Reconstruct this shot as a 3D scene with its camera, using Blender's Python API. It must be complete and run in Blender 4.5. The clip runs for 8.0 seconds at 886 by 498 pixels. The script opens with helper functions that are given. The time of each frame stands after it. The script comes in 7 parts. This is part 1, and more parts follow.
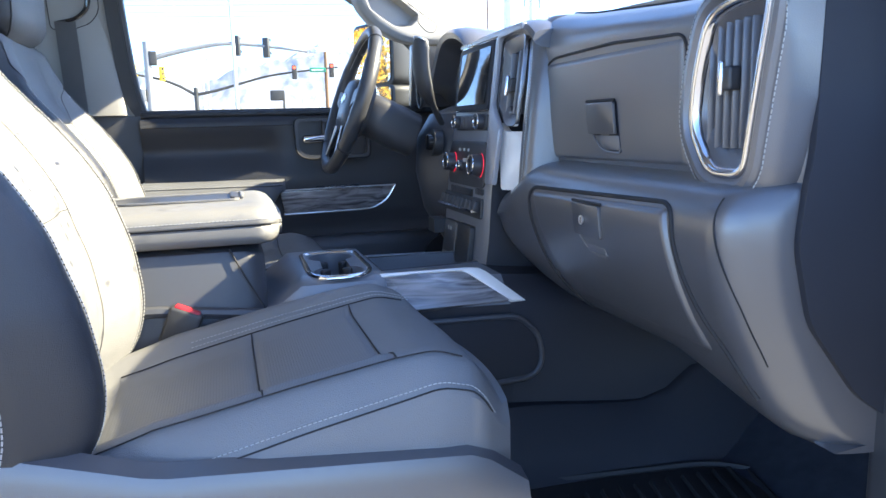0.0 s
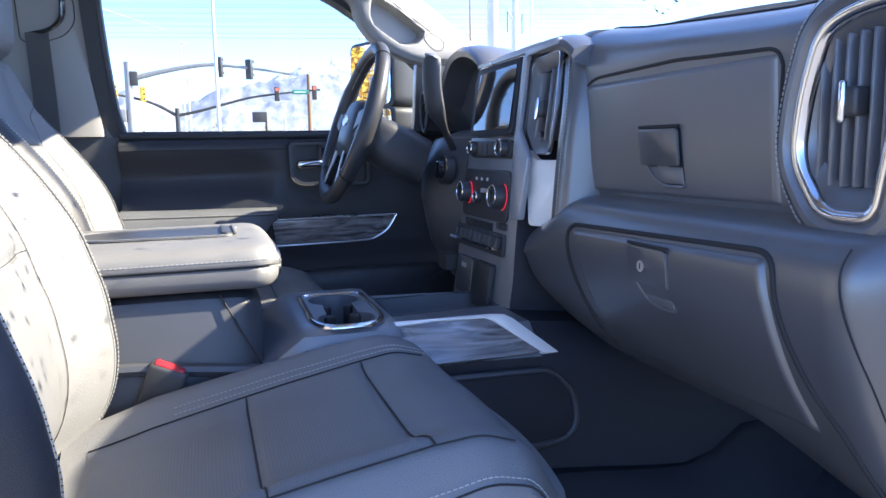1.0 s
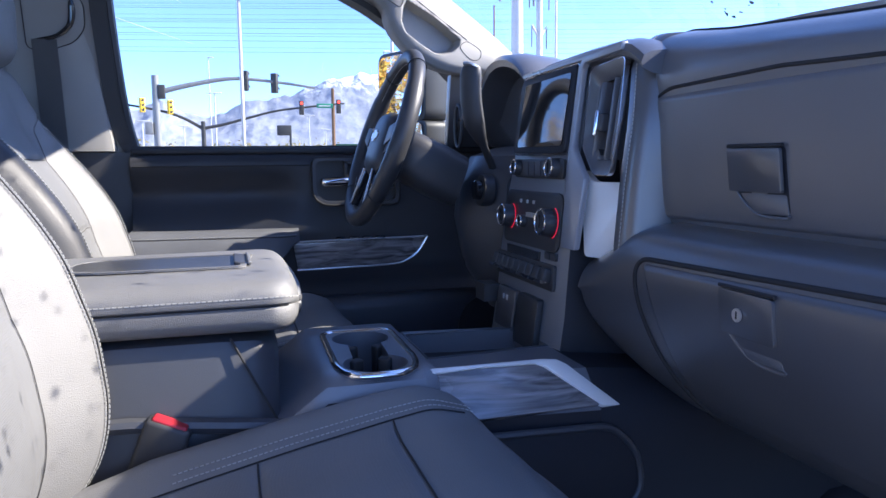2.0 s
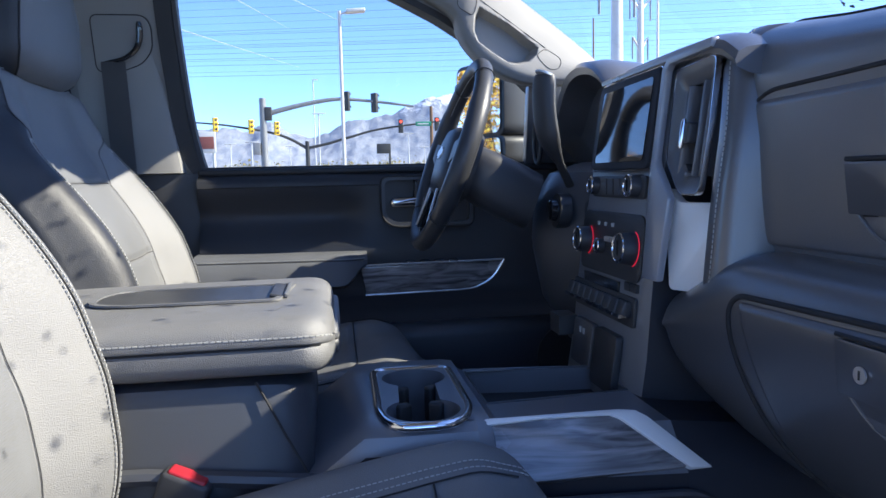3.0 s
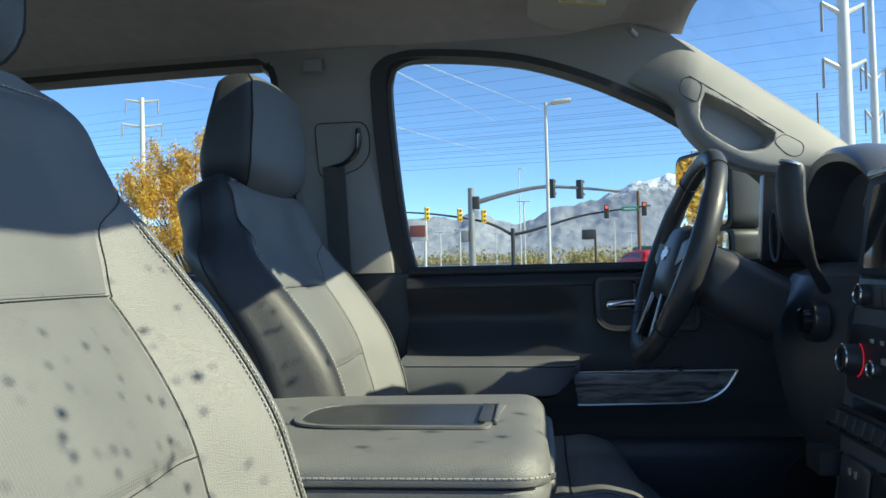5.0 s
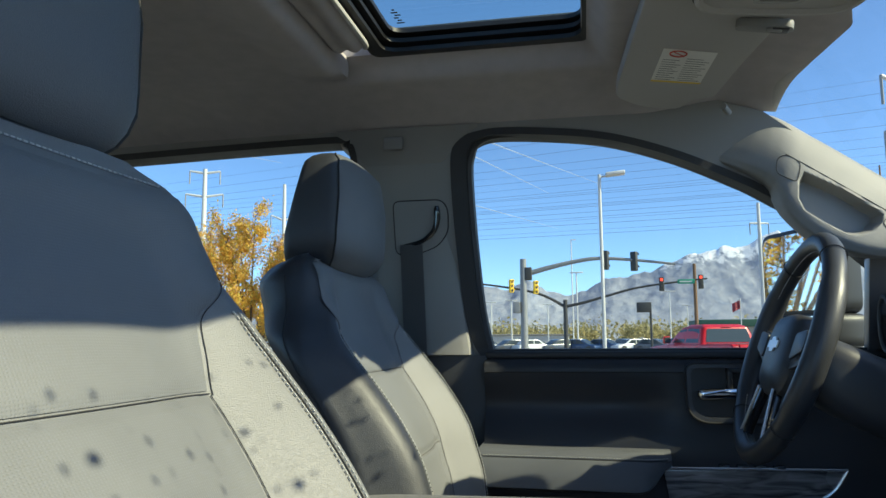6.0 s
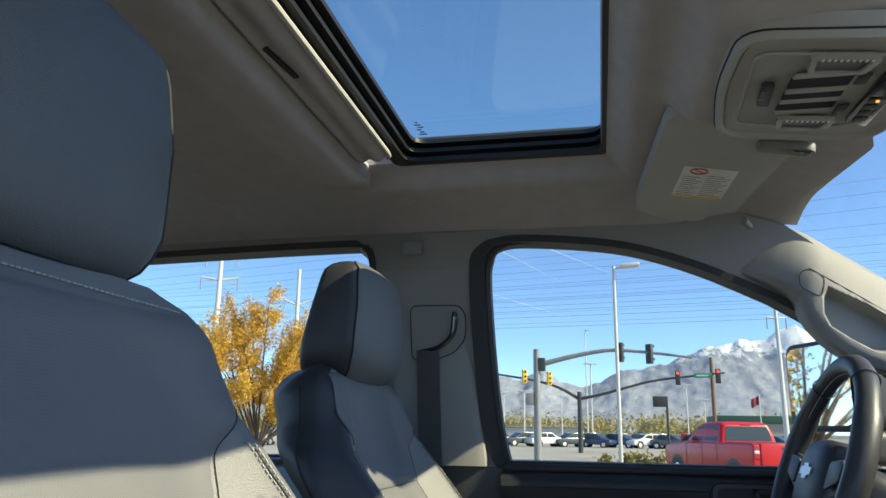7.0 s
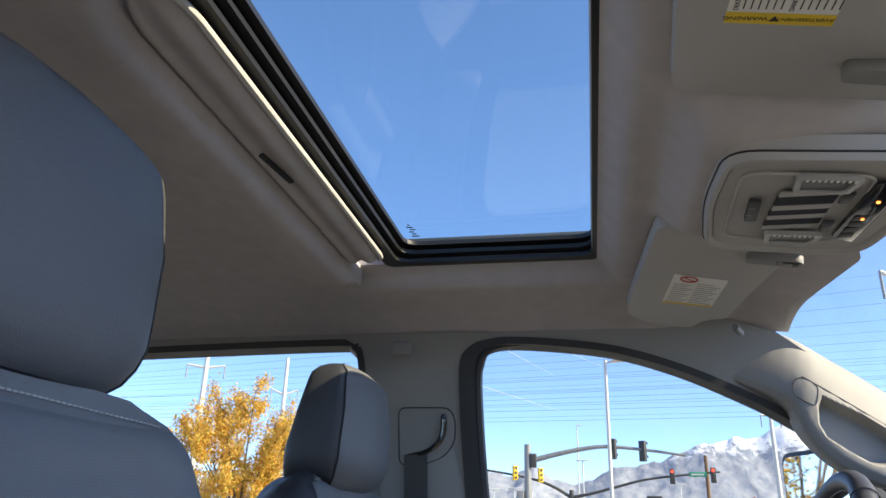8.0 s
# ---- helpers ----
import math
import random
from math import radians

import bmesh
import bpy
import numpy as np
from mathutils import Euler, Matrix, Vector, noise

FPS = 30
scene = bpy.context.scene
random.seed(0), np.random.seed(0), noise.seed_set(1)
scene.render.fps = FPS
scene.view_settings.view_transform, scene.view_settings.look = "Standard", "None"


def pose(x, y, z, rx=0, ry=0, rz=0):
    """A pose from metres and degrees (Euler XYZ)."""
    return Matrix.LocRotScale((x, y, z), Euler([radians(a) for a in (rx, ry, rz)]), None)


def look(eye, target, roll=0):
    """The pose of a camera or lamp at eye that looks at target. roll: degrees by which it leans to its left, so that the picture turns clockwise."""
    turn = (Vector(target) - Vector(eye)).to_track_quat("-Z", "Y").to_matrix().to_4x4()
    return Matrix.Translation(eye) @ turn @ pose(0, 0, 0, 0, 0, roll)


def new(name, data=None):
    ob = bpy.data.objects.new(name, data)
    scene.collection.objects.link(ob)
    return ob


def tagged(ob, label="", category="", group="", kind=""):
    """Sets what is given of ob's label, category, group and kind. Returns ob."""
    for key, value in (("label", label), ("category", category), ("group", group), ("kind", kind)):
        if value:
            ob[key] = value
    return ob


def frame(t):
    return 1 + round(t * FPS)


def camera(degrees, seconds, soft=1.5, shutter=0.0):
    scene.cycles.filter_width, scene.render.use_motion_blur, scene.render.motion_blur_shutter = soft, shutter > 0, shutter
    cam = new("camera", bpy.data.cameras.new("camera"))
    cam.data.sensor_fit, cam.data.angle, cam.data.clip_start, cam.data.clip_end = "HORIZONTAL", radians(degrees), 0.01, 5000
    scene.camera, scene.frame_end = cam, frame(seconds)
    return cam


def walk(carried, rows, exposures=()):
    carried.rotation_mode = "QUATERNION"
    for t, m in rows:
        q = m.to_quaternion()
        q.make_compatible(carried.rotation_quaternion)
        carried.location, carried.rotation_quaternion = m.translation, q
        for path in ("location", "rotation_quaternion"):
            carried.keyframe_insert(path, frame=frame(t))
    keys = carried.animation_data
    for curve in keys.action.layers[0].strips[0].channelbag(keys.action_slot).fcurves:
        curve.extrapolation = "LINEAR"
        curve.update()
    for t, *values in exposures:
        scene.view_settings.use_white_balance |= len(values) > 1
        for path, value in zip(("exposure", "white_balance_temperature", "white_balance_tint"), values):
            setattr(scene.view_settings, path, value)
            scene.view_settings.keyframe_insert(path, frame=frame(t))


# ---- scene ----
cam = camera(62.2, 8.0)
PATH = [
    (0, (-0.079, -1.491, 1.567), (0.479, 0.399, 1.228), -1.5),
    (0.5, (-0.081, -1.411, 1.571), (0.508, 0.476, 1.269), -1.2),
    (1, (-0.094, -1.298, 1.574), (0.518, 0.586, 1.295), -0.9),
    (1.5, (-0.101, -1.204, 1.577), (0.506, 0.684, 1.318), -0.7),
    (2.8, (0.002, -1.037, 1.588), (0.366, 0.919, 1.381), -1.1),
    (3, (0.012, -1.018, 1.586), (0.311, 0.95, 1.392), -1.3),
    (3.5, (0.02, -1.004, 1.591), (0.156, 0.986, 1.44), -1.5),
    (4, (0.026, -0.986, 1.601), (0.011, 1.012, 1.505), -1.6),
    (4.5, (0.023, -0.952, 1.61), (-0.119, 1.043, 1.582), -1.6),
    (6, (-0.07, -0.873, 1.646), (-0.445, 1.077, 1.889), -0.4),
    (6.5, (-0.081, -0.874, 1.668), (-0.483, 1.053, 2.024), 0.3),
    (7, (-0.081, -0.87, 1.688), (-0.484, 1.03, 2.164), 0.9),
    (7.5, (-0.082, -0.873, 1.704), (-0.473, 0.995, 2.3), 1.3),
    (8, (-0.08, -0.873, 1.711), (-0.451, 0.96, 2.421), 1.7),
]
EXPOSURES = [(0, 3.73, 6750, 11), (0.5, 3.58, 6600, 12), (1, 3.37, 6250, 17), (1.5, 3.03, 5780, 23), (3, 2.51, 5900, 16), (4.5, 2.0, 6350, 0), (6, 1.93, 6600, -1), (7, 2.05, 7000, 3), (8, 2.45, 7050, 13)]
walk(cam, [(t, look(eye, target, roll)) for t, eye, target, roll in PATH], EXPOSURES)

# ---- light ----
SUN_ELEV, SUN_AZ = 34.0, -11.0   # degrees above the horizon; degrees from +x towards +y
world = bpy.data.worlds.new("sky")
scene.world = world
world.use_nodes = True
wn = world.node_tree.nodes
sky = wn.new("ShaderNodeTexSky")
sky.sky_type, sky.sun_disc = "NISHITA", False
sky.sun_elevation, sky.sun_rotation = radians(SUN_ELEV), radians(90 - SUN_AZ)
sky.air_density, sky.dust_density, sky.ozone_density, sky.altitude = 0.72, 1.5, 5.5, 2000
wn["Background"].inputs[1].default_value = 0.085
world.node_tree.links.new(sky.outputs[0], wn["Background"].inputs[0])
sun_data = bpy.data.lights.new("sun", "SUN")
sun_data.energy, sun_data.angle, sun_data.color = 2.15, radians(0.55), (1.0, 0.915, 0.67)
sun = new("sun", sun_data)
sx, sy, sz = (math.cos(radians(SUN_ELEV)) * math.cos(radians(SUN_AZ)), math.cos(radians(SUN_ELEV)) * math.sin(radians(SUN_AZ)), math.sin(radians(SUN_ELEV)))
sun.matrix_world = look((20 * sx, 20 * sy, 20 * sz), (0, 0, 0))


# ---- materials ----
def mat(name, color, rough=0.5, metal=0.0, grain=0.0, grain_scale=400.0, mottle=0.12, mottle_scale=6.0, spec=0.5, kind="noise", coat=0.0, warm=None):
    m = bpy.data.materials.new(name)
    m.use_nodes = True
    n, l = m.node_tree.nodes, m.node_tree.links
    b = n["Principled BSDF"]
    b.inputs["Roughness"].default_value, b.inputs["Metallic"].default_value = rough, metal
    b.inputs["Specular IOR Level"].default_value, b.inputs["Coat Weight"].default_value = spec, coat
    b.inputs["Coat Roughness"].default_value = rough * 0.75
    co = n.new("ShaderNodeTexCoord")
    big = n.new("ShaderNodeTexNoise")
    big.inputs["Scale"].default_value, big.inputs["Detail"].default_value = mottle_scale, 5
    l.new(co.outputs["Object"], big.inputs["Vector"])
    ramp = n.new("ShaderNodeMapRange")
    ramp.inputs[1].default_value, ramp.inputs[2].default_value = 0.3, 0.7
    ramp.inputs[3].default_value, ramp.inputs[4].default_value = 1 - mottle, 1 + mottle
    l.new(big.outputs["Fac"], ramp.inputs[0])
    mul = n.new("ShaderNodeVectorMath")
    mul.operation = "SCALE"
    mul.inputs[0].default_value = color
    l.new(ramp.outputs[0], mul.inputs["Scale"])
    l.new(mul.outputs[0], b.inputs["Base Color"])
    rr = n.new("ShaderNodeMapRange")
    rr.inputs[1].default_value, rr.inputs[2].default_value = 0.3, 0.7
    rr.inputs[3].default_value, rr.inputs[4].default_value = rough * 0.85, min(1, rough * 1.15)
    l.new(big.outputs["Fac"], rr.inputs[0])
    l.new(rr.outputs[0], b.inputs["Roughness"])
    if grain:
        if kind == "voronoi":
            tex = n.new("ShaderNodeTexVoronoi")
            out = tex.outputs["Distance"]
        else:
            tex = n.new("ShaderNodeTexNoise")
            tex.inputs["Detail"].default_value = 3
            out = tex.outputs["Fac"]
        tex.inputs["Scale"].default_value = grain_scale
        l.new(co.outputs["Object"], tex.inputs["Vector"])
        bump = n.new("ShaderNodeBump")
        bump.inputs["Strength"].default_value, bump.inputs["Distance"].default_value = grain, 0.0006
        l.new(out, bump.inputs["Height"])
        l.new(bump.outputs[0], b.inputs["Normal"])
    return m


def perforated(name, color, rough):
    m = mat(name, color, rough, grain=0.0, mottle=0.10)
    n, l = m.node_tree.nodes, m.node_tree.links
    co = n["Texture Coordinate"]
    vo = n.new("ShaderNodeTexVoronoi")
    vo.voronoi_dimensions = "2D"
    vo.inputs["Scale"].default_value, vo.inputs["Randomness"].default_value = 330, 0.12
    sp, cb, di = n.new("ShaderNodeSeparateXYZ"), n.new("ShaderNodeCombineXYZ"), n.new("ShaderNodeMath")
    di.operation = "SUBTRACT"
    l.new(co.outputs["Object"], sp.inputs[0])
    l.new(sp.outputs["Z"], di.inputs[0])
    l.new(sp.outputs["X"], di.inputs[1])
    l.new(sp.outputs["Y"], cb.inputs["X"])
    l.new(di.outputs[0], cb.inputs["Y"])
    l.new(cb.outputs[0], vo.inputs["Vector"])
    edge = n.new("ShaderNodeMapRange")
    edge.inputs[1].default_value, edge.inputs[2].default_value = 0.12, 0.34
    l.new(vo.outputs["Distance"], edge.inputs[0])
    bump = n.new("ShaderNodeBump")
    bump.inputs["Strength"].default_value, bump.inputs["Distance"].default_value = 0.4, 0.0008
    l.new(edge.outputs[0], bump.inputs["Height"])
    l.new(bump.outputs[0], n["Principled BSDF"].inputs["Normal"])
    return m


def wood_material():
    m = mat("open_pore_wood", (0.10, 0.088, 0.085), 0.25, coat=1.0, spec=0.9)
    n, l = m.node_tree.nodes, m.node_tree.links
    co = n["Texture Coordinate"]
    mp = n.new("ShaderNodeMapping")
    mp.inputs["Scale"].default_value = (5, 42, 42)
    l.new(co.outputs["Object"], mp.inputs[0])
    big = n.new("ShaderNodeTexNoise")
    big.inputs["Scale"].default_value, big.inputs["Detail"].default_value, big.inputs["Distortion"].default_value = 1.3, 9, 1.6
    l.new(mp.outputs[0], big.inputs["Vector"])
    cr = n.new("ShaderNodeValToRGB")
    cr.color_ramp.elements[0].position, cr.color_ramp.elements[0].color = 0.34, (0.085, 0.080, 0.084, 1)
    cr.color_ramp.elements[1].position, cr.color_ramp.elements[1].color = 0.66, (0.36, 0.34, 0.345, 1)
    l.new(big.outputs["Fac"], cr.inputs[0])
    l.new(cr.outputs[0], n["Principled BSDF"].inputs["Base Color"])
    bump = n.new("ShaderNodeBump")
    bump.inputs["Strength"].default_value, bump.inputs["Distance"].default_value = 0.25, 0.0008
    l.new(big.outputs["Fac"], bump.inputs["Height"])
    l.new(bump.outputs[0], n["Principled BSDF"].inputs["Normal"])
    return m


def pane(name, tint, gloss, rough=0.0):
    m = bpy.data.materials.new(name)
    m.use_nodes = True
    n, l = m.node_tree.nodes, m.node_tree.links
    n.remove(n["Principled BSDF"])
    tr, gl, mix, fr = (n.new(k) for k in ("ShaderNodeBsdfTransparent", "ShaderNodeBsdfGlossy", "ShaderNodeMixShader", "ShaderNodeLayerWeight"))
    tr.inputs[0].default_value = (*tint, 1)
    gl.inputs["Roughness"].default_value = rough
    fr.inputs[0].default_value = 0.5
    pw, sc = n.new("ShaderNodeMath"), n.new("ShaderNodeMath")
    pw.operation, sc.operation = "POWER", "MULTIPLY_ADD"
    pw.inputs[1].default_value, sc.inputs[1].default_value, sc.inputs[2].default_value = 4.0, 0.4, gloss
    l.new(fr.outputs["Facing"], pw.inputs[0])
    l.new(pw.outputs[0], sc.inputs[0])
    l.new(sc.outputs[0], mix.inputs[0])
    l.new(tr.outputs[0], mix.inputs[1])
    l.new(gl.outputs[0], mix.inputs[2])
    l.new(mix.outputs[0], n["Material Output"].inputs[0])
    return m


def glow(name, color, strength):
    m = bpy.data.materials.new(name)
    m.use_nodes = True
    b = m.node_tree.nodes["Principled BSDF"]
    b.inputs["Base Color"].default_value = (*color, 1)
    b.inputs["Emission Color"].default_value = (*color, 1)
    b.inputs["Emission Strength"].default_value = strength
    return m


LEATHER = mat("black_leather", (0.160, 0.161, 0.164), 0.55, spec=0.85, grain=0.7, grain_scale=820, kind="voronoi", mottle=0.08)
# darker copy of the seat leather: shade of the turned-away sides put into its colour
LEATHER_SHADED = mat("shaded_side_leather", (0.028, 0.030, 0.036), 0.48, coat=0.12, grain=0.5, grain_scale=820, kind="voronoi", mottle=0.10)
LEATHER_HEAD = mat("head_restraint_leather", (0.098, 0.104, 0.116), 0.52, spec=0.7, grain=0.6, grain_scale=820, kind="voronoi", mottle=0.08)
LEATHER_DARK = mat("charcoal_leather", (0.040, 0.042, 0.047), 0.36, grain=0.3, grain_scale=520, kind="voronoi")
INSERT = perforated("perforated_leather", (0.149, 0.153, 0.160), 0.58)
DASH = mat("soft_touch_vinyl", (0.104, 0.104, 0.113), 0.36, spec=1.0, coat=0.6, grain=0.25, grain_scale=700, kind="voronoi", mottle=0.06)
DASH2 = mat("moulded_dash_plastic", (0.074, 0.074, 0.081), 0.34, spec=1.0, coat=0.7, grain=0.3, grain_scale=900, mottle=0.05)
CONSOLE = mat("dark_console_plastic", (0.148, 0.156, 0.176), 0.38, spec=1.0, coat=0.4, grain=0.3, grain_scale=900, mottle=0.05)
STONE_GREY = mat("roof_console_plastic", (0.40, 0.388, 0.372), 0.55, grain=0.3, grain_scale=900, mottle=0.05)
TRIM_BLACK = mat("black_plastic", (0.040, 0.041, 0.045), 0.42, grain=0.15, grain_scale=800)
GLOSS_BLACK = mat("gloss_black", (0.018, 0.018, 0.020), 0.12, mottle=0.02, coat=0.4)
DOOR = mat("dark_door_trim", (0.048, 0.051, 0.060), 0.45, spec=0.6, coat=0.2, grain=0.3, grain_scale=900, mottle=0.06)
RUBBER = mat("rubber", (0.026, 0.027, 0.029), 0.6, grain=0.2, grain_scale=300)
CARPET = mat("dark_carpet", (0.060, 0.072, 0.100), 0.95, grain=0.9, grain_scale=1500, mottle=0.25, mottle_scale=25)
BRIGHT = mat("bright_trim", (0.82, 0.83, 0.85), 0.22, metal=0.6, mottle=0.03)
CHROME = mat("chrome", (0.86, 0.87, 0.90), 0.11, metal=1.0, mottle=0.03)
SILVER = mat("bright_silver_frame", (0.72, 0.72, 0.75), 0.16, metal=1.0, mottle=0.04)
SEAL = mat("seal_rubber", (0.008, 0.008, 0.009), 0.5, mottle=0.05)
STACK_TRIM = mat("satin_blue_grey_trim", (0.26, 0.27, 0.30), 0.30, spec=0.9, coat=0.5, grain=0.1, grain_scale=900, mottle=0.04)
BLADE = mat("satin_silver_paint", (0.92, 0.89, 0.85), 0.34, metal=0.12, mottle=0.05)
SATIN = mat("satin_aluminium", (0.80, 0.79, 0.79), 0.42, metal=1.0, mottle=0.05)
HEADLINER = mat("grey_headliner_cloth", (0.44, 0.412, 0.408), 0.95, grain=0.5, grain_scale=1600, mottle=0.06, mottle_scale=30, spec=0.1)
PILLAR = mat("grey_pillar_plastic", (0.235, 0.232, 0.226), 0.6, grain=0.4, grain_scale=900, mottle=0.05)
WHITE_TRIM = mat("pale_trim_edge", (0.48, 0.465, 0.44), 0.5, mottle=0.05)
THREAD = mat("grey_thread", (0.42, 0.42, 0.41), 0.8, mottle=0.1)
SEAM = mat("seam_shadow_thread", (0.022, 0.022, 0.024), 0.8)
RED = mat("red_plastic", (0.36, 0.018, 0.03), 0.35)
WOOD = wood_material()
GLASS = pane("window_glass", (0.90, 0.92, 0.91), 0.012)
SIDE_GLASS = pane("tinted_side_glass", (0.872, 0.886, 0.878), 0.012)
ROOF_GLASS = pane("tinted_roof_glass", (0.90, 0.98, 0.975), 0.035)
WHITE = mat("white_paper", (0.75, 0.74, 0.70), 0.6, mottle=0.03)
YELLOW = mat("yellow_print", (0.75, 0.52, 0.03), 0.55, mottle=0.03)
INK = mat("black_ink", (0.03, 0.03, 0.03), 0.6)
RED_INK = mat("red_ink", (0.55, 0.08, 0.05), 0.6)
RED_GLOW = glow("red_backlight", (0.75, 0.02, 0.05), 0.12)
AMBER_GLOW = glow("amber_backlight", (0.9, 0.25, 0.05), 0.9)
BELT = mat("seat_belt_webbing", (0.13, 0.13, 0.13), 0.7, grain=0.7, grain_scale=900)
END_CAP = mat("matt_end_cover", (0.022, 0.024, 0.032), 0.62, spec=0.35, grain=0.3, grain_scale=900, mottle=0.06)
CLEAR = mat("clear_lens", (0.40, 0.40, 0.39), 0.18, grain=0.6, grain_scale=500, kind="voronoi")


# ---- mesh tools ----
WHERE = {}


def thing(name, at, label, category, group="", kind=""):
    ob = new(name)
    ob.empty_display_size = 0.05
    ob.location = at
    WHERE[ob] = Vector(at)
    return tagged(ob, label, category, group, kind)


def part(name, bm, material, parent=None, label="", smooth=True, angle=38):
    """Links a bmesh, given in world metres, as one mesh object under a thing or a part."""
    me = bpy.data.meshes.new(name)
    bmesh.ops.recalc_face_normals(bm, faces=bm.faces)
    bm.to_mesh(me)
    bm.free()
    for k in material if isinstance(material, (list, tuple)) else [material]:
        me.materials.append(k)
    if smooth:
        me.shade_smooth()
        me.set_sharp_from_angle(angle=radians(angle))
    ob = new(name, me)
    if parent is not None:
        ob.parent = parent
        ob.matrix_parent_inverse = Matrix.Translation(-WHERE[parent])
    WHERE[ob] = Vector((0, 0, 0))
    return tagged(ob, label)


def structure(name, bm, material, label, category, smooth=True):
    return tagged(part(name, bm, material, None, "", smooth), label, category, "", "structure")


def rbox(lo, hi, r=0.0, seg=3, bm=None):
    made = bmesh.new()
    c, d = (Vector(lo) + Vector(hi)) / 2, Vector(hi) - Vector(lo)
    bmesh.ops.create_cube(made, size=1, matrix=Matrix.Translation(c) @ Matrix.Diagonal((*d, 1)))
    if r:
        bmesh.ops.bevel(made, geom=made.edges[:], offset=min(r, 0.49 * min(d)), segments=seg, profile=0.5, affect="EDGES")
    return join(bm, made)


def join(bm, made):
    if bm is None:
        return made
    me = bpy.data.meshes.new("temp")
    made.to_mesh(me)
    made.free()
    bm.from_mesh(me)
    bpy.data.meshes.remove(me)
    return bm


def turned(bm, m):
    bmesh.ops.transform(bm, matrix=m, verts=bm.verts[:])
    return bm


def loft(rings, caps=True, closed=True, bm=None):
    bm = bm or bmesh.new()
    rows = [[bm.verts.new(p) for p in ring] for ring in rings]
    n = len(rows[0])
    for a, b in zip(rows, rows[1:]):
        for i in range(n if closed else n - 1):
            j = (i + 1) % n
            bm.faces.new((a[i], a[j], b[j], b[i]))
    if caps and closed:
        bm.faces.new(rows[0][::-1])
        bm.faces.new(rows[-1])
    return bm


def spline(pts, n, closed=False):
    """n points along a Catmull-Rom curve through pts."""
    p = [Vector(q) for q in pts]
    k = len(p)
    out = []
    spans = k if closed else k - 1
    for i in range(n):
        t = i / (n if closed else n - 1) * spans
        a = min(int(t), spans - 1)
        f = t - a
        if closed:
            q = [p[(a + d) % k] for d in (-1, 0, 1, 2)]
        else:
            q = [p[min(max(a + d, 0), k - 1)] for d in (-1, 0, 1, 2)]
        out.append(0.5 * (2 * q[1] + (q[2] - q[0]) * f + (2 * q[0] - 5 * q[1] + 4 * q[2] - q[3]) * f * f + (3 * q[1] - q[0] - 3 * q[2] + q[3]) * f ** 3))
    return out


def tube(path, r, n=8, bm=None, closed=False, flat=1.0):
    """A round or flattened rod along a path; r a number or one for each point."""
    path = [Vector(p) for p in path]
    rs = r if isinstance(r, (list, tuple)) else [r] * len(path)
    rings, up, k = [], None, len(path)
    for i, p in enumerate(path):
        a = path[(i - 1) % k] if closed else path[max(i - 1, 0)]
        b = path[(i + 1) % k] if closed else path[min(i + 1, k - 1)]
        d = (b - a).normalized()
        if up is None:
            up = d.orthogonal().normalized()
        up = (up - d * up.dot(d)).normalized()
        side = d.cross(up)
        rings.append([p + rs[i] * (math.cos(t) * up * flat + math.sin(t) * side) for t in (2 * math.pi * j / n for j in range(n))])
    if closed:
        rings.append(rings[0])
        made = loft(rings, caps=False)
        bmesh.ops.remove_doubles(made, verts=made.verts[:], dist=1e-6)
        return join(bm, made)
    return join(bm, loft(rings))


def rod(a, b, r, n=12, bm=None, r2=None):
    return tube([a, b], [r, r2 if r2 is not None else r], n, bm)


def plate(outline, depth, r=0.0, seg=2, bm=None):
    """A plate from a flat outline of 3D points, thickened by the vector depth, its edges rounded by r."""
    made = bmesh.new()
    f = made.faces.new([made.verts.new(p) for p in outline])
    ex = bmesh.ops.extrude_face_region(made, geom=[f])
    bmesh.ops.translate(made, vec=Vector(depth), verts=[v for v in ex["geom"] if isinstance(v, bmesh.types.BMVert)])
    bmesh.ops.recalc_face_normals(made, faces=made.faces)
    if r:
        bmesh.ops.bevel(made, geom=made.edges[:], offset=r, segments=seg, profile=0.5, affect="EDGES", clamp_overlap=True)
    return join(bm, made)


def frame_plate(outer, inner, depth, bm=None):
    """A ring-shaped plate between two outlines of the same count."""
    d = Vector(depth)
    o, i = [Vector(p) for p in outer], [Vector(p) for p in inner]
    rings = [o, i, [p + d for p in i], [p + d for p in o], o]
    made = loft(rings, caps=False)
    bmesh.ops.remove_doubles(made, verts=made.verts[:], dist=1e-6)
    return join(bm, made)


def rounded(pts, r, n=5):
    """A polygon of 3D points with its corners rounded."""
    out, k = [], len(pts)
    for i in range(k):
        p, a, b = Vector(pts[i]), Vector(pts[i - 1]), Vector(pts[(i + 1) % k])
        q = r[i] if isinstance(r, (list, tuple)) else r
        u, w = (a - p), (b - p)
        s, e = p + u.normalized() * min(q, u.length * 0.48), p + w.normalized() * min(q, w.length * 0.48)
        for j in range(n + 1):
            t = j / n
            out.append((1 - t) ** 2 * s + 2 * t * (1 - t) * p + t * t * e)
    return out


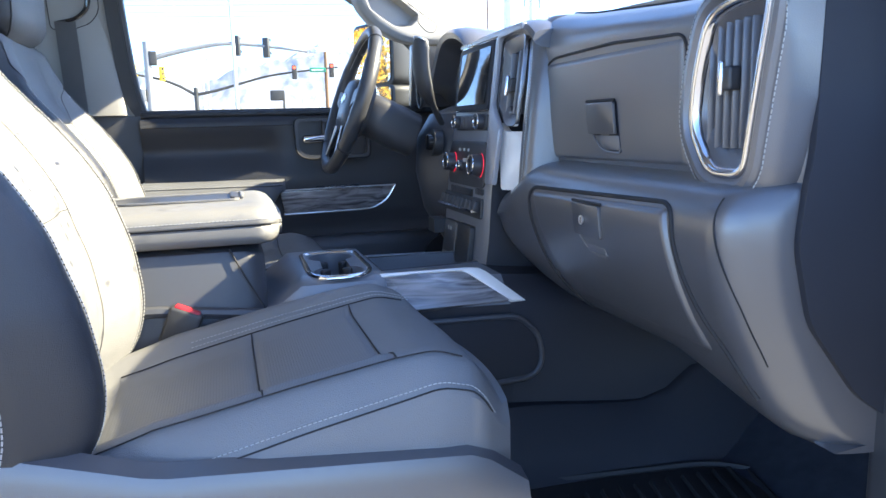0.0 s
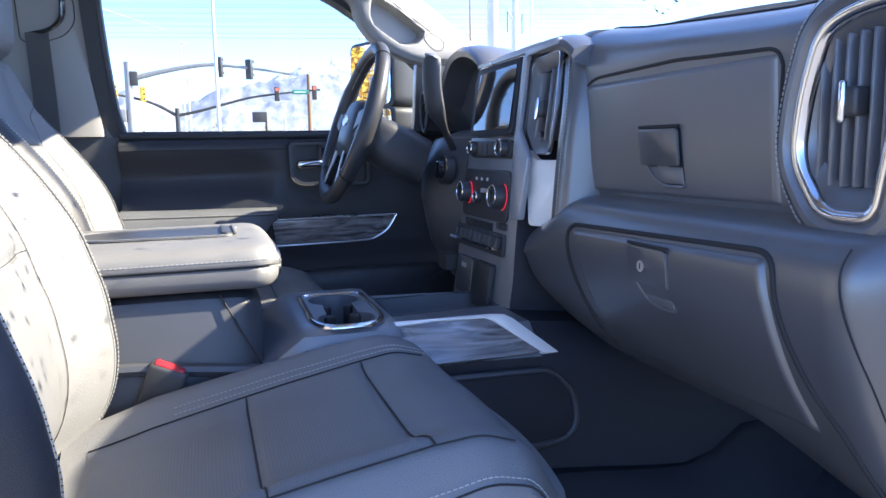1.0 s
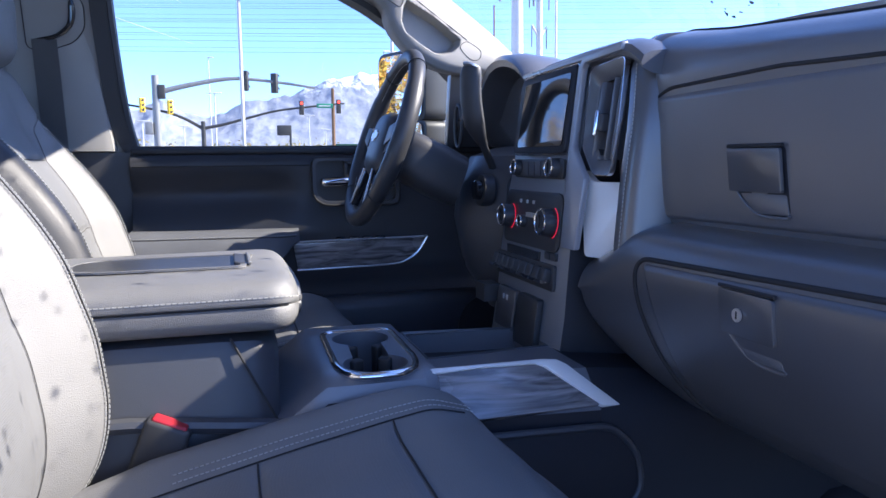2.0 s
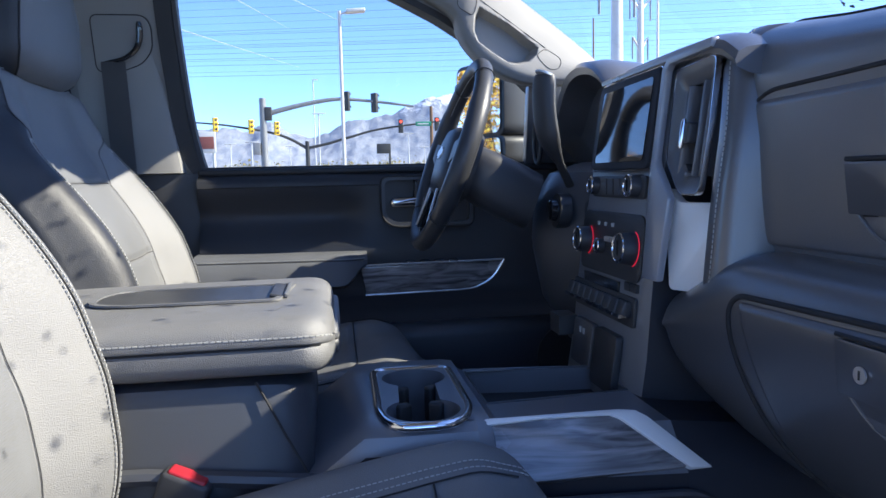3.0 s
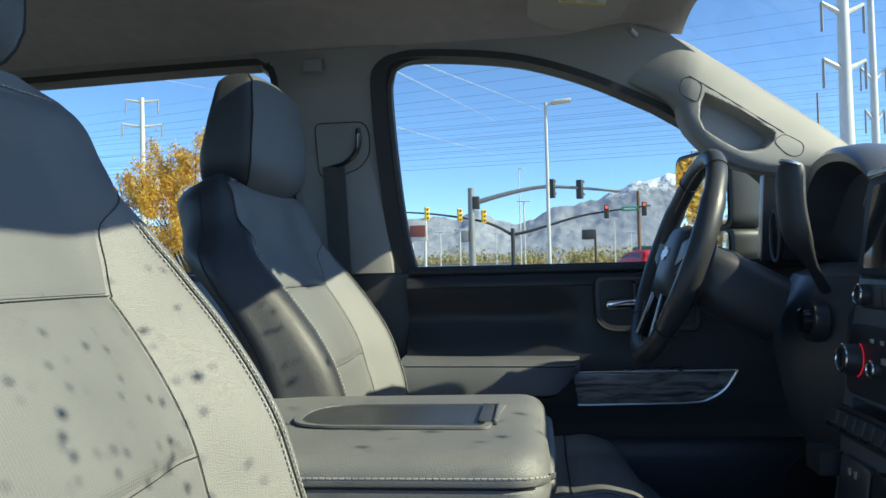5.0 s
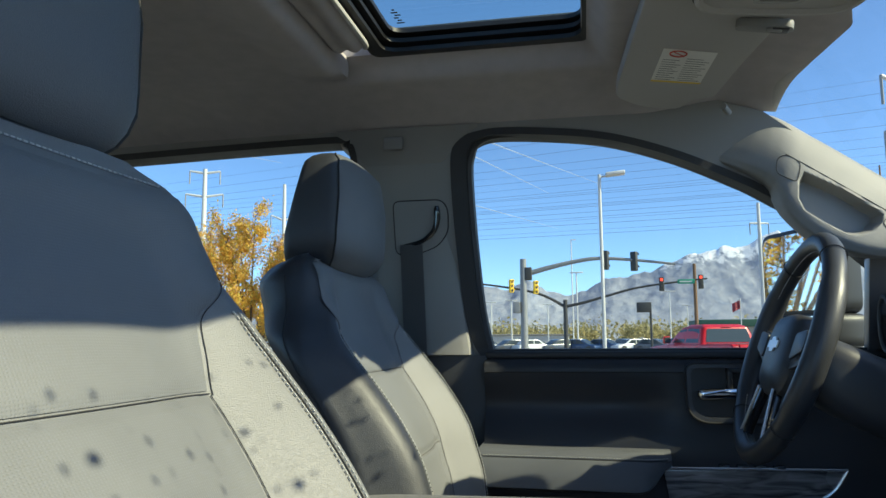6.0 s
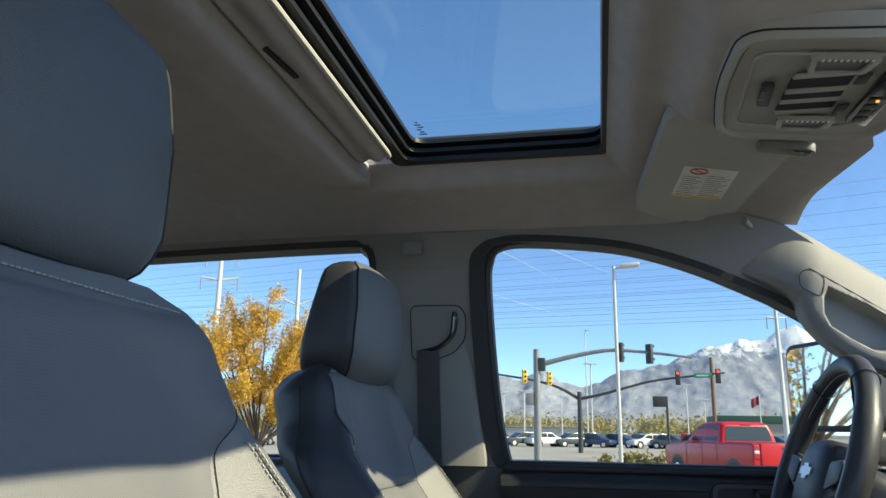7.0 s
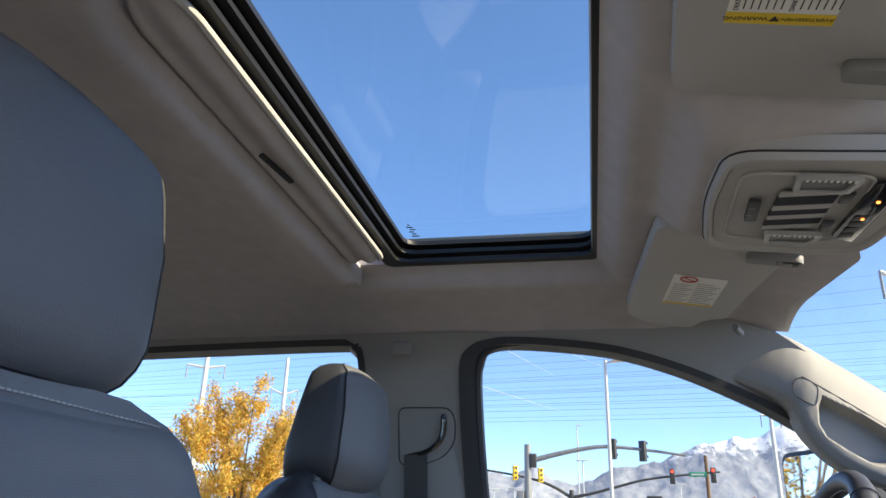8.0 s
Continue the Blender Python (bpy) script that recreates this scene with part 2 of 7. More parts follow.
def sheet(f, nu, nv, thick=0.0, bm=None):
    """A surface f(u, v) with u, v from 0 to 1, thickened against its normal."""
    made = bmesh.new()
    rows = [[made.verts.new(f(i / nu, j / nv)) for j in range(nv + 1)] for i in range(nu + 1)]
    for i in range(nu):
        for j in range(nv):
            made.faces.new((rows[i][j], rows[i + 1][j], rows[i + 1][j + 1], rows[i][j + 1]))
    if thick:
        bmesh.ops.solidify(made, geom=made.faces[:], thickness=thick)
    return join(bm, made)


def eased(t, xs, ys, w):
    """Linear interpolation, its corners rounded over the width w."""
    return float(np.mean(np.interp([t + w * k for k in (-1, -0.66, -0.33, 0, 0.33, 0.66, 1)], xs, ys)))


def soft_path(pts, r, n=6, step=0.012):
    """An open path of 3D points with rounded corners, finely divided."""
    out = [Vector(pts[0])]
    for a, p, b in zip(pts, pts[1:], pts[2:]):
        a, p, b = Vector(a), Vector(p), Vector(b)
        s, e = p + (a - p).normalized() * min(r, (a - p).length * 0.48), p + (b - p).normalized() * min(r, (b - p).length * 0.48)
        out += [(1 - j / n) ** 2 * s + 2 * j / n * (1 - j / n) * p + (j / n) ** 2 * e for j in range(n + 1)]
    out.append(Vector(pts[-1]))
    fine = []
    for a, b in zip(out, out[1:]):
        k = max(1, int((b - a).length / step))
        fine += [a.lerp(b, j / k) for j in range(k)]
    return fine + [out[-1]]


def smooth01(t):
    t = min(1.0, max(0.0, t))
    return t * t * (3 - 2 * t)


def stitches(path, gap=0.0062, length=0.0042, r=0.00075, bm=None):
    """A row of short threads along a path."""
    bm = bm or bmesh.new()
    path = [Vector(p) for p in path]
    walked, d = 0.0, 0.0
    for a, b in zip(path, path[1:]):
        seg = (b - a).length
        if seg < 1e-6:
            continue
        while d < walked + seg:
            p = a + (b - a) * ((d - walked) / seg)
            w = (b - a).normalized()
            side = w.orthogonal().normalized()
            other = w.cross(side)
            ring = lambda q: [q + r * (math.cos(t) * side + math.sin(t) * other) for t in (0, 1.57, 3.14, 4.71)]
            loft([ring(p), ring(p + w * length)], bm=bm)
            d += gap
        walked += seg
    return bm
# ---- cab shell ----
# floor with raised tunnel
structure("floor", rbox((-1.75, -0.86, 0.80), (1.30, 0.86, 0.88), 0.01), CARPET, "dark grey carpeted cab floor", "floor")
structure("firewall", rbox((1.20, -0.86, 0.88), (1.30, 0.86, 1.60), 0.02), CARPET, "dark carpet on the firewall of the footwell", "firewall")
bm = rbox((-1.78, -0.86, 0.88), (-1.72, 0.86, 1.60), 0.02)
rbox((-1.78, -0.86, 2.07), (-1.72, 0.86, 2.20), 0.02, bm=bm)
for sg in (-1, 1):
    rbox((-1.78, min(sg * 0.86, sg * 0.67), 1.58), (-1.72, max(sg * 0.86, sg * 0.67), 2.09), 0.02, bm=bm)
structure("wall_rear", bm, PILLAR, "grey rear wall of the cab round its window", "wall")
rw = thing("window_3", (-1.75, 0, 1.60), "clear rear window of the cab", "window", kind="structure")
part("pane", rbox((-1.752, -0.68, 1.59), (-1.748, 0.68, 2.08)), GLASS, rw, smooth=False).visible_shadow = False
o = rounded([(-1.725, -0.685, 1.585), (-1.725, 0.685, 1.585), (-1.725, 0.685, 2.085), (-1.725, -0.685, 2.085)], 0.05)
part("seal", tube(o, 0.012, 8, closed=True), RUBBER, rw)


def roof_z(x, y):
    """Underside of the headliner."""
    z = 2.158 - 0.007 * (max(0.0, x + 0.05) / 0.4) ** 1.6 - 0.02 * (max(0.0, -x - 0.7)) ** 2
    e = max(0.0, abs(y) - 0.50 - (0.04 if y > 0 else 0.16) * smooth01((x - 0.05) / 0.2)) / 0.23
    z -= 0.052 * smooth01((x - 0.01) / 0.06) * smooth01((0.195 - abs(y)) / 0.065)     # swells round the overhead console
    return z - 0.085 * e ** 2.2


SR = (-0.552, -0.062, 0.455)      # sunroof opening: rear x, front x, driver side y
SL = -0.385                       # its passenger side y


def headliner():
    """Headliner round the sunroof opening, with the lip turned up into the opening."""
    bm = bmesh.new()
    xs = sorted(set([round(-1.72 + 0.06 * i, 3) for i in range(18)] + [round(-0.66 + 0.014 * i, 3) for i in range(70)] + [SR[0], SR[1]]))
    xs = [x for x in xs if x < 0.28] + [0.285, 0.305]
    ys = [-0.73 + 1.418 * i / 112 for i in range(113)]
    ys = sorted(set([round(y, 4) for y in ys if abs(y - SR[2]) > 0.006 and abs(y - SL) > 0.006] + [SR[2], SL]))
    grid = {}
    for i, x in enumerate(xs):
        for j, y in enumerate(ys):
            d = max(SR[0] - x, x - SR[1], y - SR[2], SL - y)
            lift = 0.040 * (1 - smooth01(d / 0.055)) if d < 0.055 else 0.0
            ext = float(np.interp(y, (0.18, 0.30, 0.48, 0.70), (0.0, 0.040, 0.030, 0.020))) * smooth01((x - 0.20) / 0.105)      # runs forward to the screen
            grid[i, j] = bm.verts.new((x + ext, y, roof_z(x, y) + lift - 0.85 * ext))
    for i in range(len(xs) - 1):
        for j in range(len(ys) - 1):
            cx, cy = (xs[i] + xs[i + 1]) / 2, (ys[j] + ys[j + 1]) / 2
            if SR[0] < cx < SR[1] and SL < cy < SR[2]:
                continue
            bm.faces.new((grid[i, j], grid[i + 1, j], grid[i + 1, j + 1], grid[i, j + 1]))
    for v in [v for v in bm.verts if not v.link_faces]:
        bm.verts.remove(v)
    edge = [e for e in bm.edges if e.is_boundary and all(SR[0] - 0.001 <= v.co.x <= SR[1] + 0.001 and SL - 0.001 <= v.co.y <= SR[2] + 0.001 for v in e.verts)]
    ex = bmesh.ops.extrude_edge_only(bm, edges=edge)
    bmesh.ops.translate(bm, vec=(0, 0, 0.045), verts=[v for v in ex["geom"] if isinstance(v, bmesh.types.BMVert)])
    return bm


structure("ceiling", headliner(), HEADLINER, "grey woven headliner round the open sunroof shade", "headliner")
# steel roof skin above the headliner, open over the sunroof
bm = rbox((-1.80, -0.80, 2.235), (SR[0] - 0.05, 0.80, 2.26), 0.005)
rbox((SR[1] + 0.03, -0.80, 2.235), (0.32, 0.80, 2.26), 0.005, bm=bm)
rbox((SR[0] - 0.05, SR[2] + 0.02, 2.235), (SR[1] + 0.03, 0.80, 2.26), 0.005, bm=bm)
rbox((SR[0] - 0.05, -0.80, 2.235), (SR[1] + 0.03, SL - 0.02, 2.26), 0.005, bm=bm)
structure("roof", bm, TRIM_BLACK, "steel roof panel over the headliner", "roof")

# sunroof
sunroof = thing("sunroof", (-0.26, 0, 2.20), "tinted glass sunroof with black seals in the headliner", "sunroof", kind="structure")
corners = [(-0.425, SL + 0.012, 2.235), (SR[1] + 0.006, SL + 0.012, 2.235), (SR[1] + 0.006, SR[2] - 0.012, 2.235), (-0.425, SR[2] - 0.012, 2.235)]
g = part("glass_panel", plate(rounded(corners, 0.02), (0, 0, 0.005)), ROOF_GLASS, sunroof, "blue-tinted roof glass", smooth=False)
g.visible_shadow = False
inner = [(-0.415, SL + 0.03), (SR[1] + 0.001, SL + 0.03), (SR[1] + 0.001, SR[2] - 0.035), (-0.415, SR[2] - 0.035)]
outer = [(-0.463, SL - 0.02), (SR[1] + 0.015, SL - 0.02), (SR[1] + 0.015, SR[2] + 0.01), (-0.463, SR[2] + 0.01)]
for n, (za, zb, off) in enumerate(((2.222, 2.230, 0.0), (2.208, 2.216, 0.010), (2.194, 2.202, 0.020))):
    o = rounded([(x, y, za) for x, y in outer], 0.03)
    i = rounded([(x - (0.0 if x > -0.2 else off), y + (off if y > 0 else -off), za) for x, y in inner], 0.034)
    part("seal", frame_plate(o, i, (0, 0, zb - za)), SEAL, sunroof)
# printed marks on the glass corner
bm = bmesh.new()
for k in range(6):
    rbox((-0.40 + 0.004 * (k % 2), 0.40 - 0.011 * k, 2.2335), (-0.385 - 0.003 * (k % 3), 0.404 - 0.011 * k, 2.2342), bm=bm)
part("print", bm, INK, sunroof, "dark maker's marks, too small to read", smooth=False)
# shade roll behind the opening
shade = thing("sunshade", (-0.51, 0, 2.165), "grey fabric sunshade slid back behind the sunroof", "sunshade", kind="structure")
prof = [(-0.452, 2.200), (-0.454, 2.186), (-0.462, 2.176), (-0.472, 2.171), (-0.482, 2.174), (-0.491, 2.179), (-0.500, 2.178), (-0.508, 2.173), (-0.514, 2.178), (-0.515, 2.200), (-0.513, 2.225), (-0.48, 2.232), (-0.454, 2.222)]
rings = []
for k in range(65):
    y = -0.368 + 0.776 * k / 64
    e = max(0.0, (abs(y - 0.020) - 0.335) / 0.053)
    s = math.sqrt(max(0.01, 1 - min(1, e) ** 2))
    c = Vector((-0.497, y, 2.21))
    rings.append([c + (Vector((p.x, y, p.z)) - c) * (0.35 + 0.65 * s) for p in spline([(a, 0, b) for a, b in prof], 39, True)])
part("handle_rail", loft(rings), HEADLINER, shade)
part("shade_lip", tube([r[2] + Vector((0.003, 0, -0.006)) for r in rings[1:-1]], 0.0050, 8), WHITE_TRIM, shade, "pale edge of the shade")
part("pull", turned(rbox((-0.045, -0.0045, -0.003), (0.045, 0.0045, 0.002), 0.002), pose(-0.497, -0.010, 2.1775, 0, 0, 84)), SEAM, shade, "dark finger pull")
# rounded fold of headliner behind the shade
rings = []
for k in range(61):
    y = -0.43 + 0.90 * k / 60
    e = max(0.0, (abs(y - 0.020) - 0.375) / 0.075)
    h = 1 - 0.95 * smooth01(e)
    rings.append([(a, y, 2.160 + (b - 2.160) * h if b < 2.16 else b) for a, b in ((-0.66, 2.161), (-0.62, 2.157), (-0.595, 2.150), (-0.572, 2.143), (-0.552, 2.140), (-0.536, 2.141), (-0.525, 2.146), (-0.518, 2.157), (-0.516, 2.175), (-0.517, 2.20), (-0.53, 2.215), (-0.66, 2.215))])
part("fold", loft(rings), HEADLINER, shade)

# ---- driver side wall: pillars and window line ----
def side_y(z):
    """Inner face of the driver side above the belt line."""
    return 0.815 - 0.29 * (z - 1.62)


FRONT_WIN = [(-0.293, 1.615), (-0.311, 1.70), (-0.322, 1.85), (-0.326, 2.00), (-0.318, 2.062), (-0.285, 2.088), (-0.22, 2.092), (-0.08, 2.080), (0.017, 2.062), (0.131, 2.025), (0.244, 1.975), (0.302, 1.945), (0.44, 1.86), (0.56, 1.76), (0.64, 1.68), (0.66, 1.615)]
REAR_WIN = [(-1.60, 1.615), (-1.63, 1.85), (-1.60, 2.03), (-1.55, 2.07), (-1.06, 2.086), (-0.63, 2.094), (-0.590, 2.085), (-0.575, 2.05), (-0.565, 1.85), (-0.550, 1.615)]


FRONT_WIN = [(p.x, p.z) for p in spline([(a, 0, b) for a, b in FRONT_WIN], 64)]
REAR_WIN = [(p.x, p.z) for p in spline([(a, 0, b) for a, b in REAR_WIN], 48)]


def side_wall():
    """Upper body side with the two window openings, as one skin."""
    bm = bmesh.new()
    hull = [(-1.75, 1.60), (0.95, 1.60), (0.72, 1.80), (0.30, 2.10), (0.10, 2.165), (-1.75, 2.165)]
    edges = []
    for loop in (hull, FRONT_WIN, REAR_WIN):
        vs = [bm.verts.new((x, 0, z)) for x, z in loop]
        edges += [bm.edges.new((vs[i], vs[(i + 1) % len(vs)])) for i in range(len(vs))]
    bmesh.ops.triangle_fill(bm, use_beauty=True, use_dissolve=False, edges=edges, normal=(0, 1, 0))
    bmesh.ops.subdivide_edges(bm, edges=[e for e in bm.edges if e.calc_length() > 0.2], cuts=2)
    for v in bm.verts:
        v.co.y = side_y(v.co.z)
    ex = bmesh.ops.extrude_face_region(bm, geom=bm.faces[:])
    bmesh.ops.translate(bm, vec=(0, 0.06, 0), verts=[v for v in ex["geom"] if isinstance(v, bmesh.types.BMVert)])
    return bm


structure("wall_left", side_wall(), PILLAR, "grey upper body side round the driver side windows", "wall", smooth=False)
for nm, loop in (("window_1", FRONT_WIN), ("window_2", REAR_WIN)):
    win = thing(nm, (loop[0][0], 0.82, 1.62), "clear side window glass in a black rubber seal", "window", kind="structure")
    o = [Vector((x, side_y(z) - 0.004, z)) for x, z in loop]
    c = sum(o, Vector()) / len(o)
    line = soft_path(o + o[:1], 0.0, 1, 0.03)[:-1]
    nv_ = []
    for k, p in enumerate(line):
        t = (line[(k + 1) % len(line)] - line[k - 1]).normalized()
        q = Vector((-t.z, 0, t.x)).normalized()
        nv_.append(q if q.dot(c - p) > 0 else -q)
    i = [p + q * 0.007 for p, q in zip(line, nv_)]
    w = [p - q * (0.008 + (0.020 * smooth01((-0.27 - p.x) / 0.04) * smooth01((2.10 - p.z) / 0.05) if nm == "window_1" else 0.0)) - Vector((0, 0.002, 0)) for p, q in zip(line, nv_)]
    part("rubber_seal", frame_plate(w, i, (0, 0.066, 0)), RUBBER, win)
    if nm == "window_1":
        rear = spline([(x, side_y(z) + 0.012, z) for x, z in ((-0.283, 1.60), (-0.302, 1.70), (-0.313, 1.85), (-0.317, 2.00), (-0.310, 2.050), (-0.285, 2.078), (-0.22, 2.086), (-0.08, 2.075))], 40)
        part("door_frame", tube(rear, [0.0125 if k < 22 else max(0.001, 0.0125 - 0.0009 * (k - 22)) for k in range(40)], 8), TRIM_BLACK, win, "black door frame edge")
    gp = part("pane", plate([p + Vector((0, 0.04, 0)) for p in o], (0, 0.004, 0)), SIDE_GLASS, win, smooth=False)
    gp.visible_shadow = False

# B pillar trim
def pillar_ring(z, x0, x1, y, d):
    return [Vector((x0, y + d, z)), Vector((x0 + 0.012, y + 0.008, z)), Vector((x0 + 0.03, y, z)), Vector((x1 - 0.03, y, z)), Vector((x1 - 0.012, y + 0.01, z)), Vector((x1, y + d, z))]


bp = thing("pillar_trim", (-0.43, 0.78, 1.0), "grey moulded door pillar trim with belt guide", "pillar trim", kind="structure")
rings = [pillar_ring(z, x0, x1, y, 0.06) for z, x0, x1, y in ((1.61, -0.535, -0.318, 0.782), (1.75, -0.545, -0.334, 0.762), (1.90, -0.557, -0.347, 0.735), (2.02, -0.566, -0.352, 0.700), (2.07, -0.60, -0.315, 0.682), (2.11, -0.64, -0.27, 0.665))]
part("upper_trim", loft(rings), PILLAR, bp)
rings = [pillar_ring(z, x0, x1, y, 0.06) for z, x0, x1, y in ((0.9, -0.52, -0.262, 0.812), (1.40, -0.53, -0.262, 0.806), (1.607, -0.535, -0.262, 0.800))]
part("lower_trim", loft(rings), TRIM_BLACK, bp, "dark lower pillar trim")
o = rounded([(-0.490, 0.722, 1.955), (-0.380, 0.722, 1.955), (-0.366, 0.728, 1.935), (-0.368, 0.742, 1.885), (-0.392, 0.748, 1.855), (-0.440, 0.752, 1.838), (-0.490, 0.752, 1.838)], 0.016)
part("belt_guide", plate([p + Vector((0, -0.006, 0)) for p in o], (0, 0.03, 0), 0.005), PILLAR, bp, "moulded belt guide plate")
part("guide_gap", tube([p + Vector((0, -0.0045, 0)) for p in [q + (q - Vector((-0.43, 0.735, 1.90))) * 0.01 for q in o]], 0.0018, 6, closed=True), SEAM, bp)
part("belt_slot", tube(spline([(-0.390, 0.7175, 1.942), (-0.390, 0.722, 1.912), (-0.400, 0.727, 1.885), (-0.43, 0.734, 1.864), (-0.475, 0.740, 1.856)], 18), [0.005, 0.0075, 0.0085, 0.009, 0.009, 0.009, 0.0085, 0.008, 0.0075, 0.007, 0.007, 0.0065, 0.006, 0.006, 0.0055, 0.005, 0.004, 0.003], flat=0.7), GLOSS_BLACK, bp, "black slotted belt ring")
bm = bmesh.new()
sheet(lambda u, v: Vector((-0.478 + 0.052 * v + 0.012 * u, 0.733 + 0.055 * u, 1.858 - 0.60 * u)), 12, 4, 0.0025, bm=bm)
part("belt", bm, BELT, bp, "dark seat belt webbing")
part("cap", rbox((-0.50, 0.664, 2.062), (-0.455, 0.672, 2.092), 0.004), PILLAR, bp)

# A pillar trim with grab handle
ap = thing("windscreen_pillar_trim", (0.45, 0.72, 1.85), "pale grey front pillar trim with grab handle", "pillar trim", kind="structure")
top = spline([(0.205, 0.73, 2.120), (0.305, 0.70, 2.105), (0.40, 0.70, 2.045), (0.494, 0.70, 1.978), (0.60, 0.70, 1.900), (0.70, 0.71, 1.822), (0.82, 0.72, 1.73)], 30)
low = spline([(0.175, 0.72, 2.035), (0.215, 0.70, 2.010), (0.300, 0.68, 1.960), (0.325, 0.655, 1.895), (0.375, 0.645, 1.838), (0.455, 0.65, 1.803), (0.56, 0.68, 1.800), (0.66, 0.70, 1.808), (0.78, 0.72, 1.745)], 30)
RECESS = [(0.362, 1.970), (0.435, 1.930), (0.499, 1.880), (0.493, 1.861), (0.473, 1.843), (0.448, 1.837), (0.426, 1.839), (0.388, 1.862), (0.354, 1.888), (0.345, 1.915), (0.350, 1.950)]


def recess_depth(x, z, poly=RECESS):
    """Distance inside the handle recess of the trim, 0 outside."""
    d = 1.0
    for (xa, za), (xb, zb) in zip(poly, poly[1:] + poly[:1]):
        d = min(d, ((xa - x) * (zb - za) - (za - z) * (xb - xa)) / math.hypot(xb - xa, zb - za) * -1)
    return max(0.0, d)


def cover_section(u):
    f = u * 29
    k = min(int(f), 28)
    a, b = top[k].lerp(top[k + 1], f - k), low[k].lerp(low[k + 1], f - k)
    mid = (a + b) / 2
    g0 = smooth01((u - 0.04) / 0.26)
    return spline([a + Vector((0.012, 0.05, 0.0)), a + Vector((0.004, 0.006, 0)), a + (b - a) * 0.14 + Vector((0, -0.012 * g0, 0)), mid + Vector((0, -0.022 * g0, 0)), b + (a - b) * 0.16 + Vector((0, -0.018 * g0, 0)), b + (a - b) * 0.04 + Vector((0, -0.008 * g0, 0)), b + Vector((0, 0.008, -0.004)), b + Vector((0, 0.06, 0.0))], 36)


COVER = {}
for i in range(221):
    sec = cover_section(i / 220)
    for j in range(141):
        g = j / 140 * 35
        k = min(int(g), 34)
        p = sec[k].lerp(sec[k + 1], g - k)
        COVER[i, j] = p + Vector((0, 0.036 * smooth01(recess_depth(p.x, p.z) / 0.011), 0))
part("cover", sheet(lambda u, v: COVER[round(u * 220), round(v * 140)], 220, 140), PILLAR, ap)


def on_cover(x, z):
    return min(COVER.values(), key=lambda p: (p.x - x) ** 2 + (p.z - z) ** 2 + (0.5 if p.y > 0.72 else 0)).y


for q in ([(0.491, 1.861), (0.516, 1.877), (0.556, 1.854), (0.550, 1.831), (0.527, 1.827), (0.508, 1.840)], [(0.317, 2.002), (0.335, 2.007), (0.358, 1.990), (0.356, 1.974), (0.347, 1.948), (0.336, 1.953), (0.312, 1.970)]):
    o = rounded([(a, 0, c) for a, c in q], 0.012)
    part("cap_seam", tube([Vector((p.x, on_cover(p.x, p.z) - 0.0002, p.z)) for p in o], 0.0009, 5, closed=True), SEAM, ap)
part("cover_seam", tube([Vector((0.333 + 0.183 * k / 24, on_cover(0.333 + 0.183 * k / 24, 2.008 - 0.130 * k / 24) - 0.0002, 2.008 - 0.130 * k / 24)) for k in range(25)], 0.0009, 5), SEAM, ap)
# black sail panel at the front corner of the window
sail = thing("sail_panel", (0.58, 0.79, 1.62), "black triangular panel in front of the driver window", "sail panel", kind="structure")
part("panel", plate([(0.505, side_y(1.615) - 0.012, 1.615), (0.70, side_y(1.615) - 0.012, 1.615), (0.70, side_y(1.74) - 0.012, 1.74), (0.535, side_y(1.83) - 0.012, 1.83), (0.50, side_y(1.83) - 0.012, 1.83)], (0, 0.03, 0), 0.004), DASH2, sail)

# windscreen
ws = thing("windscreen", (0.7, 0, 1.9), "clear raked windscreen flecked with dirt", "windscreen", kind="structure")
ws_f = lambda u, v: Vector((0.306 + (1.10 - 0.306) * v - 0.16 * (2 * u - 1) ** 2 * (0.12 + 0.88 * v), (2 * u - 1) * (0.72 + 0.06 * v), 2.170 - (0.045 if u > 0.5 else 0.02) * (2 * u - 1) ** 2 + (1.66 - 2.170) * v))
g = part("windscreen_glass", sheet(ws_f, 20, 10, 0.004), GLASS, ws)
g.visible_shadow = False
def frit(u, v):
    """Printed black band inside the top edge, deeper in the corners."""
    deep = 0.05 * max(0.0, (abs(2 * u - 1) - 0.80) / 0.20) ** 2.2
    return ws_f(u, (deep + 0.008) * v - 0.012) + Vector((-0.004, 0, -0.003))


part("printed_band", sheet(frit, 60, 4, 0.002), SEAL, ws, "printed black band along the glass edge")
part("black_border", tube([ws_f(u / 40, 0.0) + Vector((0.01, 0, 0.004)) for u in range(41)], 0.010, 8, flat=0.5), TRIM_BLACK, ws)
part("black_border", tube([ws_f(1.0, v / 20) - Vector((0.0, 0.0, 0.004)) for v in range(21)], 0.007, 8), TRIM_BLACK, ws)
part("black_border", tube([ws_f(0.0, v / 20) for v in range(21)], 0.012, 8), TRIM_BLACK, ws)
rng = random.Random(5)
bm = bmesh.new()
for k in range(420):
    u, v = 0.05 + 0.50 * rng.random(), 0.06 + 0.60 * rng.random()
    a, r = ws_f(u, v), 0.0013 + 0.0043 * rng.random() ** 1.9
    e1, e2 = (ws_f(u + 0.01, v) - a).normalized(), (ws_f(u, v + 0.01) - a).normalized()
    up = e1.cross(e2) * 0.006
    q = [a + up + r * (0.6 + 0.7 * rng.random()) * (math.cos(t) * e1 + math.sin(t) * e2) for t in (0, 0.9, 1.8, 2.7, 3.6, 4.5, 5.4)]
    bm.faces.new([bm.verts.new(p) for p in q])
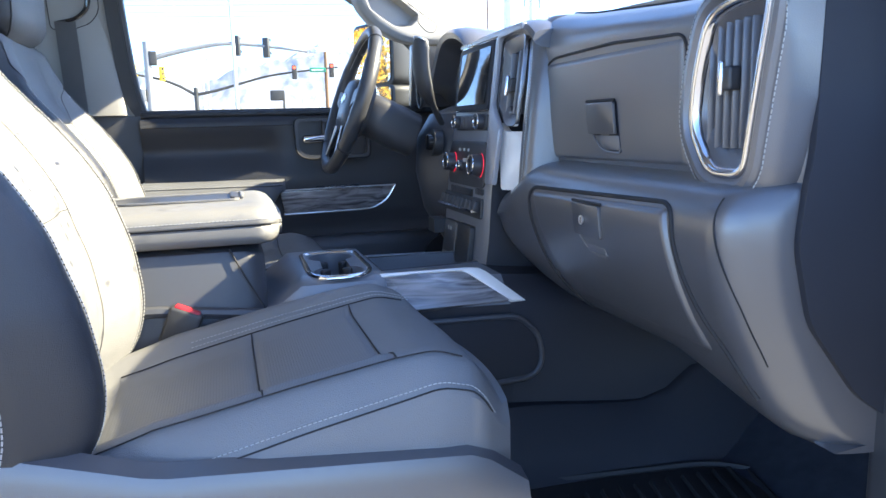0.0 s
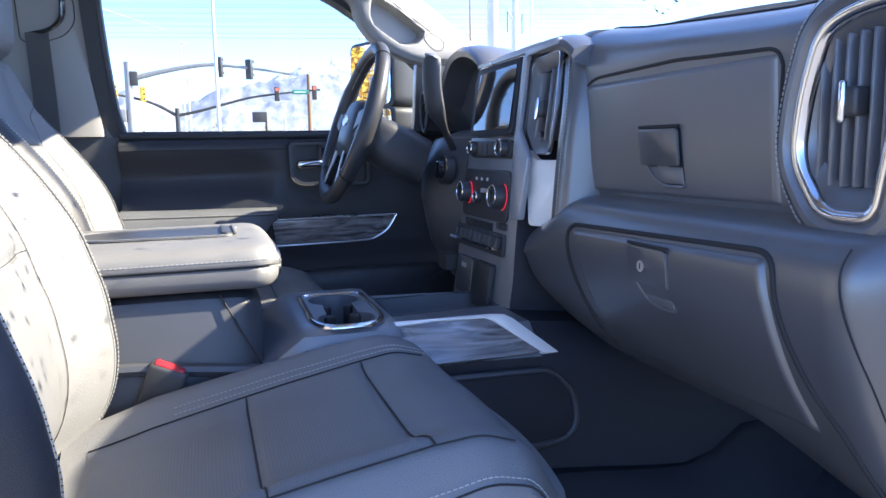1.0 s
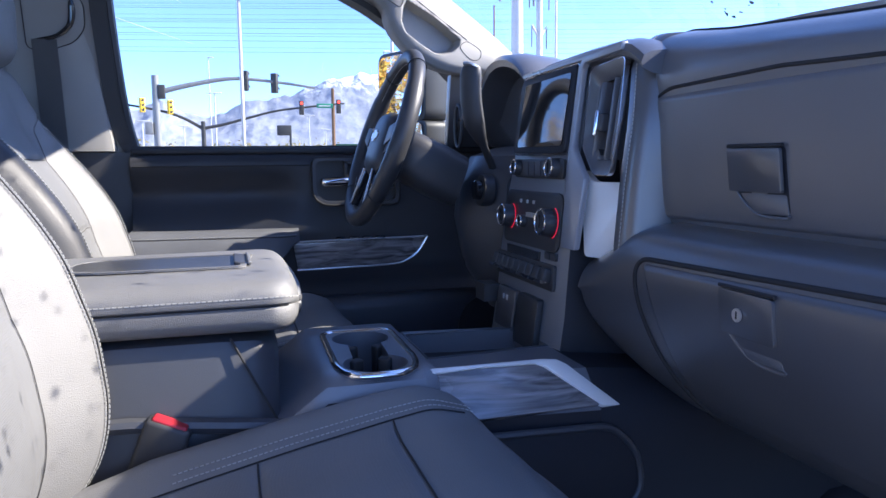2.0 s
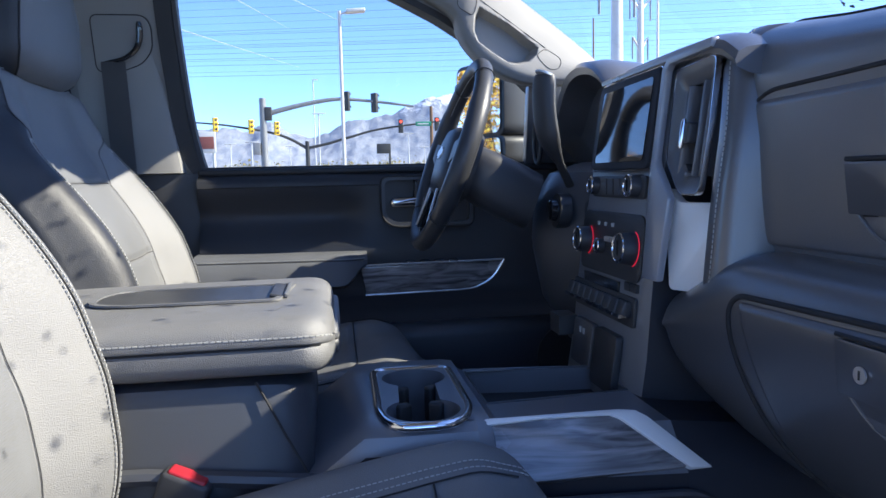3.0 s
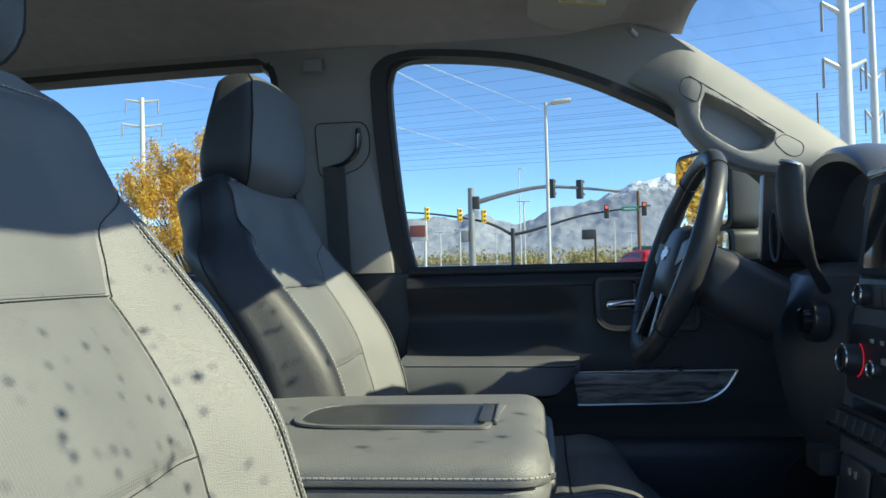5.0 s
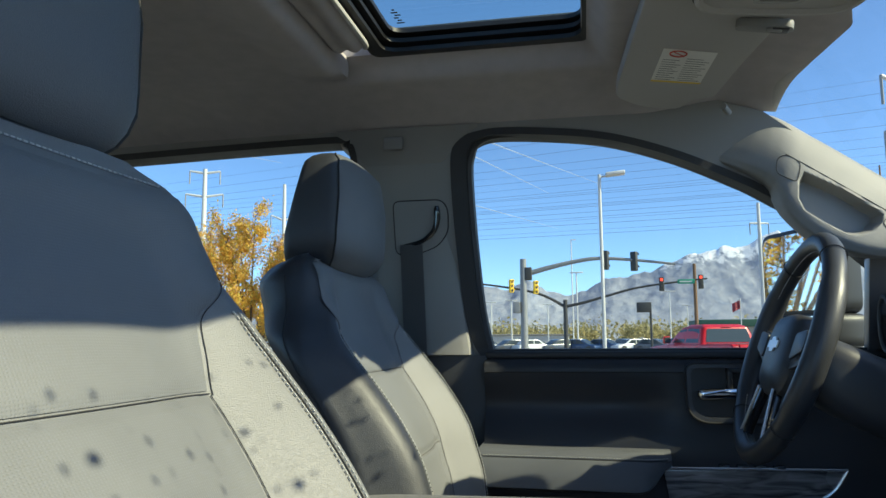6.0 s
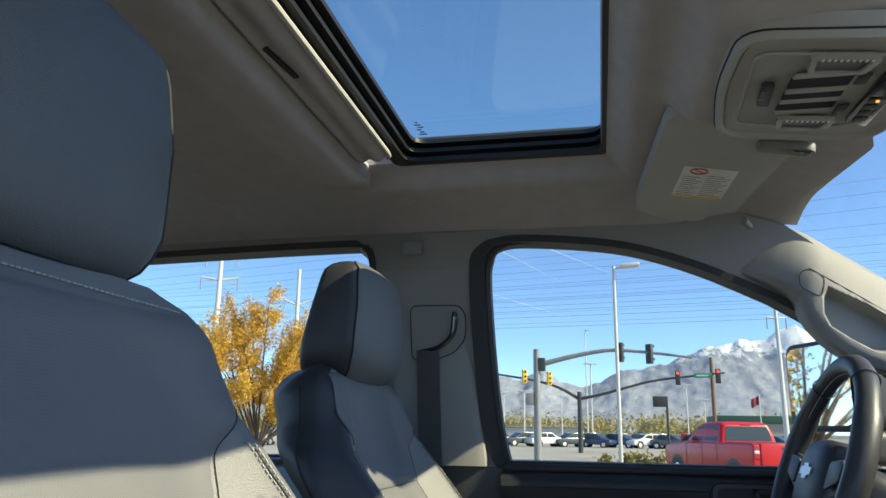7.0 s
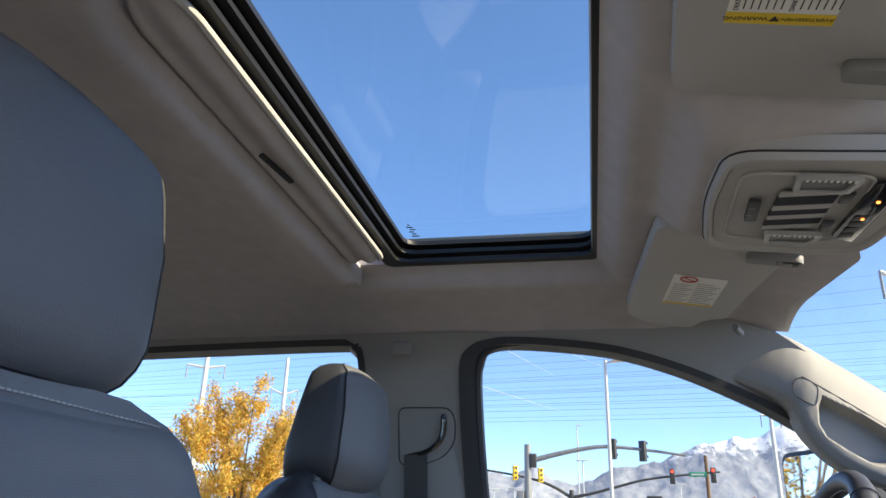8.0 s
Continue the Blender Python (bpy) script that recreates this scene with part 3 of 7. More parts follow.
tagged(part("dirt_flecks", bm, mat("dried_dirt", (0.10, 0.09, 0.075), 0.9), ws, "small dried flecks of dirt", smooth=False), kind="stuff")

# passenger side opening: pillars, rail and sill round the open doorway
bm = rbox((-0.60, -0.88, 0.85), (-0.42, -0.80, 2.15), 0.02)
rbox((-1.75, -0.88, 0.85), (-0.60, -0.82, 1.60), 0.02, bm=bm)
rbox((-1.75, -0.88, 2.12), (0.30, -0.74, 2.22), 0.02, bm=bm)
structure("wall_right", bm, PILLAR, "door pillar and roof rail of the open passenger doorway", "wall")
structure("sill", rbox((-0.6, -0.90, 0.78), (1.0, -0.82, 0.90), 0.02), TRIM_BLACK, "black door sill of the passenger doorway", "sill")
bm = loft([[(x, y - 0.01, z + 0.03), (x + 0.02, y, z), (x + 0.01, y, z - 0.04), (x - 0.02, y - 0.02, z - 0.06), (x - 0.03, y - 0.14, z - 0.06), (x + 0.02, y - 0.15, z + 0.02)] for x, y, z in ((0.26, -0.790, 2.15), (0.42, -0.795, 2.06), (0.70, -0.815, 1.84), (0.95, -0.83, 1.64))])
structure("pillar_right", bm, PILLAR, "grey front pillar of the open passenger doorway", "pillar")
structure("door_jamb", rbox((0.66, -0.90, 0.85), (0.80, -0.815, 1.80), 0.015), TRIM_BLACK, "dark hinge jamb of the passenger doorway", "door jamb")

# ---- driver door ----
door = thing("door_1", (0.15, 0.80, 0.95), "closed driver door with black moulded trim panel", "door", kind="structure")


def door_y(x, z):
    y = 0.772 + 0.018 * smooth01((x - 0.0) / 0.5)
    y += 0.028 * math.exp(-((z - 1.50) / 0.045) ** 2) * (1 - smooth01((x - 0.02) / 0.1))      # scooped band
    y += 0.05 * smooth01((z - 1.585) / 0.03)                                                # rolls over at the sill
    y -= 0.012 * math.exp(-((z - 1.40) / 0.06) ** 2)
    y += 0.03 * smooth01((1.31 - z) / 0.06)
    return y


part("panel", sheet(lambda u, v: Vector((-0.295 + 1.05 * u, door_y(-0.295 + 1.05 * u, 0.93 + 0.685 * v), 0.93 + 0.685 * v)), 40, 60, 0.01), DOOR, door)
part("sill_cap", rbox((-0.295, 0.795, 1.600), (0.75, 0.85, 1.617), 0.007), RUBBER, door, "black rubber window sill")
part("crease", tube([(-0.29 + 0.03 * k, door_y(-0.29 + 0.03 * k, 1.572) - 0.0005, 1.572) for k in range(15)], 0.0015, 6), SEAM, door)
# armrest: padded, tapered to the front
rings = []
for k in range(25):
    u = k / 24
    x = -0.30 + 0.395 * u
    s = 1 - 0.85 * smooth01((u - 0.80) / 0.2) ** 2
    w, h = 0.075 * (0.55 + 0.45 * s), 0.085 * (0.25 + 0.75 * s)
    zt = 1.418 - 0.004 * u
    rings.append([(x, 0.80, zt), (x, 0.772, zt), (x, 0.775 - w + 0.02, zt - 0.001), (x, 0.775 - w + 0.004, zt - 0.008), (x, 0.775 - w - 0.004, zt - 0.022), (x, 0.775 - w - 0.018 * s, zt - h * 0.55), (x, 0.775 - w - 0.022 * s, zt - h * 0.88), (x, 0.775 - w * 0.9, zt - h), (x, 0.80, zt - h)])
arm = part("armrest", loft(rings), LEATHER_HEAD, door, "padded stitched door armrest")
line = [(-0.29 + 0.375 * k / 60, 0.775 - 0.075 * (0.55 + 0.45 * (1 - 0.85 * smooth01((k / 60 * 0.95 - 0.80) / 0.2) ** 2)) - 0.001, 1.404 - 0.003 * k / 60) for k in range(61)]
part("stitching", stitches(line), THREAD, arm)
part("seam", tube([Vector(p) + Vector((0, 0, -0.004)) for p in line], 0.0012, 6), SEAM, arm)
# wood strip with bright outline
o = [(0.078, 0.735, 1.376), (0.435, 0.762, 1.376), (0.405, 0.7665, 1.334), (0.375, 0.7665, 1.318), (0.335, 0.7645, 1.311), (0.09, 0.747, 1.309)]
part("wood_strip", plate(o, (0, 0.03, 0), 0.003), WOOD, door, "dark open-pore wood strip")
part("bright_line", tube([Vector(p) + Vector((0, -0.002, 0)) for p in ((0.078, 0.735, 1.380), (0.20, 0.744, 1.380), (0.435, 0.762, 1.380))], 0.0028, 6), BRIGHT, door)
part("bright_line", tube([p + Vector((0, -0.002, 0)) for p in spline([(0.435, 0.762, 1.380), (0.41, 0.766, 1.340), (0.375, 0.7665, 1.317), (0.335, 0.7645, 1.309), (0.20, 0.755, 1.3075), (0.088, 0.747, 1.307)], 30)], 0.0028, 6), BRIGHT, door)
bm = bmesh.new()
for k in range(4):
    rbox((0.19 + 0.035 * k, 0.748, 1.380), (0.213 + 0.035 * k, 0.768, 1.387), 0.003, bm=bm)
part("window_switches", bm, GLOSS_BLACK, door)
# inner handle in its bezel
o = rounded([(0.132, 0.752, 1.592), (0.36, 0.752, 1.592), (0.36, 0.752, 1.468), (0.160, 0.752, 1.470), (0.134, 0.752, 1.492)], 0.022)
i = rounded([(0.142, 0.752, 1.582), (0.35, 0.752, 1.582), (0.35, 0.752, 1.478), (0.166, 0.752, 1.480), (0.144, 0.752, 1.498)], 0.018)
part("handle_bezel", frame_plate(o, i, (0, 0.04, 0)), DOOR, door)
part("bezel_gap", tube([p + Vector((0, -0.001, 0)) for p in o], 0.0022, 6, closed=True), SEAM, door)
part("handle_pocket", plate([p + Vector((0, 0.022, 0)) for p in i], (0, 0.02, 0)), TRIM_BLACK, door)
bm = rbox((0.215, 0.748, 1.53), (0.225, 0.775, 1.582), 0.003)
rbox((0.215, 0.748, 1.572), (0.35, 0.775, 1.582), 0.003, bm=bm)
part("lock_surround", bm, TRIM_BLACK, door)
part("door_handle", turned(rbox((0, -0.012, -0.012), (0.13, 0.012, 0.012), 0.010, 4), pose(0.155, 0.752, 1.528, 0, -2, 4)), CHROME, door, "chrome pull handle")
# lower pocket
bm = rbox((-0.28, 0.70, 1.04), (0.74, 0.79, 1.235), 0.03, 4)
part("map_pocket", bm, DOOR, door)
part("speaker", turned(tube([(0, 0, 0), (0, 0, 0.012)], 0.085, 28), pose(0.585, 0.704, 1.14, 90, 0, 0)), TRIM_BLACK, door)
# rear door, behind the front seats
structure("door_2", rbox((-1.72, 0.775, 0.93), (-0.54, 0.84, 1.617), 0.02), DASH2, "closed rear door with black trim", "door")
# mat and footwell
fm = thing("floor_mat", (0.55, -0.45, 0.885), "ribbed black rubber floor mat in the passenger footwell", "floor mat")
o = rounded([(0.28, -0.72, 0.882), (0.90, -0.70, 0.882), (0.93, -0.46, 0.882), (0.80, -0.34, 0.882), (0.45, -0.30, 0.882), (0.28, -0.32, 0.882)], 0.05)
part("tray", plate(o, (0, 0, 0.008), 0.003), RUBBER, fm)
part("raised_edge", tube([p + Vector((0, 0, 0.012)) for p in o], 0.007, 6, closed=True), RUBBER, fm)
for k in range(16):
    x = 0.33 + 0.034 * k
    part("rib", tube([(x, -0.68, 0.892), (x + 0.08, -0.37, 0.892)], 0.0055, 6), RUBBER, fm)
# carpet rising on the toe board
structure("toe_board", sheet(lambda u, v: Vector((0.80 + 0.42 * v, -0.84 + 1.66 * u, 0.883 + 0.38 * v ** 1.5)), 10, 10, 0.02), CARPET, "carpeted toe board rising under the dash", "floor")

# moulded skirt along the tunnel
for nm, sg in (("tunnel_carpet", -1), ("tunnel_carpet_left", 1)):
    rings = []
    for k in range(21):
        x = 0.10 + 1.1 * k / 20
        top = 1.02 - 0.02 * smooth01((x - 0.4) / 0.3) + 0.07 * smooth01((x - 0.72) / 0.12)
        rings.append([(x, sg * 0.15, 0.88), (x, sg * 0.15, top), (x, sg * (0.232 + 0.05 * max(0, x - 0.5)), top), (x, sg * (0.245 + 0.05 * max(0, x - 0.5)), top - 0.012), (x, sg * (0.285 + 0.05 * max(0, x - 0.5)), 0.93), (x, sg * (0.32 + 0.05 * max(0, x - 0.5)), 0.884), (x, sg * 0.33, 0.88)])
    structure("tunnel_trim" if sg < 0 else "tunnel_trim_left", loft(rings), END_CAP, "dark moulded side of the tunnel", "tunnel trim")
# passenger door standing open
pd = thing("door_3", (0.78, -0.87, 1.0), "passenger door standing wide open", "door", kind="structure")
hinge = pose(0.80, -0.90, 0, 0, 0, 72)
part("door_shell", turned(rbox((-1.08, -0.16, 0.85), (0.0, 0.0, 1.60), 0.03), hinge), DASH2, pd)
bm = tube([(-1.06, -0.08, 1.58), (-1.08, -0.06, 1.85), (-1.04, -0.03, 2.08), (-0.75, -0.02, 2.10), (-0.50, -0.03, 2.04), (-0.05, -0.07, 1.62)], 0.035, 8)
part("window_frame", turned(bm, hinge), TRIM_BLACK, pd)
part("window_glass", turned(plate([(-1.05, -0.07, 1.60), (-0.06, -0.07, 1.62), (-0.50, -0.03, 2.03), (-0.75, -0.02, 2.09), (-1.03, -0.03, 2.07)], (0, 0.004, 0)), hinge), GLASS, pd, smooth=False).visible_shadow = False
# ---- seats ----
G_V = (0.0, 0.42, 0.54, 0.66, 0.78, 0.88, 0.95, 1.0)
G_B = (0.0, 0.0, 0.14, 0.62, 1.0, 0.95, 0.55, -0.25)


def bolster(v):
    return eased(abs(v), G_V, G_B, 0.035)


def make_seat(cx, cy, head_lift, head_tall, outer, saddle, sink, spec_label):
    """Bucket seat; cx: shift along the car; outer: the side (-1 or 1) of the door; saddle: dip of the top edge; sink: how far the cushion is let down."""
    seat = thing("front_seat", (cx, cy, 0.88), spec_label, "car seat", "front seats")
    Z0, Z1 = 1.10, 1.797 + saddle

    def lean(z):
        """Front line of the bolsters."""
        return eased(z, (1.10, 1.18, 1.21, 1.25, 1.30, 1.38, 1.47, 1.52, 1.575, 1.62, 1.66, 1.73, 1.82), (-0.29, -0.268, -0.242, -0.224, -0.218, -0.228, -0.256, -0.284, -0.322, -0.360, -0.392, -0.424, -0.452), 0.02)

    def half(s):
        return eased(s, (0, 0.15, 0.4, 0.65, 0.75, 0.797, 0.832, 0.862, 0.893, 0.937, 0.962, 0.98, 0.992, 1.0), (0.23, 0.26, 0.287, 0.290, 0.292, 0.280, 0.252, 0.231, 0.221, 0.212, 0.203, 0.194, 0.180, 0.150), 0.010)

    def front(v, s):
        z = Z0 + (Z1 - Z0) * s
        b = float(np.interp(s, (0, 0.2, 0.45, 0.7, 0.82, 0.92, 1.0), (0.045, 0.06, 0.068, 0.058, 0.028, 0.012, 0.0)))
        x = lean(z) - b + b * bolster(v) + 0.014 * math.sin(math.pi * min(1, s * 1.05)) * (1 - min(1, abs(v) / 0.5) ** 2)
        x -= 0.025 * max(0.0, (s - 0.93) / 0.07) ** 2
        return Vector((cx + x, cy + v * half(s), z - saddle * smooth01((s - 0.82) / 0.18) * (1 - v * v) - 0.010 * max(0.0, (s - 0.6) / 0.4) * v * v))

    rings = []
    S = [i / 60 for i in range(61)]
    for s in S:
        f = [front(v, s) for v in [-1 + 2 * i / 72 for i in range(73)]]
        t = float(np.interp(s, (0, 0.3, 0.8, 0.95, 1.0), (0.13, 0.13, 0.10, 0.085, 0.06)))
        w = half(s)
        z = Z0 + (Z1 - Z0) * s
        xb = cx + lean(z) - 0.05 - t
        drop = 0.014 * smooth01((s - 0.80) / 0.20)
        back = [Vector((xb + (0.035 if abs(v) > 0.9 else 0.008 * (abs(v) > 0.6)), cy + v * (w - 0.042 + 0.020 * smooth01((s - 0.75) / 0.20)), z - drop - 0.010 * max(0.0, (s - 0.6) / 0.4) * v * v)) for v in (0.99, 0.92, 0.75, 0.4, 0, -0.4, -0.75, -0.92, -0.99)]
        # rounded flanks between the front edge and the shell of the back
        flank = [[a.lerp(b, q) + Vector((0, sg * 0.020 * math.sin(math.pi * q) ** 0.8, 0)) for q in (0.12, 0.26, 0.42, 0.58, 0.74, 0.88)] for a, b, sg in ((f[-1], back[0], 1), (f[0], back[-1], -1))]
        rings.append(f + flank[0] + back + flank[1][::-1])
    last = rings[-1]
    c = sum(last, Vector()) / len(last)
    for k, up in ((0.9, 0.005), (0.6, 0.008)):
        rings.append([c + (p - c) * k + Vector((0, 0, up)) for p in last])
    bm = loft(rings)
    # outer bolsters, flanks and back get the dark copy, their shade painted in
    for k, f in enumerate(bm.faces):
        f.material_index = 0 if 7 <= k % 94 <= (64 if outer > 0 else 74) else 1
    back = part("backrest", bm, [LEATHER, LEATHER_SHADED], seat)

    if outer < 0:
        tagged(part("flank_stitching", stitches([r[73 + 6 + 9 + 4] + Vector((0, -0.0006, 0)) for r in rings[2:48]], 0.0075, 0.005, r=0.0011), THREAD, seat, "pale stitching down the flank"), kind="stuff")
    bm = bmesh.new()
    for at in (73 + 2, 73 + 6 + 9 + 3):
        sg = 1 if at < 80 else -1
        tube([r[at] + Vector((0.0, sg * 0.0004, 0)) for r in rings[5:58]], 0.0012, 6, bm=bm)
    tagged(part("flank_seam", bm, SEAM, seat), kind="stuff")

    def tuck(v, s, d=0.0):
        p = front(v, s)
        return p + Vector((d, 0, d * 0.4))

    # perforated insert panels, a little proud with tucked borders
    def panel(s0, s1, width):
        def f(u, w):
            s = s0 + (s1 - s0) * w
            vmax = eased(s, (0.70, 0.80, 0.85, 0.875), (0.52, 0.60, 0.86, 0.93), 0.012) if width is None else width
            v = vmax * (2 * u - 1)
            e = min(u, 1 - u) * 2 * vmax * 0.25, min(w, 1 - w) * (s1 - s0) * 0.7
            return tuck(v, s, 0.0012 + 0.0025 * smooth01(min(e[0], e[1]) / 0.008))
        return sheet(f, 60, 48)
    part("back_insert", panel(0.705, 0.975, None), INSERT, seat, "perforated upper panel")
    part("back_insert", panel(0.50, 0.70, 0.52), INSERT, seat, "perforated middle panel")
    part("back_insert", panel(0.10, 0.49, 0.52), INSERT, seat, "perforated lower panel")
    bm = bmesh.new()
    for sg in (-1, 1):
        tube([tuck(sg * 0.53, s / 60, 0.0014) for s in range(5, 43)], 0.0005, 6, bm=bm)
        tube([tuck(sg * (0.015 + eased(s / 120, (0.70, 0.80, 0.85, 0.875), (0.52, 0.60, 0.86, 0.93), 0.012)), s / 120, 0.0012) for s in range(84, 108)], 0.0005, 6, bm=bm)
        tube([tuck(sg * 0.785, s / 60, 0.0010) for s in range(3, 49)], 0.0009, 6, bm=bm)
    for s in (0.702, 0.495):
        tube([tuck(-0.53 + 1.06 * k / 20, s, 0.0012) for k in range(21)], 0.0005, 6, bm=bm)
    tagged(part("back_seams", bm, SEAM, seat), kind="stuff")
    bm = bmesh.new()
    for sg in (-1, 1):
        for dv in (0.018, -0.018):
            stitches([tuck(sg * (0.785 + dv), s / 120, 0.0014) for s in range(6, 98)], r=0.0009, bm=bm)
    stitches([tuck(-0.86 + 1.72 * k / 60, 0.990 - 0.010 * (2 * k / 60 - 1) ** 2, 0.0016) for k in range(61)], r=0.0009, bm=bm)
    tagged(part("back_stitching", bm, THREAD, seat, "pale grey double stitching"), kind="stuff")

    # head restraint on two posts
    hz, hx = 1.766 + head_lift, -0.457
    rings = []
    for k in range(17):
        u = 0.5 - 0.5 * math.cos(math.pi * k / 16)
        z = hz + head_tall * u
        w = float(np.interp(u, (0, 0.03, 0.06, 0.12, 0.2, 0.3, 0.6, 0.88, 0.96, 1), (0.107, 0.122, 0.133, 0.145, 0.152, 0.153, 0.149, 0.138, 0.126, 0.105)))
        d0 = float(np.interp(u, (0, 0.06, 0.2, 0.6, 0.92, 1), (0.035, 0.012, 0.0, 0.0, 0.010, 0.03)))
        d1 = float(np.interp(u, (0, 0.06, 0.3, 0.92, 1), (0.105, 0.128, 0.126, 0.100, 0.080)))
        xf = hx + 0.006 * u
        ring = []
        for a in range(36):
            t = 2 * math.pi * a / 36
            cc, ss = math.cos(t), math.sin(t)
            px = (abs(cc) ** 0.32) * (1 if cc > 0 else -1)
            py = (abs(ss) ** 0.36) * (1 if ss > 0 else -1)
            m, h = (-d0 - d1) / 2, (d1 - d0) / 2
            ring.append(Vector((xf + m + h * px - (0.012 * py * py if cc > 0 else 0), cy + (0.014 if cy < 0 else 0.0) + w * py, z)))
        rings.append(ring)
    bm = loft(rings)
    # sides and rear of the head restraint darkened in colour as if shaded
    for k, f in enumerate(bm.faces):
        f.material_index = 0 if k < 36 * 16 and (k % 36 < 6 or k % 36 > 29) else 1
    head = part("head_restraint", bm, [LEATHER_HEAD, LEATHER_SHADED], seat, "padded black leather head restraint")
    bm = bmesh.new()
    for sg in (-1, 1):
        tube([rings[k][6 if sg > 0 else 30] * 1.0 + Vector((0.001, sg * 0.0005, 0)) for k in range(1, 17)], 0.0016, 6, bm=bm)
    tagged(part("head_seams", bm, SEAM, head), kind="stuff")
    for sg in (-1, 1):
        part("head_post", rod((hx - 0.095, cy + sg * 0.06, 1.74), (hx - 0.09, cy + sg * 0.06, hz + 0.05), 0.006, 10), CHROME, seat)

    # cushion
    def ctop(v, u):
        x = -0.29 + 0.565 * u
        z = eased(u, (0, 0.12, 0.5, 0.8, 0.92, 1.0), (1.165, 1.178, 1.230, 1.266, 1.254, 1.190), 0.03)
        b = float(np.interp(u, (0, 0.2, 0.7, 0.9, 1.0), (0.03, 0.042, 0.030, 0.016, 0.0)))
        w = float(np.interp(u, (0, 0.3, 0.8, 0.94, 1.0), (0.235, 0.245, 0.250, 0.246, 0.225)))
        xx = x - 0.03 * v * v * smooth01((u - 0.7) / 0.3)
        return Vector((cx + xx, cy + v * w, z - sink + b * bolster(v) - 0.02 * max(0, abs(v) - 0.86) / 0.14))

    rings = []
    for k in range(46):
        u = k / 45
        t = [ctop(-1 + 2 * i / 72, u) for i in range(73)]
        lowz = 1.055 + 0.03 * smooth01((u - 0.6) / 0.4)
        under = [Vector((t[-1].x, t[-1].y - 0.0, lowz + 0.02)), Vector((t[-1].x - 0.0, t[-1].y - 0.02, lowz)), Vector((t[36].x, cy, lowz)), Vector((t[0].x, t[0].y + 0.02, lowz)), Vector((t[0].x, t[0].y, lowz + 0.02))]
        rings.append(t + under)
    last = rings[-1]
    c = sum(last, Vector()) / len(last)
    rings.append([c + (p - c) * 0.93 + Vector((0.012, 0, 0)) for p in last])
    bm = loft(rings)
    part("cushion", bm, LEATHER, seat)

    def cpanel(u0, u1, vmax):
        def f(a, b):
            v, u = -outer * 0.59 + outer * (0.59 + 0.85) * a, u0 + (u1 - u0) * b
            e = min(min(a, 1 - a) * 2 * vmax * 0.26, min(b, 1 - b) * (u1 - u0) * 0.57)
            return ctop(v, u) + Vector((0, 0, 0.0012 + 0.0028 * smooth01(e / 0.012)))
        return sheet(f, 52, 40)
    part("cushion_insert", cpanel(0.06, 0.415, 0.58), INSERT, seat, "perforated rear seat panel")
    part("cushion_insert", cpanel(0.42, 0.70, 0.58), INSERT, seat, "perforated front seat panel")
    bm = bmesh.new()
    lift = Vector((0, 0, 0.0016))
    for sg in (-1, 1):
        tube([ctop(sg * (0.86 if sg == outer else 0.60), k / 50) + lift for k in range(3, 45)], 0.0011, 6, bm=bm)
        tube([ctop(sg * (0.985 if sg == outer else 0.90), k / 50) + lift for k in range(2, 49)], 0.0012, 6, bm=bm)
    for u in (0.418, 0.705):
        tube([ctop(-outer * 0.59 + outer * 1.44 * k / 20, u) + lift for k in range(21)], 0.0012, 6, bm=bm)
    tagged(part("cushion_seams", bm, SEAM, seat), kind="stuff")
    bm = bmesh.new()
    for sg in (-1, 1):
        stitches([ctop(sg * (0.970 if sg == outer else 0.885), k / 120) + lift * 1.4 for k in range(4, 117)], bm=bm)
    stitches([ctop(-outer * 0.63, k / 120) + lift * 1.4 for k in range(30, 110)], bm=bm)
    stitches([ctop(-outer * 0.67, k / 120) + lift * 1.4 for k in range(30, 110)], bm=bm)
    tagged(part("cushion_stitching", bm, THREAD, seat, "pale grey stitching"), kind="stuff")

    # moulded side shield and pedestal
    y0 = cy + outer * 0.250
    rings = []
    for k in range(26):
        u = k / 25
        x = cx - 0.36 + 0.62 * u
        zt = float(np.interp(u, (0, 0.15, 0.3, 0.9, 1), (1.265, 1.235, 1.205, 1.175, 1.13)))
        zb = float(np.interp(u, (0, 0.2, 0.9, 1), (1.00, 0.97, 0.98, 1.0)))
        rings.append([Vector((x, y0 - outer * 0.01, zt)), Vector((x, y0 + outer * 0.016, zt - 0.008)), Vector((x, y0 + outer * 0.024, zt - 0.03)), Vector((x, y0 + outer * 0.024, (zt + zb) / 2)), Vector((x, y0 + outer * 0.016, zb)), Vector((x, y0 - outer * 0.01, zb))])
    sh = part("side_shield", loft(rings), DASH2, seat, "dark moulded side shield")
    o = rounded([(cx - 0.20, y0 + outer * 0.0255, 1.075), (cx + 0.16, y0 + outer * 0.0255, 1.082), (cx + 0.15, y0 + outer * 0.0255, 1.03), (cx - 0.18, y0 + outer * 0.0255, 1.02)], 0.02)
    part("control_panel", plate(o, (0, outer * 0.004, 0), 0.002), TRIM_BLACK, sh)
    part("pedestal", rbox((cx - 0.27, cy - 0.22, 0.88), (cx + 0.20, cy + 0.22, 1.06), 0.02), TRIM_BLACK, seat)
    return seat


make_seat(0.0, -0.430, 0.036, 0.238, -1, 0.016, 0.0, "black leather bucket seat, passenger side, lit by the sun")
make_seat(-0.055, 0.440, 0.0, 0.208, 1, 0.0, 0.022, "black leather driver seat with perforated centre panels")

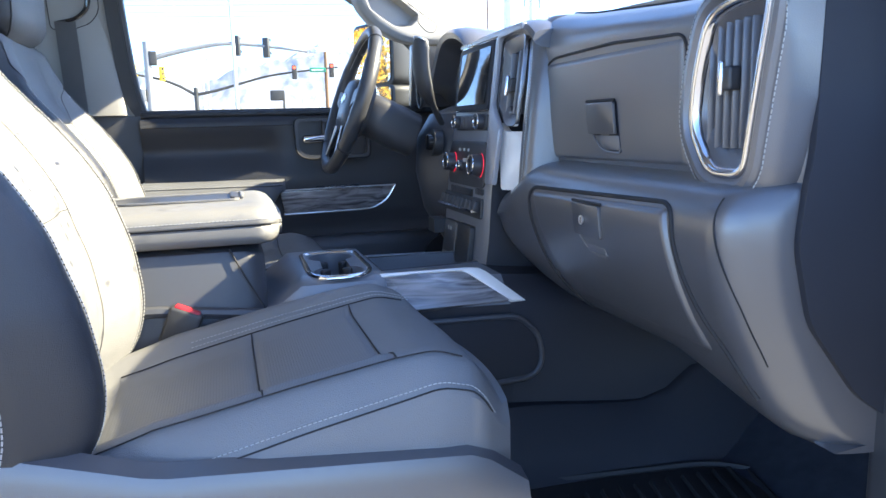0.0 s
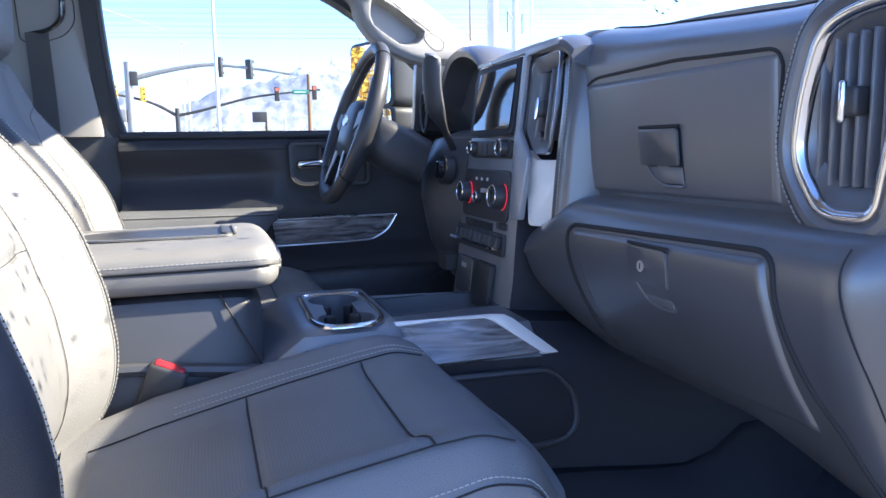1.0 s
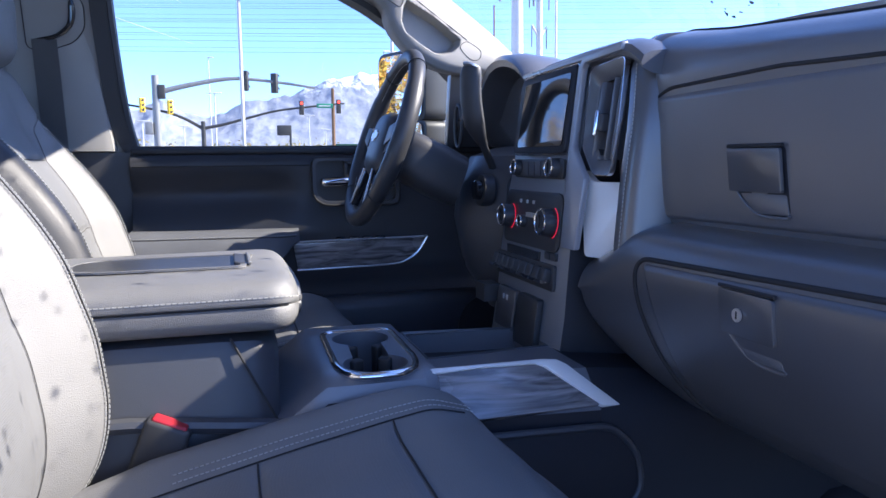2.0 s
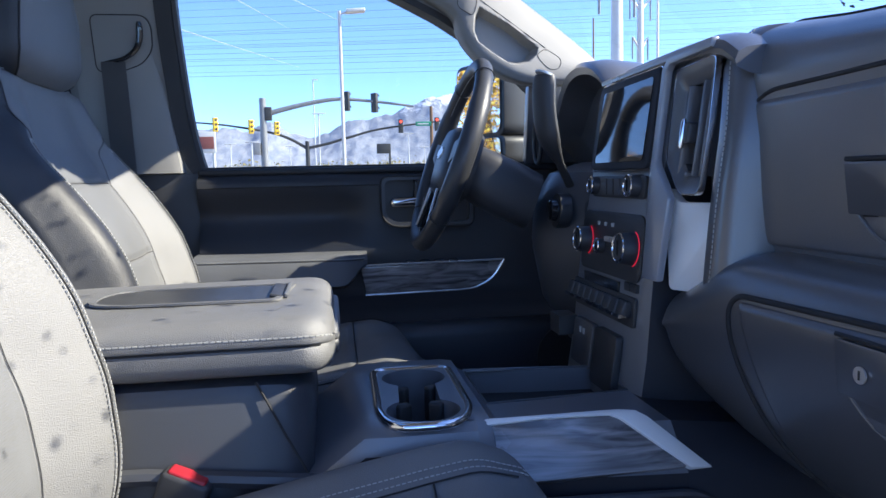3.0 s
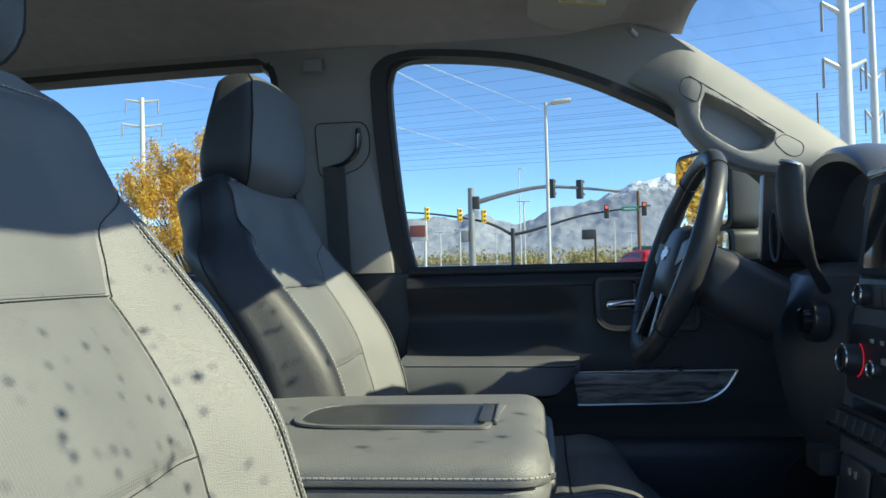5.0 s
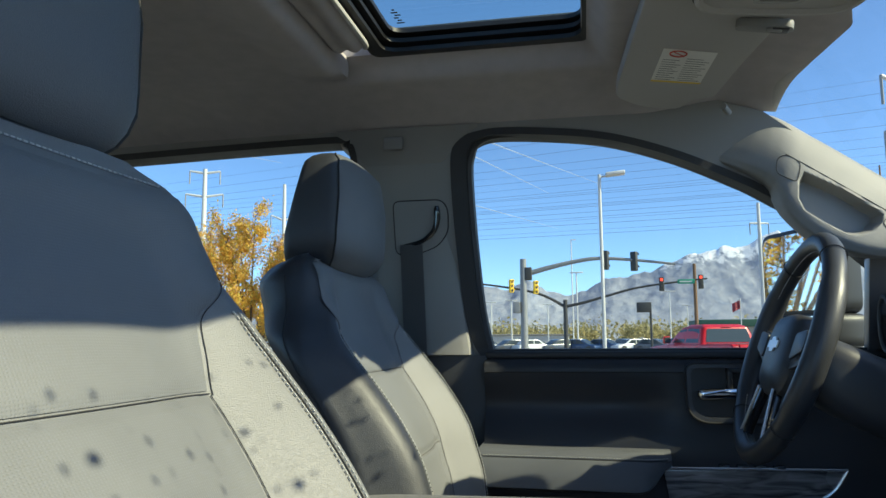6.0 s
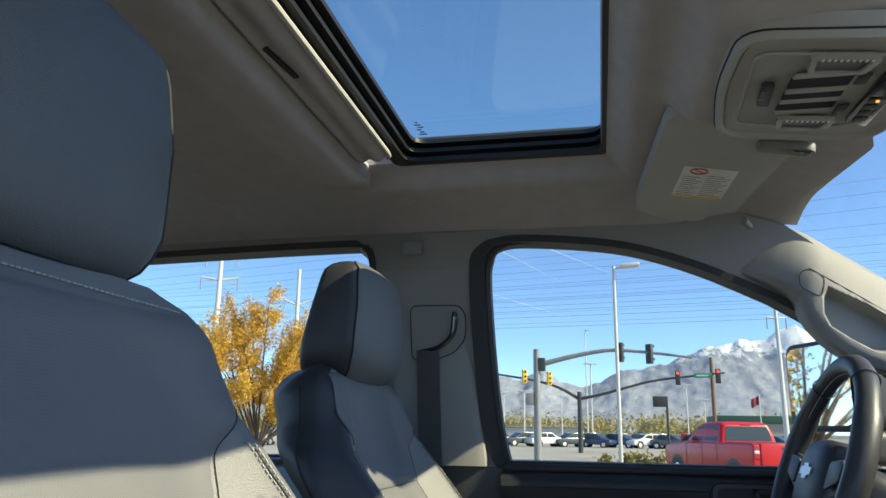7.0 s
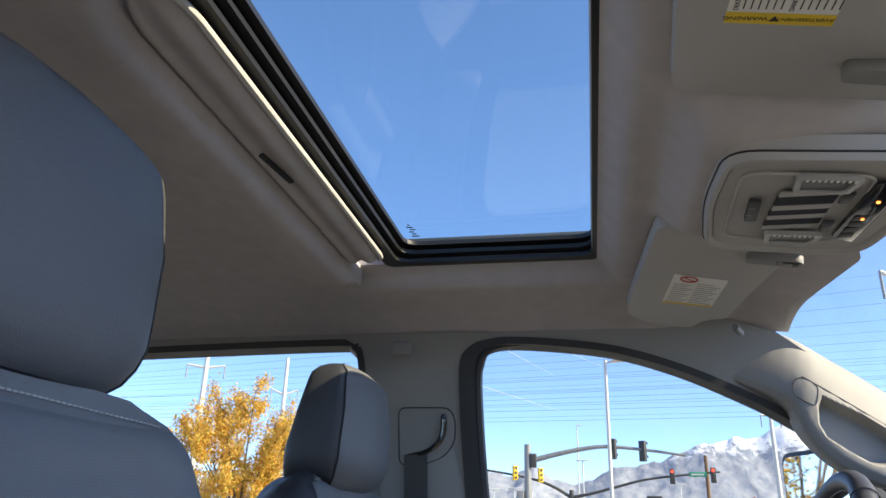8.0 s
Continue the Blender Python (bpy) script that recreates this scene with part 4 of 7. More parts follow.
# belt buckle beside the passenger seat
bk = thing("belt_buckle", (-0.19, -0.175, 1.20), "black seat belt buckle with red release button", "belt buckle")
mtx = pose(-0.185, -0.193, 1.185, 0, 22, -8)
part("buckle_body", turned(rbox((-0.028, -0.014, 0), (0.028, 0.014, 0.085), 0.006), mtx), TRIM_BLACK, bk)
part("release_button", turned(rbox((-0.022, -0.011, 0.080), (0.022, 0.011, 0.088), 0.003), mtx), RED, bk)
part("stalk", turned(rbox((-0.02, -0.006, -0.16), (0.02, 0.006, 0.005), 0.003), mtx), TRIM_BLACK, bk)

# ---- centre console ----
con = thing("centre_console", (0.0, 0, 0.88), "black centre console with padded lid and cup holders", "console")


def con_ring(x, hw, zt, zb=0.885, r=0.02, cy=0.0):
    return [Vector((x, cy + a, b)) for a, b in ((-hw - 0.01, zb), (-hw, zt - r), (-hw + r * 0.3, zt - r * 0.3), (-hw + r, zt), (hw - r, zt), (hw - r * 0.3, zt - r * 0.3), (hw, zt - r), (hw + 0.01, zb))]


rings = [con_ring(x, hw, zt) for x, hw, zt in ((-0.62, 0.178, 1.36), (-0.30, 0.178, 1.36), (-0.10, 0.178, 1.36), (-0.05, 0.174, 1.358), (-0.03, 0.165, 1.352), (-0.018, 0.145, 1.34))]
part("storage_box", loft(rings), DOOR, con)
part("box_seam", tube([(-0.079, -0.1795, 1.36), (-0.05, -0.181, 1.30), (-0.021, -0.1835, 1.243), (-0.01, -0.186, 1.18)], 0.0016, 6), SEAM, con)
part("box_ledge", tube([(-0.45, -0.188, 1.268), (-0.2, -0.190, 1.262), (-0.03, -0.188, 1.242), (0.06, -0.187, 1.232)], 0.010, 8), DOOR, con)
# front part of the console steps down to the cup holders and the tray
def con_open(x, hw, zt, a, b, zd, r=0.028, m=0.3, zb=0.885, cy=-0.01):
    """Console section with a recess of floor zd between y = a and b."""
    return [Vector((x, p, q)) for p, q in ((cy - hw - 0.01, zb), (cy - hw, zt - r), (cy - hw + r * m, zt - r * m), (cy - hw + r, zt), (a, zt), (a + 0.001, zd), (b - 0.001, zd), (b, zt), (cy + hw - r, zt), (cy + hw - r * 0.3, zt - r * 0.3), (cy + hw, zt - r), (cy + hw + 0.01, zb))]


rings = []
for row in ((-0.06, 0.176, 1.20, -0.10, 0.05, 1.20), (-0.02, 0.176, 1.245, -0.10, 0.05, 1.245), (0.02, 0.176, 1.275, -0.12, 0.05, 1.275), (0.042, 0.178, 1.292, -0.13, 0.06, 1.292), (0.063, 0.180, 1.292, -0.115, 0.072, 1.292), (0.064, 0.180, 1.292, -0.115, 0.072, 1.195), (0.080, 0.180, 1.292, -0.168, 0.080, 1.195), (0.158, 0.180, 1.292, -0.168, 0.080, 1.195), (0.177, 0.180, 1.292, -0.115, 0.076, 1.195), (0.178, 0.180, 1.292, -0.115, 0.076, 1.292), (0.196, 0.182, 1.2905, -0.12, 0.10, 1.2905, 0.035, 0.4), (0.206, 0.184, 1.276, -0.06, 0.14, 1.276, 0.048, 0.5), (0.215, 0.185, 1.272, -0.047, 0.14, 1.272, 0.050, 0.5), (0.216, 0.185, 1.272, -0.047, 0.14, 1.228, 0.050, 0.5), (0.32, 0.187, 1.270, -0.034, 0.13, 1.226, 0.050, 0.5), (0.435, 0.192, 1.268, -0.014, 0.13, 1.224, 0.050, 0.5), (0.436, 0.192, 1.268, -0.014, 0.13, 1.268, 0.050, 0.5), (0.62, 0.205, 1.250, -0.03, 0.13, 1.250, 0.06, 0.4), (0.90, 0.24, 1.20, -0.04, 0.13, 1.20)):
    rings.append(con_open(*row))
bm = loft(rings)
# sides and the end under the dash use the dark material: painted shade
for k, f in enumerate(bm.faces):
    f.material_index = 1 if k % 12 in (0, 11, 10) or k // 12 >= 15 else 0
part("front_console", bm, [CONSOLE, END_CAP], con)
o = rounded([(0.22, -0.208, 1.200), (0.448, -0.212, 1.196), (0.488, -0.215, 1.155), (0.494, -0.221, 1.100), (0.470, -0.225, 1.074), (0.22, -0.226, 1.062)], 0.022)
part("side_pocket", plate(o, (0, 0.02, 0), 0.004), END_CAP, con, "dark pocket in the console side")
part("pocket_rim", tube([p + Vector((0, 0.001, 0)) for p in o], 0.0060, 8, closed=True), DOOR, con, "rounded rim of the side pocket")
# padded lid
rings = []
for k in range(29):
    u = k / 28
    u = 1 - (1 - u) ** 1.6
    x = -0.60 + 0.612 * u
    e = max(0.0, (u - 0.93) / 0.07)
    hw = 0.140 + 0.053 * math.sqrt(max(0.0, 1 - e ** 2.4))
    zt = 1.414 + 0.022 * math.sqrt(max(0.0, 1 - e ** 3)) - 0.006 * (1 - u)
    zb = 1.376 - 0.010 * math.sqrt(max(0.0, 1 - e ** 3))
    r, zm = 0.026, (zt + zb) / 2 - 0.001
    section = ((-hw + 0.016, zb), (-hw + 0.006, zb + 0.006), (-hw + 0.002, zb + 0.016), (-hw + 0.0025, zm - 0.004), (-hw + 0.006, zm), (-hw + 0.0005, zm + 0.003), (-hw - 0.001, zm + 0.009), (-hw + 0.003, zt - r * 0.62), (-hw + 0.012, zt - r * 0.30), (-hw + 0.028, zt - 0.0035), (-hw * 0.60, zt - 0.0008), (0, zt + 0.001))
    rings.append([Vector((x, a, b)) for a, b in section] + [Vector((x, -a, b)) for a, b in section[-2::-1]])
last = rings[-1]
c = sum(last, Vector()) / len(last)
rings += [[c + (p - c) * k + Vector((d, 0, 0)) for p in last] for k, d in ((0.985, 0.003), (0.94, 0.005), (0.85, 0.0065), (0.6, 0.007))]
lid = part("armrest_lid", loft(rings), LEATHER, con, "padded leather armrest lid")
part("lid_stitching", stitches([r[6].lerp(r[7], 0.25) + Vector((0, -0.0006, 0)) for r in rings[:-5]], 0.0068, 0.0048, 0.0010), THREAD, lid)
part("lid_seam", tube([r[4] + Vector((0, -0.0012, 0)) for r in rings[:-7]], 0.0016, 6), SEAM, lid)
# charging slot in the lid
o = rounded([(-0.30, -0.075, 1.4347), (-0.055, -0.085, 1.4358), (-0.040, 0.060, 1.4358), (-0.30, 0.06, 1.4347)], [0.06, 0.012, 0.012, 0.06])
i = [p + ((Vector((-0.165, 0, 1.4353)) - p) * 0.07) for p in o]
part("slot_rim", frame_plate(o, i, (0, 0, 0.003)), LEATHER, lid)
part("slot_mat", plate([p + Vector((0, 0, 0.0008)) for p in i], (0, 0, 0.0008)), LEATHER_DARK, lid)
part("slot_flap", turned(rbox((-0.012, -0.060, 0), (0.004, 0.045, 0.004), 0.0015), pose(-0.058, 0, 1.4362, 0, 8, 0)), TRIM_BLACK, lid)
part("slot_lip", turned(rbox((-0.003, -0.062, 0), (0.003, 0.047, 0.006), 0.002), pose(-0.050, 0, 1.4362, 0, 20, 0)), LEATHER_HEAD, lid)
# cup holders with chrome bezel
zc = 1.2905
o = rounded([(0.060, -0.120, zc), (0.074, -0.181, zc), (0.160, -0.181, zc), (0.182, -0.120, zc), (0.182, 0.086, zc), (0.066, 0.088, zc)], [0.03, 0.03, 0.035, 0.035, 0.022, 0.022], 8)
m = sum(o, Vector()) / len(o)
i = [p + (m - p).normalized() * 0.0065 for p in o]
cup = part("cup_holder", tube([p + (m - p).normalized() * 0.003 + Vector((0, 0, 0.002)) for p in o], 0.0062, 10, closed=True), CHROME, con, "chrome cup holder bezel")
i2 = [p + (m - p).normalized() * 0.0066 for p in o]
cups = [Vector((0.1185, -0.122, zc + 0.004)), Vector((0.1230, 0.030, zc + 0.004))]


def cup_plate():
    """Top face with the two round wells joined by a notch."""
    b = bmesh.new()
    edges = []
    outline = [p + Vector((0, 0, 0.005)) for p in i2]
    hole = []
    for k in range(30):
        t = radians(-145 + 290 * k / 29) - math.pi / 2
        hole.append(cups[0] + 0.047 * Vector((math.cos(t), math.sin(t), 0)))
    for k in range(30):
        t = radians(-145 + 290 * k / 29) + math.pi / 2
        hole.append(cups[1] + 0.046 * Vector((math.cos(t), math.sin(t), 0)))
    for loop in (outline, hole):
        vs = [b.verts.new((p.x, p.y, zc + 0.005)) for p in loop]
        edges += [b.edges.new((vs[q], vs[(q + 1) % len(vs)])) for q in range(len(vs))]
    bmesh.ops.triangle_fill(b, use_beauty=True, use_dissolve=False, edges=edges, normal=(0, 0, 1))
    inner_edges = [e for e in b.edges if e.is_boundary and all(min((v.co - q).length for q in cups) < 0.0475 for v in e.verts)]
    ex = bmesh.ops.extrude_edge_only(b, edges=inner_edges)
    bmesh.ops.translate(b, vec=(0, 0, -0.085), verts=[v for v in ex["geom"] if isinstance(v, bmesh.types.BMVert)])
    return b


part("cup_well", cup_plate(), CONSOLE, cup)
bm = bmesh.new()
rbox((0.06, -0.175, zc - 0.086), (0.180, 0.08, zc - 0.082), bm=bm)
part("well_floor", bm, RUBBER, cup)
for q, ang in ((cups[0], 120), (cups[0], 60), (cups[1], -60), (cups[1], -120)):
    part("cup_grip", turned(rbox((-0.008, -0.010, -0.05), (0.008, 0.010, 0.0), 0.004), Matrix.Translation(q + 0.044 * Vector((math.cos(radians(ang)), math.sin(radians(ang)), -0.05))) @ pose(0, 0, 0, 0, 0, ang)), RUBBER, cup)
# tray in front
i = [Vector(p) for p in ((0.217, -0.045, 1.272), (0.434, -0.013, 1.268), (0.434, 0.128, 1.268), (0.217, 0.138, 1.272))]
part("tray_rim", tube(i, 0.0022, 6, closed=True), DASH2, con)
part("tray_mat", plate([p + Vector((0, 0, -0.041)) for p in i], (0, 0, 0.002)), RUBBER, con)
bm = bmesh.new()
for k in range(3):
    tube([(0.225, -0.030 + 0.016 * k, 1.2335), (0.425, 0.055 + 0.022 * k, 1.2305)], 0.0022, 6, bm=bm)
tagged(part("tray_ribs", bm, RUBBER, con), kind="stuff")
# wood panel with a bright bevelled edge that broadens round the front corner
nrm = Vector((0.06, -0.72, 0.66)).normalized()
o = rounded([(0.164, -0.164, 1.286), (0.356, -0.150, 1.280), (0.434, -0.200, 1.225), (0.20, -0.206, 1.224)], [0.003, 0.012, 0.004, 0.01])
part("wood_panel", plate([p + nrm * 0.002 for p in o], -nrm * 0.012, 0.002), WOOD, con, "grey open-pore wood inlay")
o = [(0.160, -0.170, 1.283), (0.162, -0.159, 1.289), (0.365, -0.142, 1.2835), (0.388, -0.145, 1.282), (0.402, -0.152, 1.275), (0.468, -0.197, 1.220), (0.437, -0.202, 1.223), (0.366, -0.157, 1.275), (0.352, -0.152, 1.280), (0.260, -0.158, 1.283)]
part("bright_corner", plate([Vector(p) + nrm * 0.004 for p in o], -nrm * 0.010, 0.002), BLADE, con, "bright satin bevel round the wood")
# ---- dashboard ----
dash = thing("dashboard", (0.7, 0, 1.2), "black stitched dashboard with two glove boxes", "dashboard")


def dash_profile(y):
    """Cross-section of the upper passenger side, from the windscreen down behind the lower module."""
    e = max(0.0, (-y - 0.800) / 0.03)
    d = 0.022 * e ** 2
    crown = float(np.interp(-y, (0.10, 0.20, 0.30, 0.50, 0.60, 0.83), (0.008, 0.002, -0.010, -0.026, -0.033, -0.036)))      # falls towards the door
    return [(1.08, 1.66), (0.82, 1.735), (0.66, 1.762 + crown), (0.565 + d * 0.4, 1.758 + crown), (0.522 + d, 1.738 + crown), (0.510 + d, min(1.70, 1.722 + crown)), (0.512 + d, 1.66), (0.515 + d, 1.58), (0.520 + d, 1.515), (0.526 + d, 1.49), (0.535 + d, 1.45), (0.56 + d, 1.40), (0.70, 1.30), (1.08, 1.25)]


LOW = [(0.70, 1.492), (0.56, 1.494), (0.510, 1.492), (0.478, 1.484), (0.460, 1.466), (0.452, 1.440), (0.453, 1.405), (0.463, 1.355), (0.482, 1.305), (0.512, 1.262), (0.555, 1.228), (0.62, 1.208), (0.80, 1.200)]


def low_pt(y, t, off=0.0):
    """A point on the lower module: t from 0 (top, rear) to 1 (underside)."""
    f = min(max(t, 0), 1) * 95
    a = min(int(f), 94)
    p = LOW_FINE[a].lerp(LOW_FINE[a + 1], f - a)
    start = -0.050 - 0.18 * smooth01((1.36 - p.z) / 0.15)
    u = min(1.0, max(0.0, (start - y) / 0.045))
    k = math.sqrt(max(0.0, 1 - (1 - u) ** 2))
    e = max(0.0, (-y - 0.780) / 0.05)
    d = 0.060 * e ** 2
    x = 0.60 - (0.60 - p.x) * (0.25 + 0.75 * k) if p.x < 0.60 else p.x
    dip = 0.065 * (1 - smooth01((-y - 0.06) / 0.20)) * smooth01((p.z - 1.36) / 0.10)      # the top falls away towards the stack
    z = p.z - dip + (1.40 - p.z) * 0.10 * (1 - k) - 0.05 * smooth01((-y - 0.55) / 0.25) * smooth01((1.30 - p.z) / 0.1)
    return Vector((x + d * (1 if p.x < 0.6 else 0) - off, y, z))


def low_t(z):
    zs = [q.z for q in LOW_FINE[24:]]
    return float(np.interp(-z, [-q for q in zs], [(24 + i) / 95 for i in range(len(zs))]))


LOW_FINE = spline([(x, 0, z) for x, z in LOW], 96)


def dash_pt(y, t, off=0.0):
    """A point on the dash face: t from 0 (windscreen) to 1 (underside), pushed out by off."""
    pr = spline([(x, 0, z) for x, z in dash_profile(y)], 120)
    f = min(max(t, 0), 1) * 119
    a = min(int(f), 118)
    p = pr[a].lerp(pr[a + 1], f - a)
    if off:
        d = (pr[a + 1] - pr[a]).normalized()
        p = p + Vector((d.z, 0, -d.x)) * off
    return Vector((p.x, y, p.z))


def t_of_z(z):
    """Profile parameter of a height on the face of the dash."""
    return float(np.interp(-z, [-1.70, -1.66, -1.58, -1.515, -1.49], [5 / 13, 6 / 13, 7 / 13, 8 / 13, 9 / 13]))


ys = [-0.10 - 0.70 * i / 40 for i in range(41)] + [-0.812, -0.824, -0.830]
rings = [[dash_pt(y, t / 79) for t in range(80)] for y in ys]
rings = [r + [Vector((1.15, r[0].y, 1.25)), Vector((1.15, r[0].y, 1.6))] for r in rings]
part("passenger_shell", loft(rings), DASH, dash)
lys = [-0.050 - 0.11 * (i / 22) ** 1.6 for i in range(23)] + [-0.17 - 0.63 * i / 36 for i in range(37)] + [-0.812, -0.824, -0.830]
part("lower_module", loft([[low_pt(y, t / 71) for t in range(72)] + [Vector((1.0, y, 1.20)), Vector((1.0, y, 1.49))] for y in lys]), DASH2, dash, "moulded lower dash with rounded nose")


def out_of(p, off):
    return p + Vector((-off, 0, 0))


def face_at(y, z):
    return low_pt(y, low_t(z)) if z < 1.487 else dash_pt(y, t_of_z(z))


def face_panel(corners, off, nu=24, nv=16, r=0.0):
    """A panel that follows the dash face between four (y, z) corners: top left, top right, bottom right, bottom left."""
    def f(u, v):
        y = (corners[0][0] * (1 - u) + corners[1][0] * u) * (1 - v) + (corners[3][0] * (1 - u) + corners[2][0] * u) * v
        z = (corners[0][1] * (1 - u) + corners[1][1] * u) * (1 - v) + (corners[3][1] * (1 - u) + corners[2][1] * u) * v
        e = smooth01(min(min(u, 1 - u) * 36, min(v, 1 - v) * 22))
        return out_of(face_at(y, z), off * e - 0.003 * (1 - e))
    return sheet(f, nu, nv)


ug = part("upper_glovebox", face_panel([(-0.184, 1.668), (-0.634, 1.670), (-0.640, 1.500), (-0.190, 1.494)], 0.004, 120, 60), DASH, dash, "upper glove box door")
loop = [(-0.198, 1.490), (-0.176, 1.555), (-0.172, 1.645), (-0.225, 1.673), (-0.450, 1.677), (-0.640, 1.674), (-0.634, 1.600), (-0.632, 1.565), (-0.648, 1.506)]
part("upper_gap", tube([out_of(face_at(p.y, p.z), 0.0004) for p in soft_path([(0, a, b) for a, b in loop], 0.03)], 0.0024, 6), SEAM, dash)
lg = part("lower_glovebox", face_panel([(-0.275, 1.446), (-0.692, 1.456), (-0.735, 1.275), (-0.340, 1.262)], 0.006, 120, 60), DASH2, dash, "lower glove box door")
loop = [(-0.335, 1.235), (-0.285, 1.325), (-0.258, 1.40), (-0.262, 1.449), (-0.700, 1.461), (-0.708, 1.40), (-0.740, 1.325), (-0.785, 1.25)]
part("lower_gap", tube([out_of(face_at(p.y, p.z), 0.0004) for p in soft_path([(0, a, b) for a, b in loop], 0.03)], 0.0034, 8), SEAM, dash)
loop = [(-0.783, 1.474), (-0.784, 1.44), (-0.803, 1.35), (-0.808, 1.28)]
part("trim_gap", tube([out_of(face_at(p.y, p.z), 0.0004) for p in spline([(0, a, b) for a, b in loop], 30)], 0.0010, 6), SEAM, dash)


# crease between the rounded shoulder and the top of the dash
part("top_crease", tube([dash_pt(y, t, 0.0) + Vector((-0.0006, 0, 0.0008)) for y, t in [(p.y, p.z) for p in soft_path([(0, -0.115, 0.185), (0, -0.205, 0.222), (0, -0.30, 0.236), (0, -0.80, 0.236)], 0.05)]], 0.0016, 6), SEAM, dash)


def latch(y0, y1, zt, zb, parent, key):
    """Recessed latch: a cut-out with slanted side and a flap."""
    xf = lambda z: face_at((y0 + y1) / 2, z).x
    h = zt - zb
    o = rounded([(0, y0 + 0.004, zt + 0.004), (0, y1 - 0.004, zt + 0.004), (0, y1 - 0.012, zb), (0, y0 - 0.042, zb), (0, y0 - 0.004, zb + h * 0.42)], [0.006, 0.006, 0.010, 0.020, 0.030])
    o = [Vector((xf(p.z) - 0.0068, p.y, p.z)) for p in o]
    c = sum(o, Vector()) / len(o)
    i = [p + (c - p) * 0.05 for p in o]
    part("latch_recess", plate([p + Vector((0.0022, 0, 0)) for p in i], (0.006, 0, 0)), END_CAP, parent)
    cut = next(k for k, p in enumerate(o) if p.z < zb + 0.002 and p.y > y1)
    part("latch_rim", tube([p + Vector((0.0008, 0, 0)) for p in o[max(0, cut - 4):]], 0.0020, 8), DASH, parent, "moulded edge of the finger recess")
    part("finger_scoop", plate([Vector((xf(zb + h * 0.18) - 0.006, a, b)) for a, b in ((y0 - 0.038, zb + 0.003), (y1 - 0.008, zb + 0.003), (y1 - 0.004, zb + h * 0.34), (y0 - 0.012, zb + h * 0.34))], (0.004, 0, 0), 0.002), DASH, parent)
    q = rounded([(0, y0, zt), (0, y1, zt), (0, y1 - 0.003, zb + h * 0.36), (0, y0 - 0.004, zb + h * 0.36)], 0.004)
    flap = part("latch", plate([Vector((xf(p.z) - 0.0065, p.y, p.z)) for p in q], (-0.005, 0, 0), 0.002), DASH2, parent)
    part("latch_shadow_gap", tube([Vector((xf(zt) - 0.0085, y0 + 0.001, zt + 0.003)), Vector((xf(zt) - 0.0085, y1 - 0.002, zt + 0.003))], 0.0024, 6), SEAM, parent)
    if key:
        c = Vector((xf(1.415) - 0.0112, (y0 + y1) / 2 + 0.008, 1.415))
        part("key_lock", tube([c, c + Vector((-0.0015, 0, 0))], 0.0075, 20), SATIN, flap, "chrome key lock")
        part("key_slot", rbox(c + Vector((-0.0021, -0.001, -0.004)), c + Vector((-0.001, 0.001, 0.004))), INK, flap)


latch(-0.372, -0.460, 1.592, 1.514, ug, False)
latch(-0.448, -0.532, 1.440, 1.364, lg, True)
# end cap with moulded airbag mark
bm = plate(rounded([(0.540, -0.829, 1.70), (0.585, -0.829, 1.755), (0.90, -0.829, 1.72), (0.98, -0.829, 1.14), (0.76, -0.829, 1.14), (0.62, -0.829, 1.235), (0.545, -0.829, 1.33), (0.522, -0.829, 1.42), (0.530, -0.829, 1.49), (0.537, -0.829, 1.52)], 0.02), (0, -0.010, 0), 0.004)
cap = part("end_cap", bm, END_CAP, dash, "dark dashboard end cover")
bm = bmesh.new()
for k in range(3):
    rbox((0.660 + 0.012 * k, -0.8400, 1.283), (0.6615 + 0.012 * k, -0.8385, 1.300), bm=bm)
part("moulded_mark", bm, SATIN, cap, "small raised marks")
# top pad on the dash, edged by a groove
f = lambda u, v: Vector((0.585 + 0.40 * v, -0.27 - 0.47 * u, 1.753 - 0.055 * v - 0.032 * u + 0.006 * math.sin(math.pi * u)))
part("top_cover", sheet(f, 16, 10, 0.01), DASH, dash)


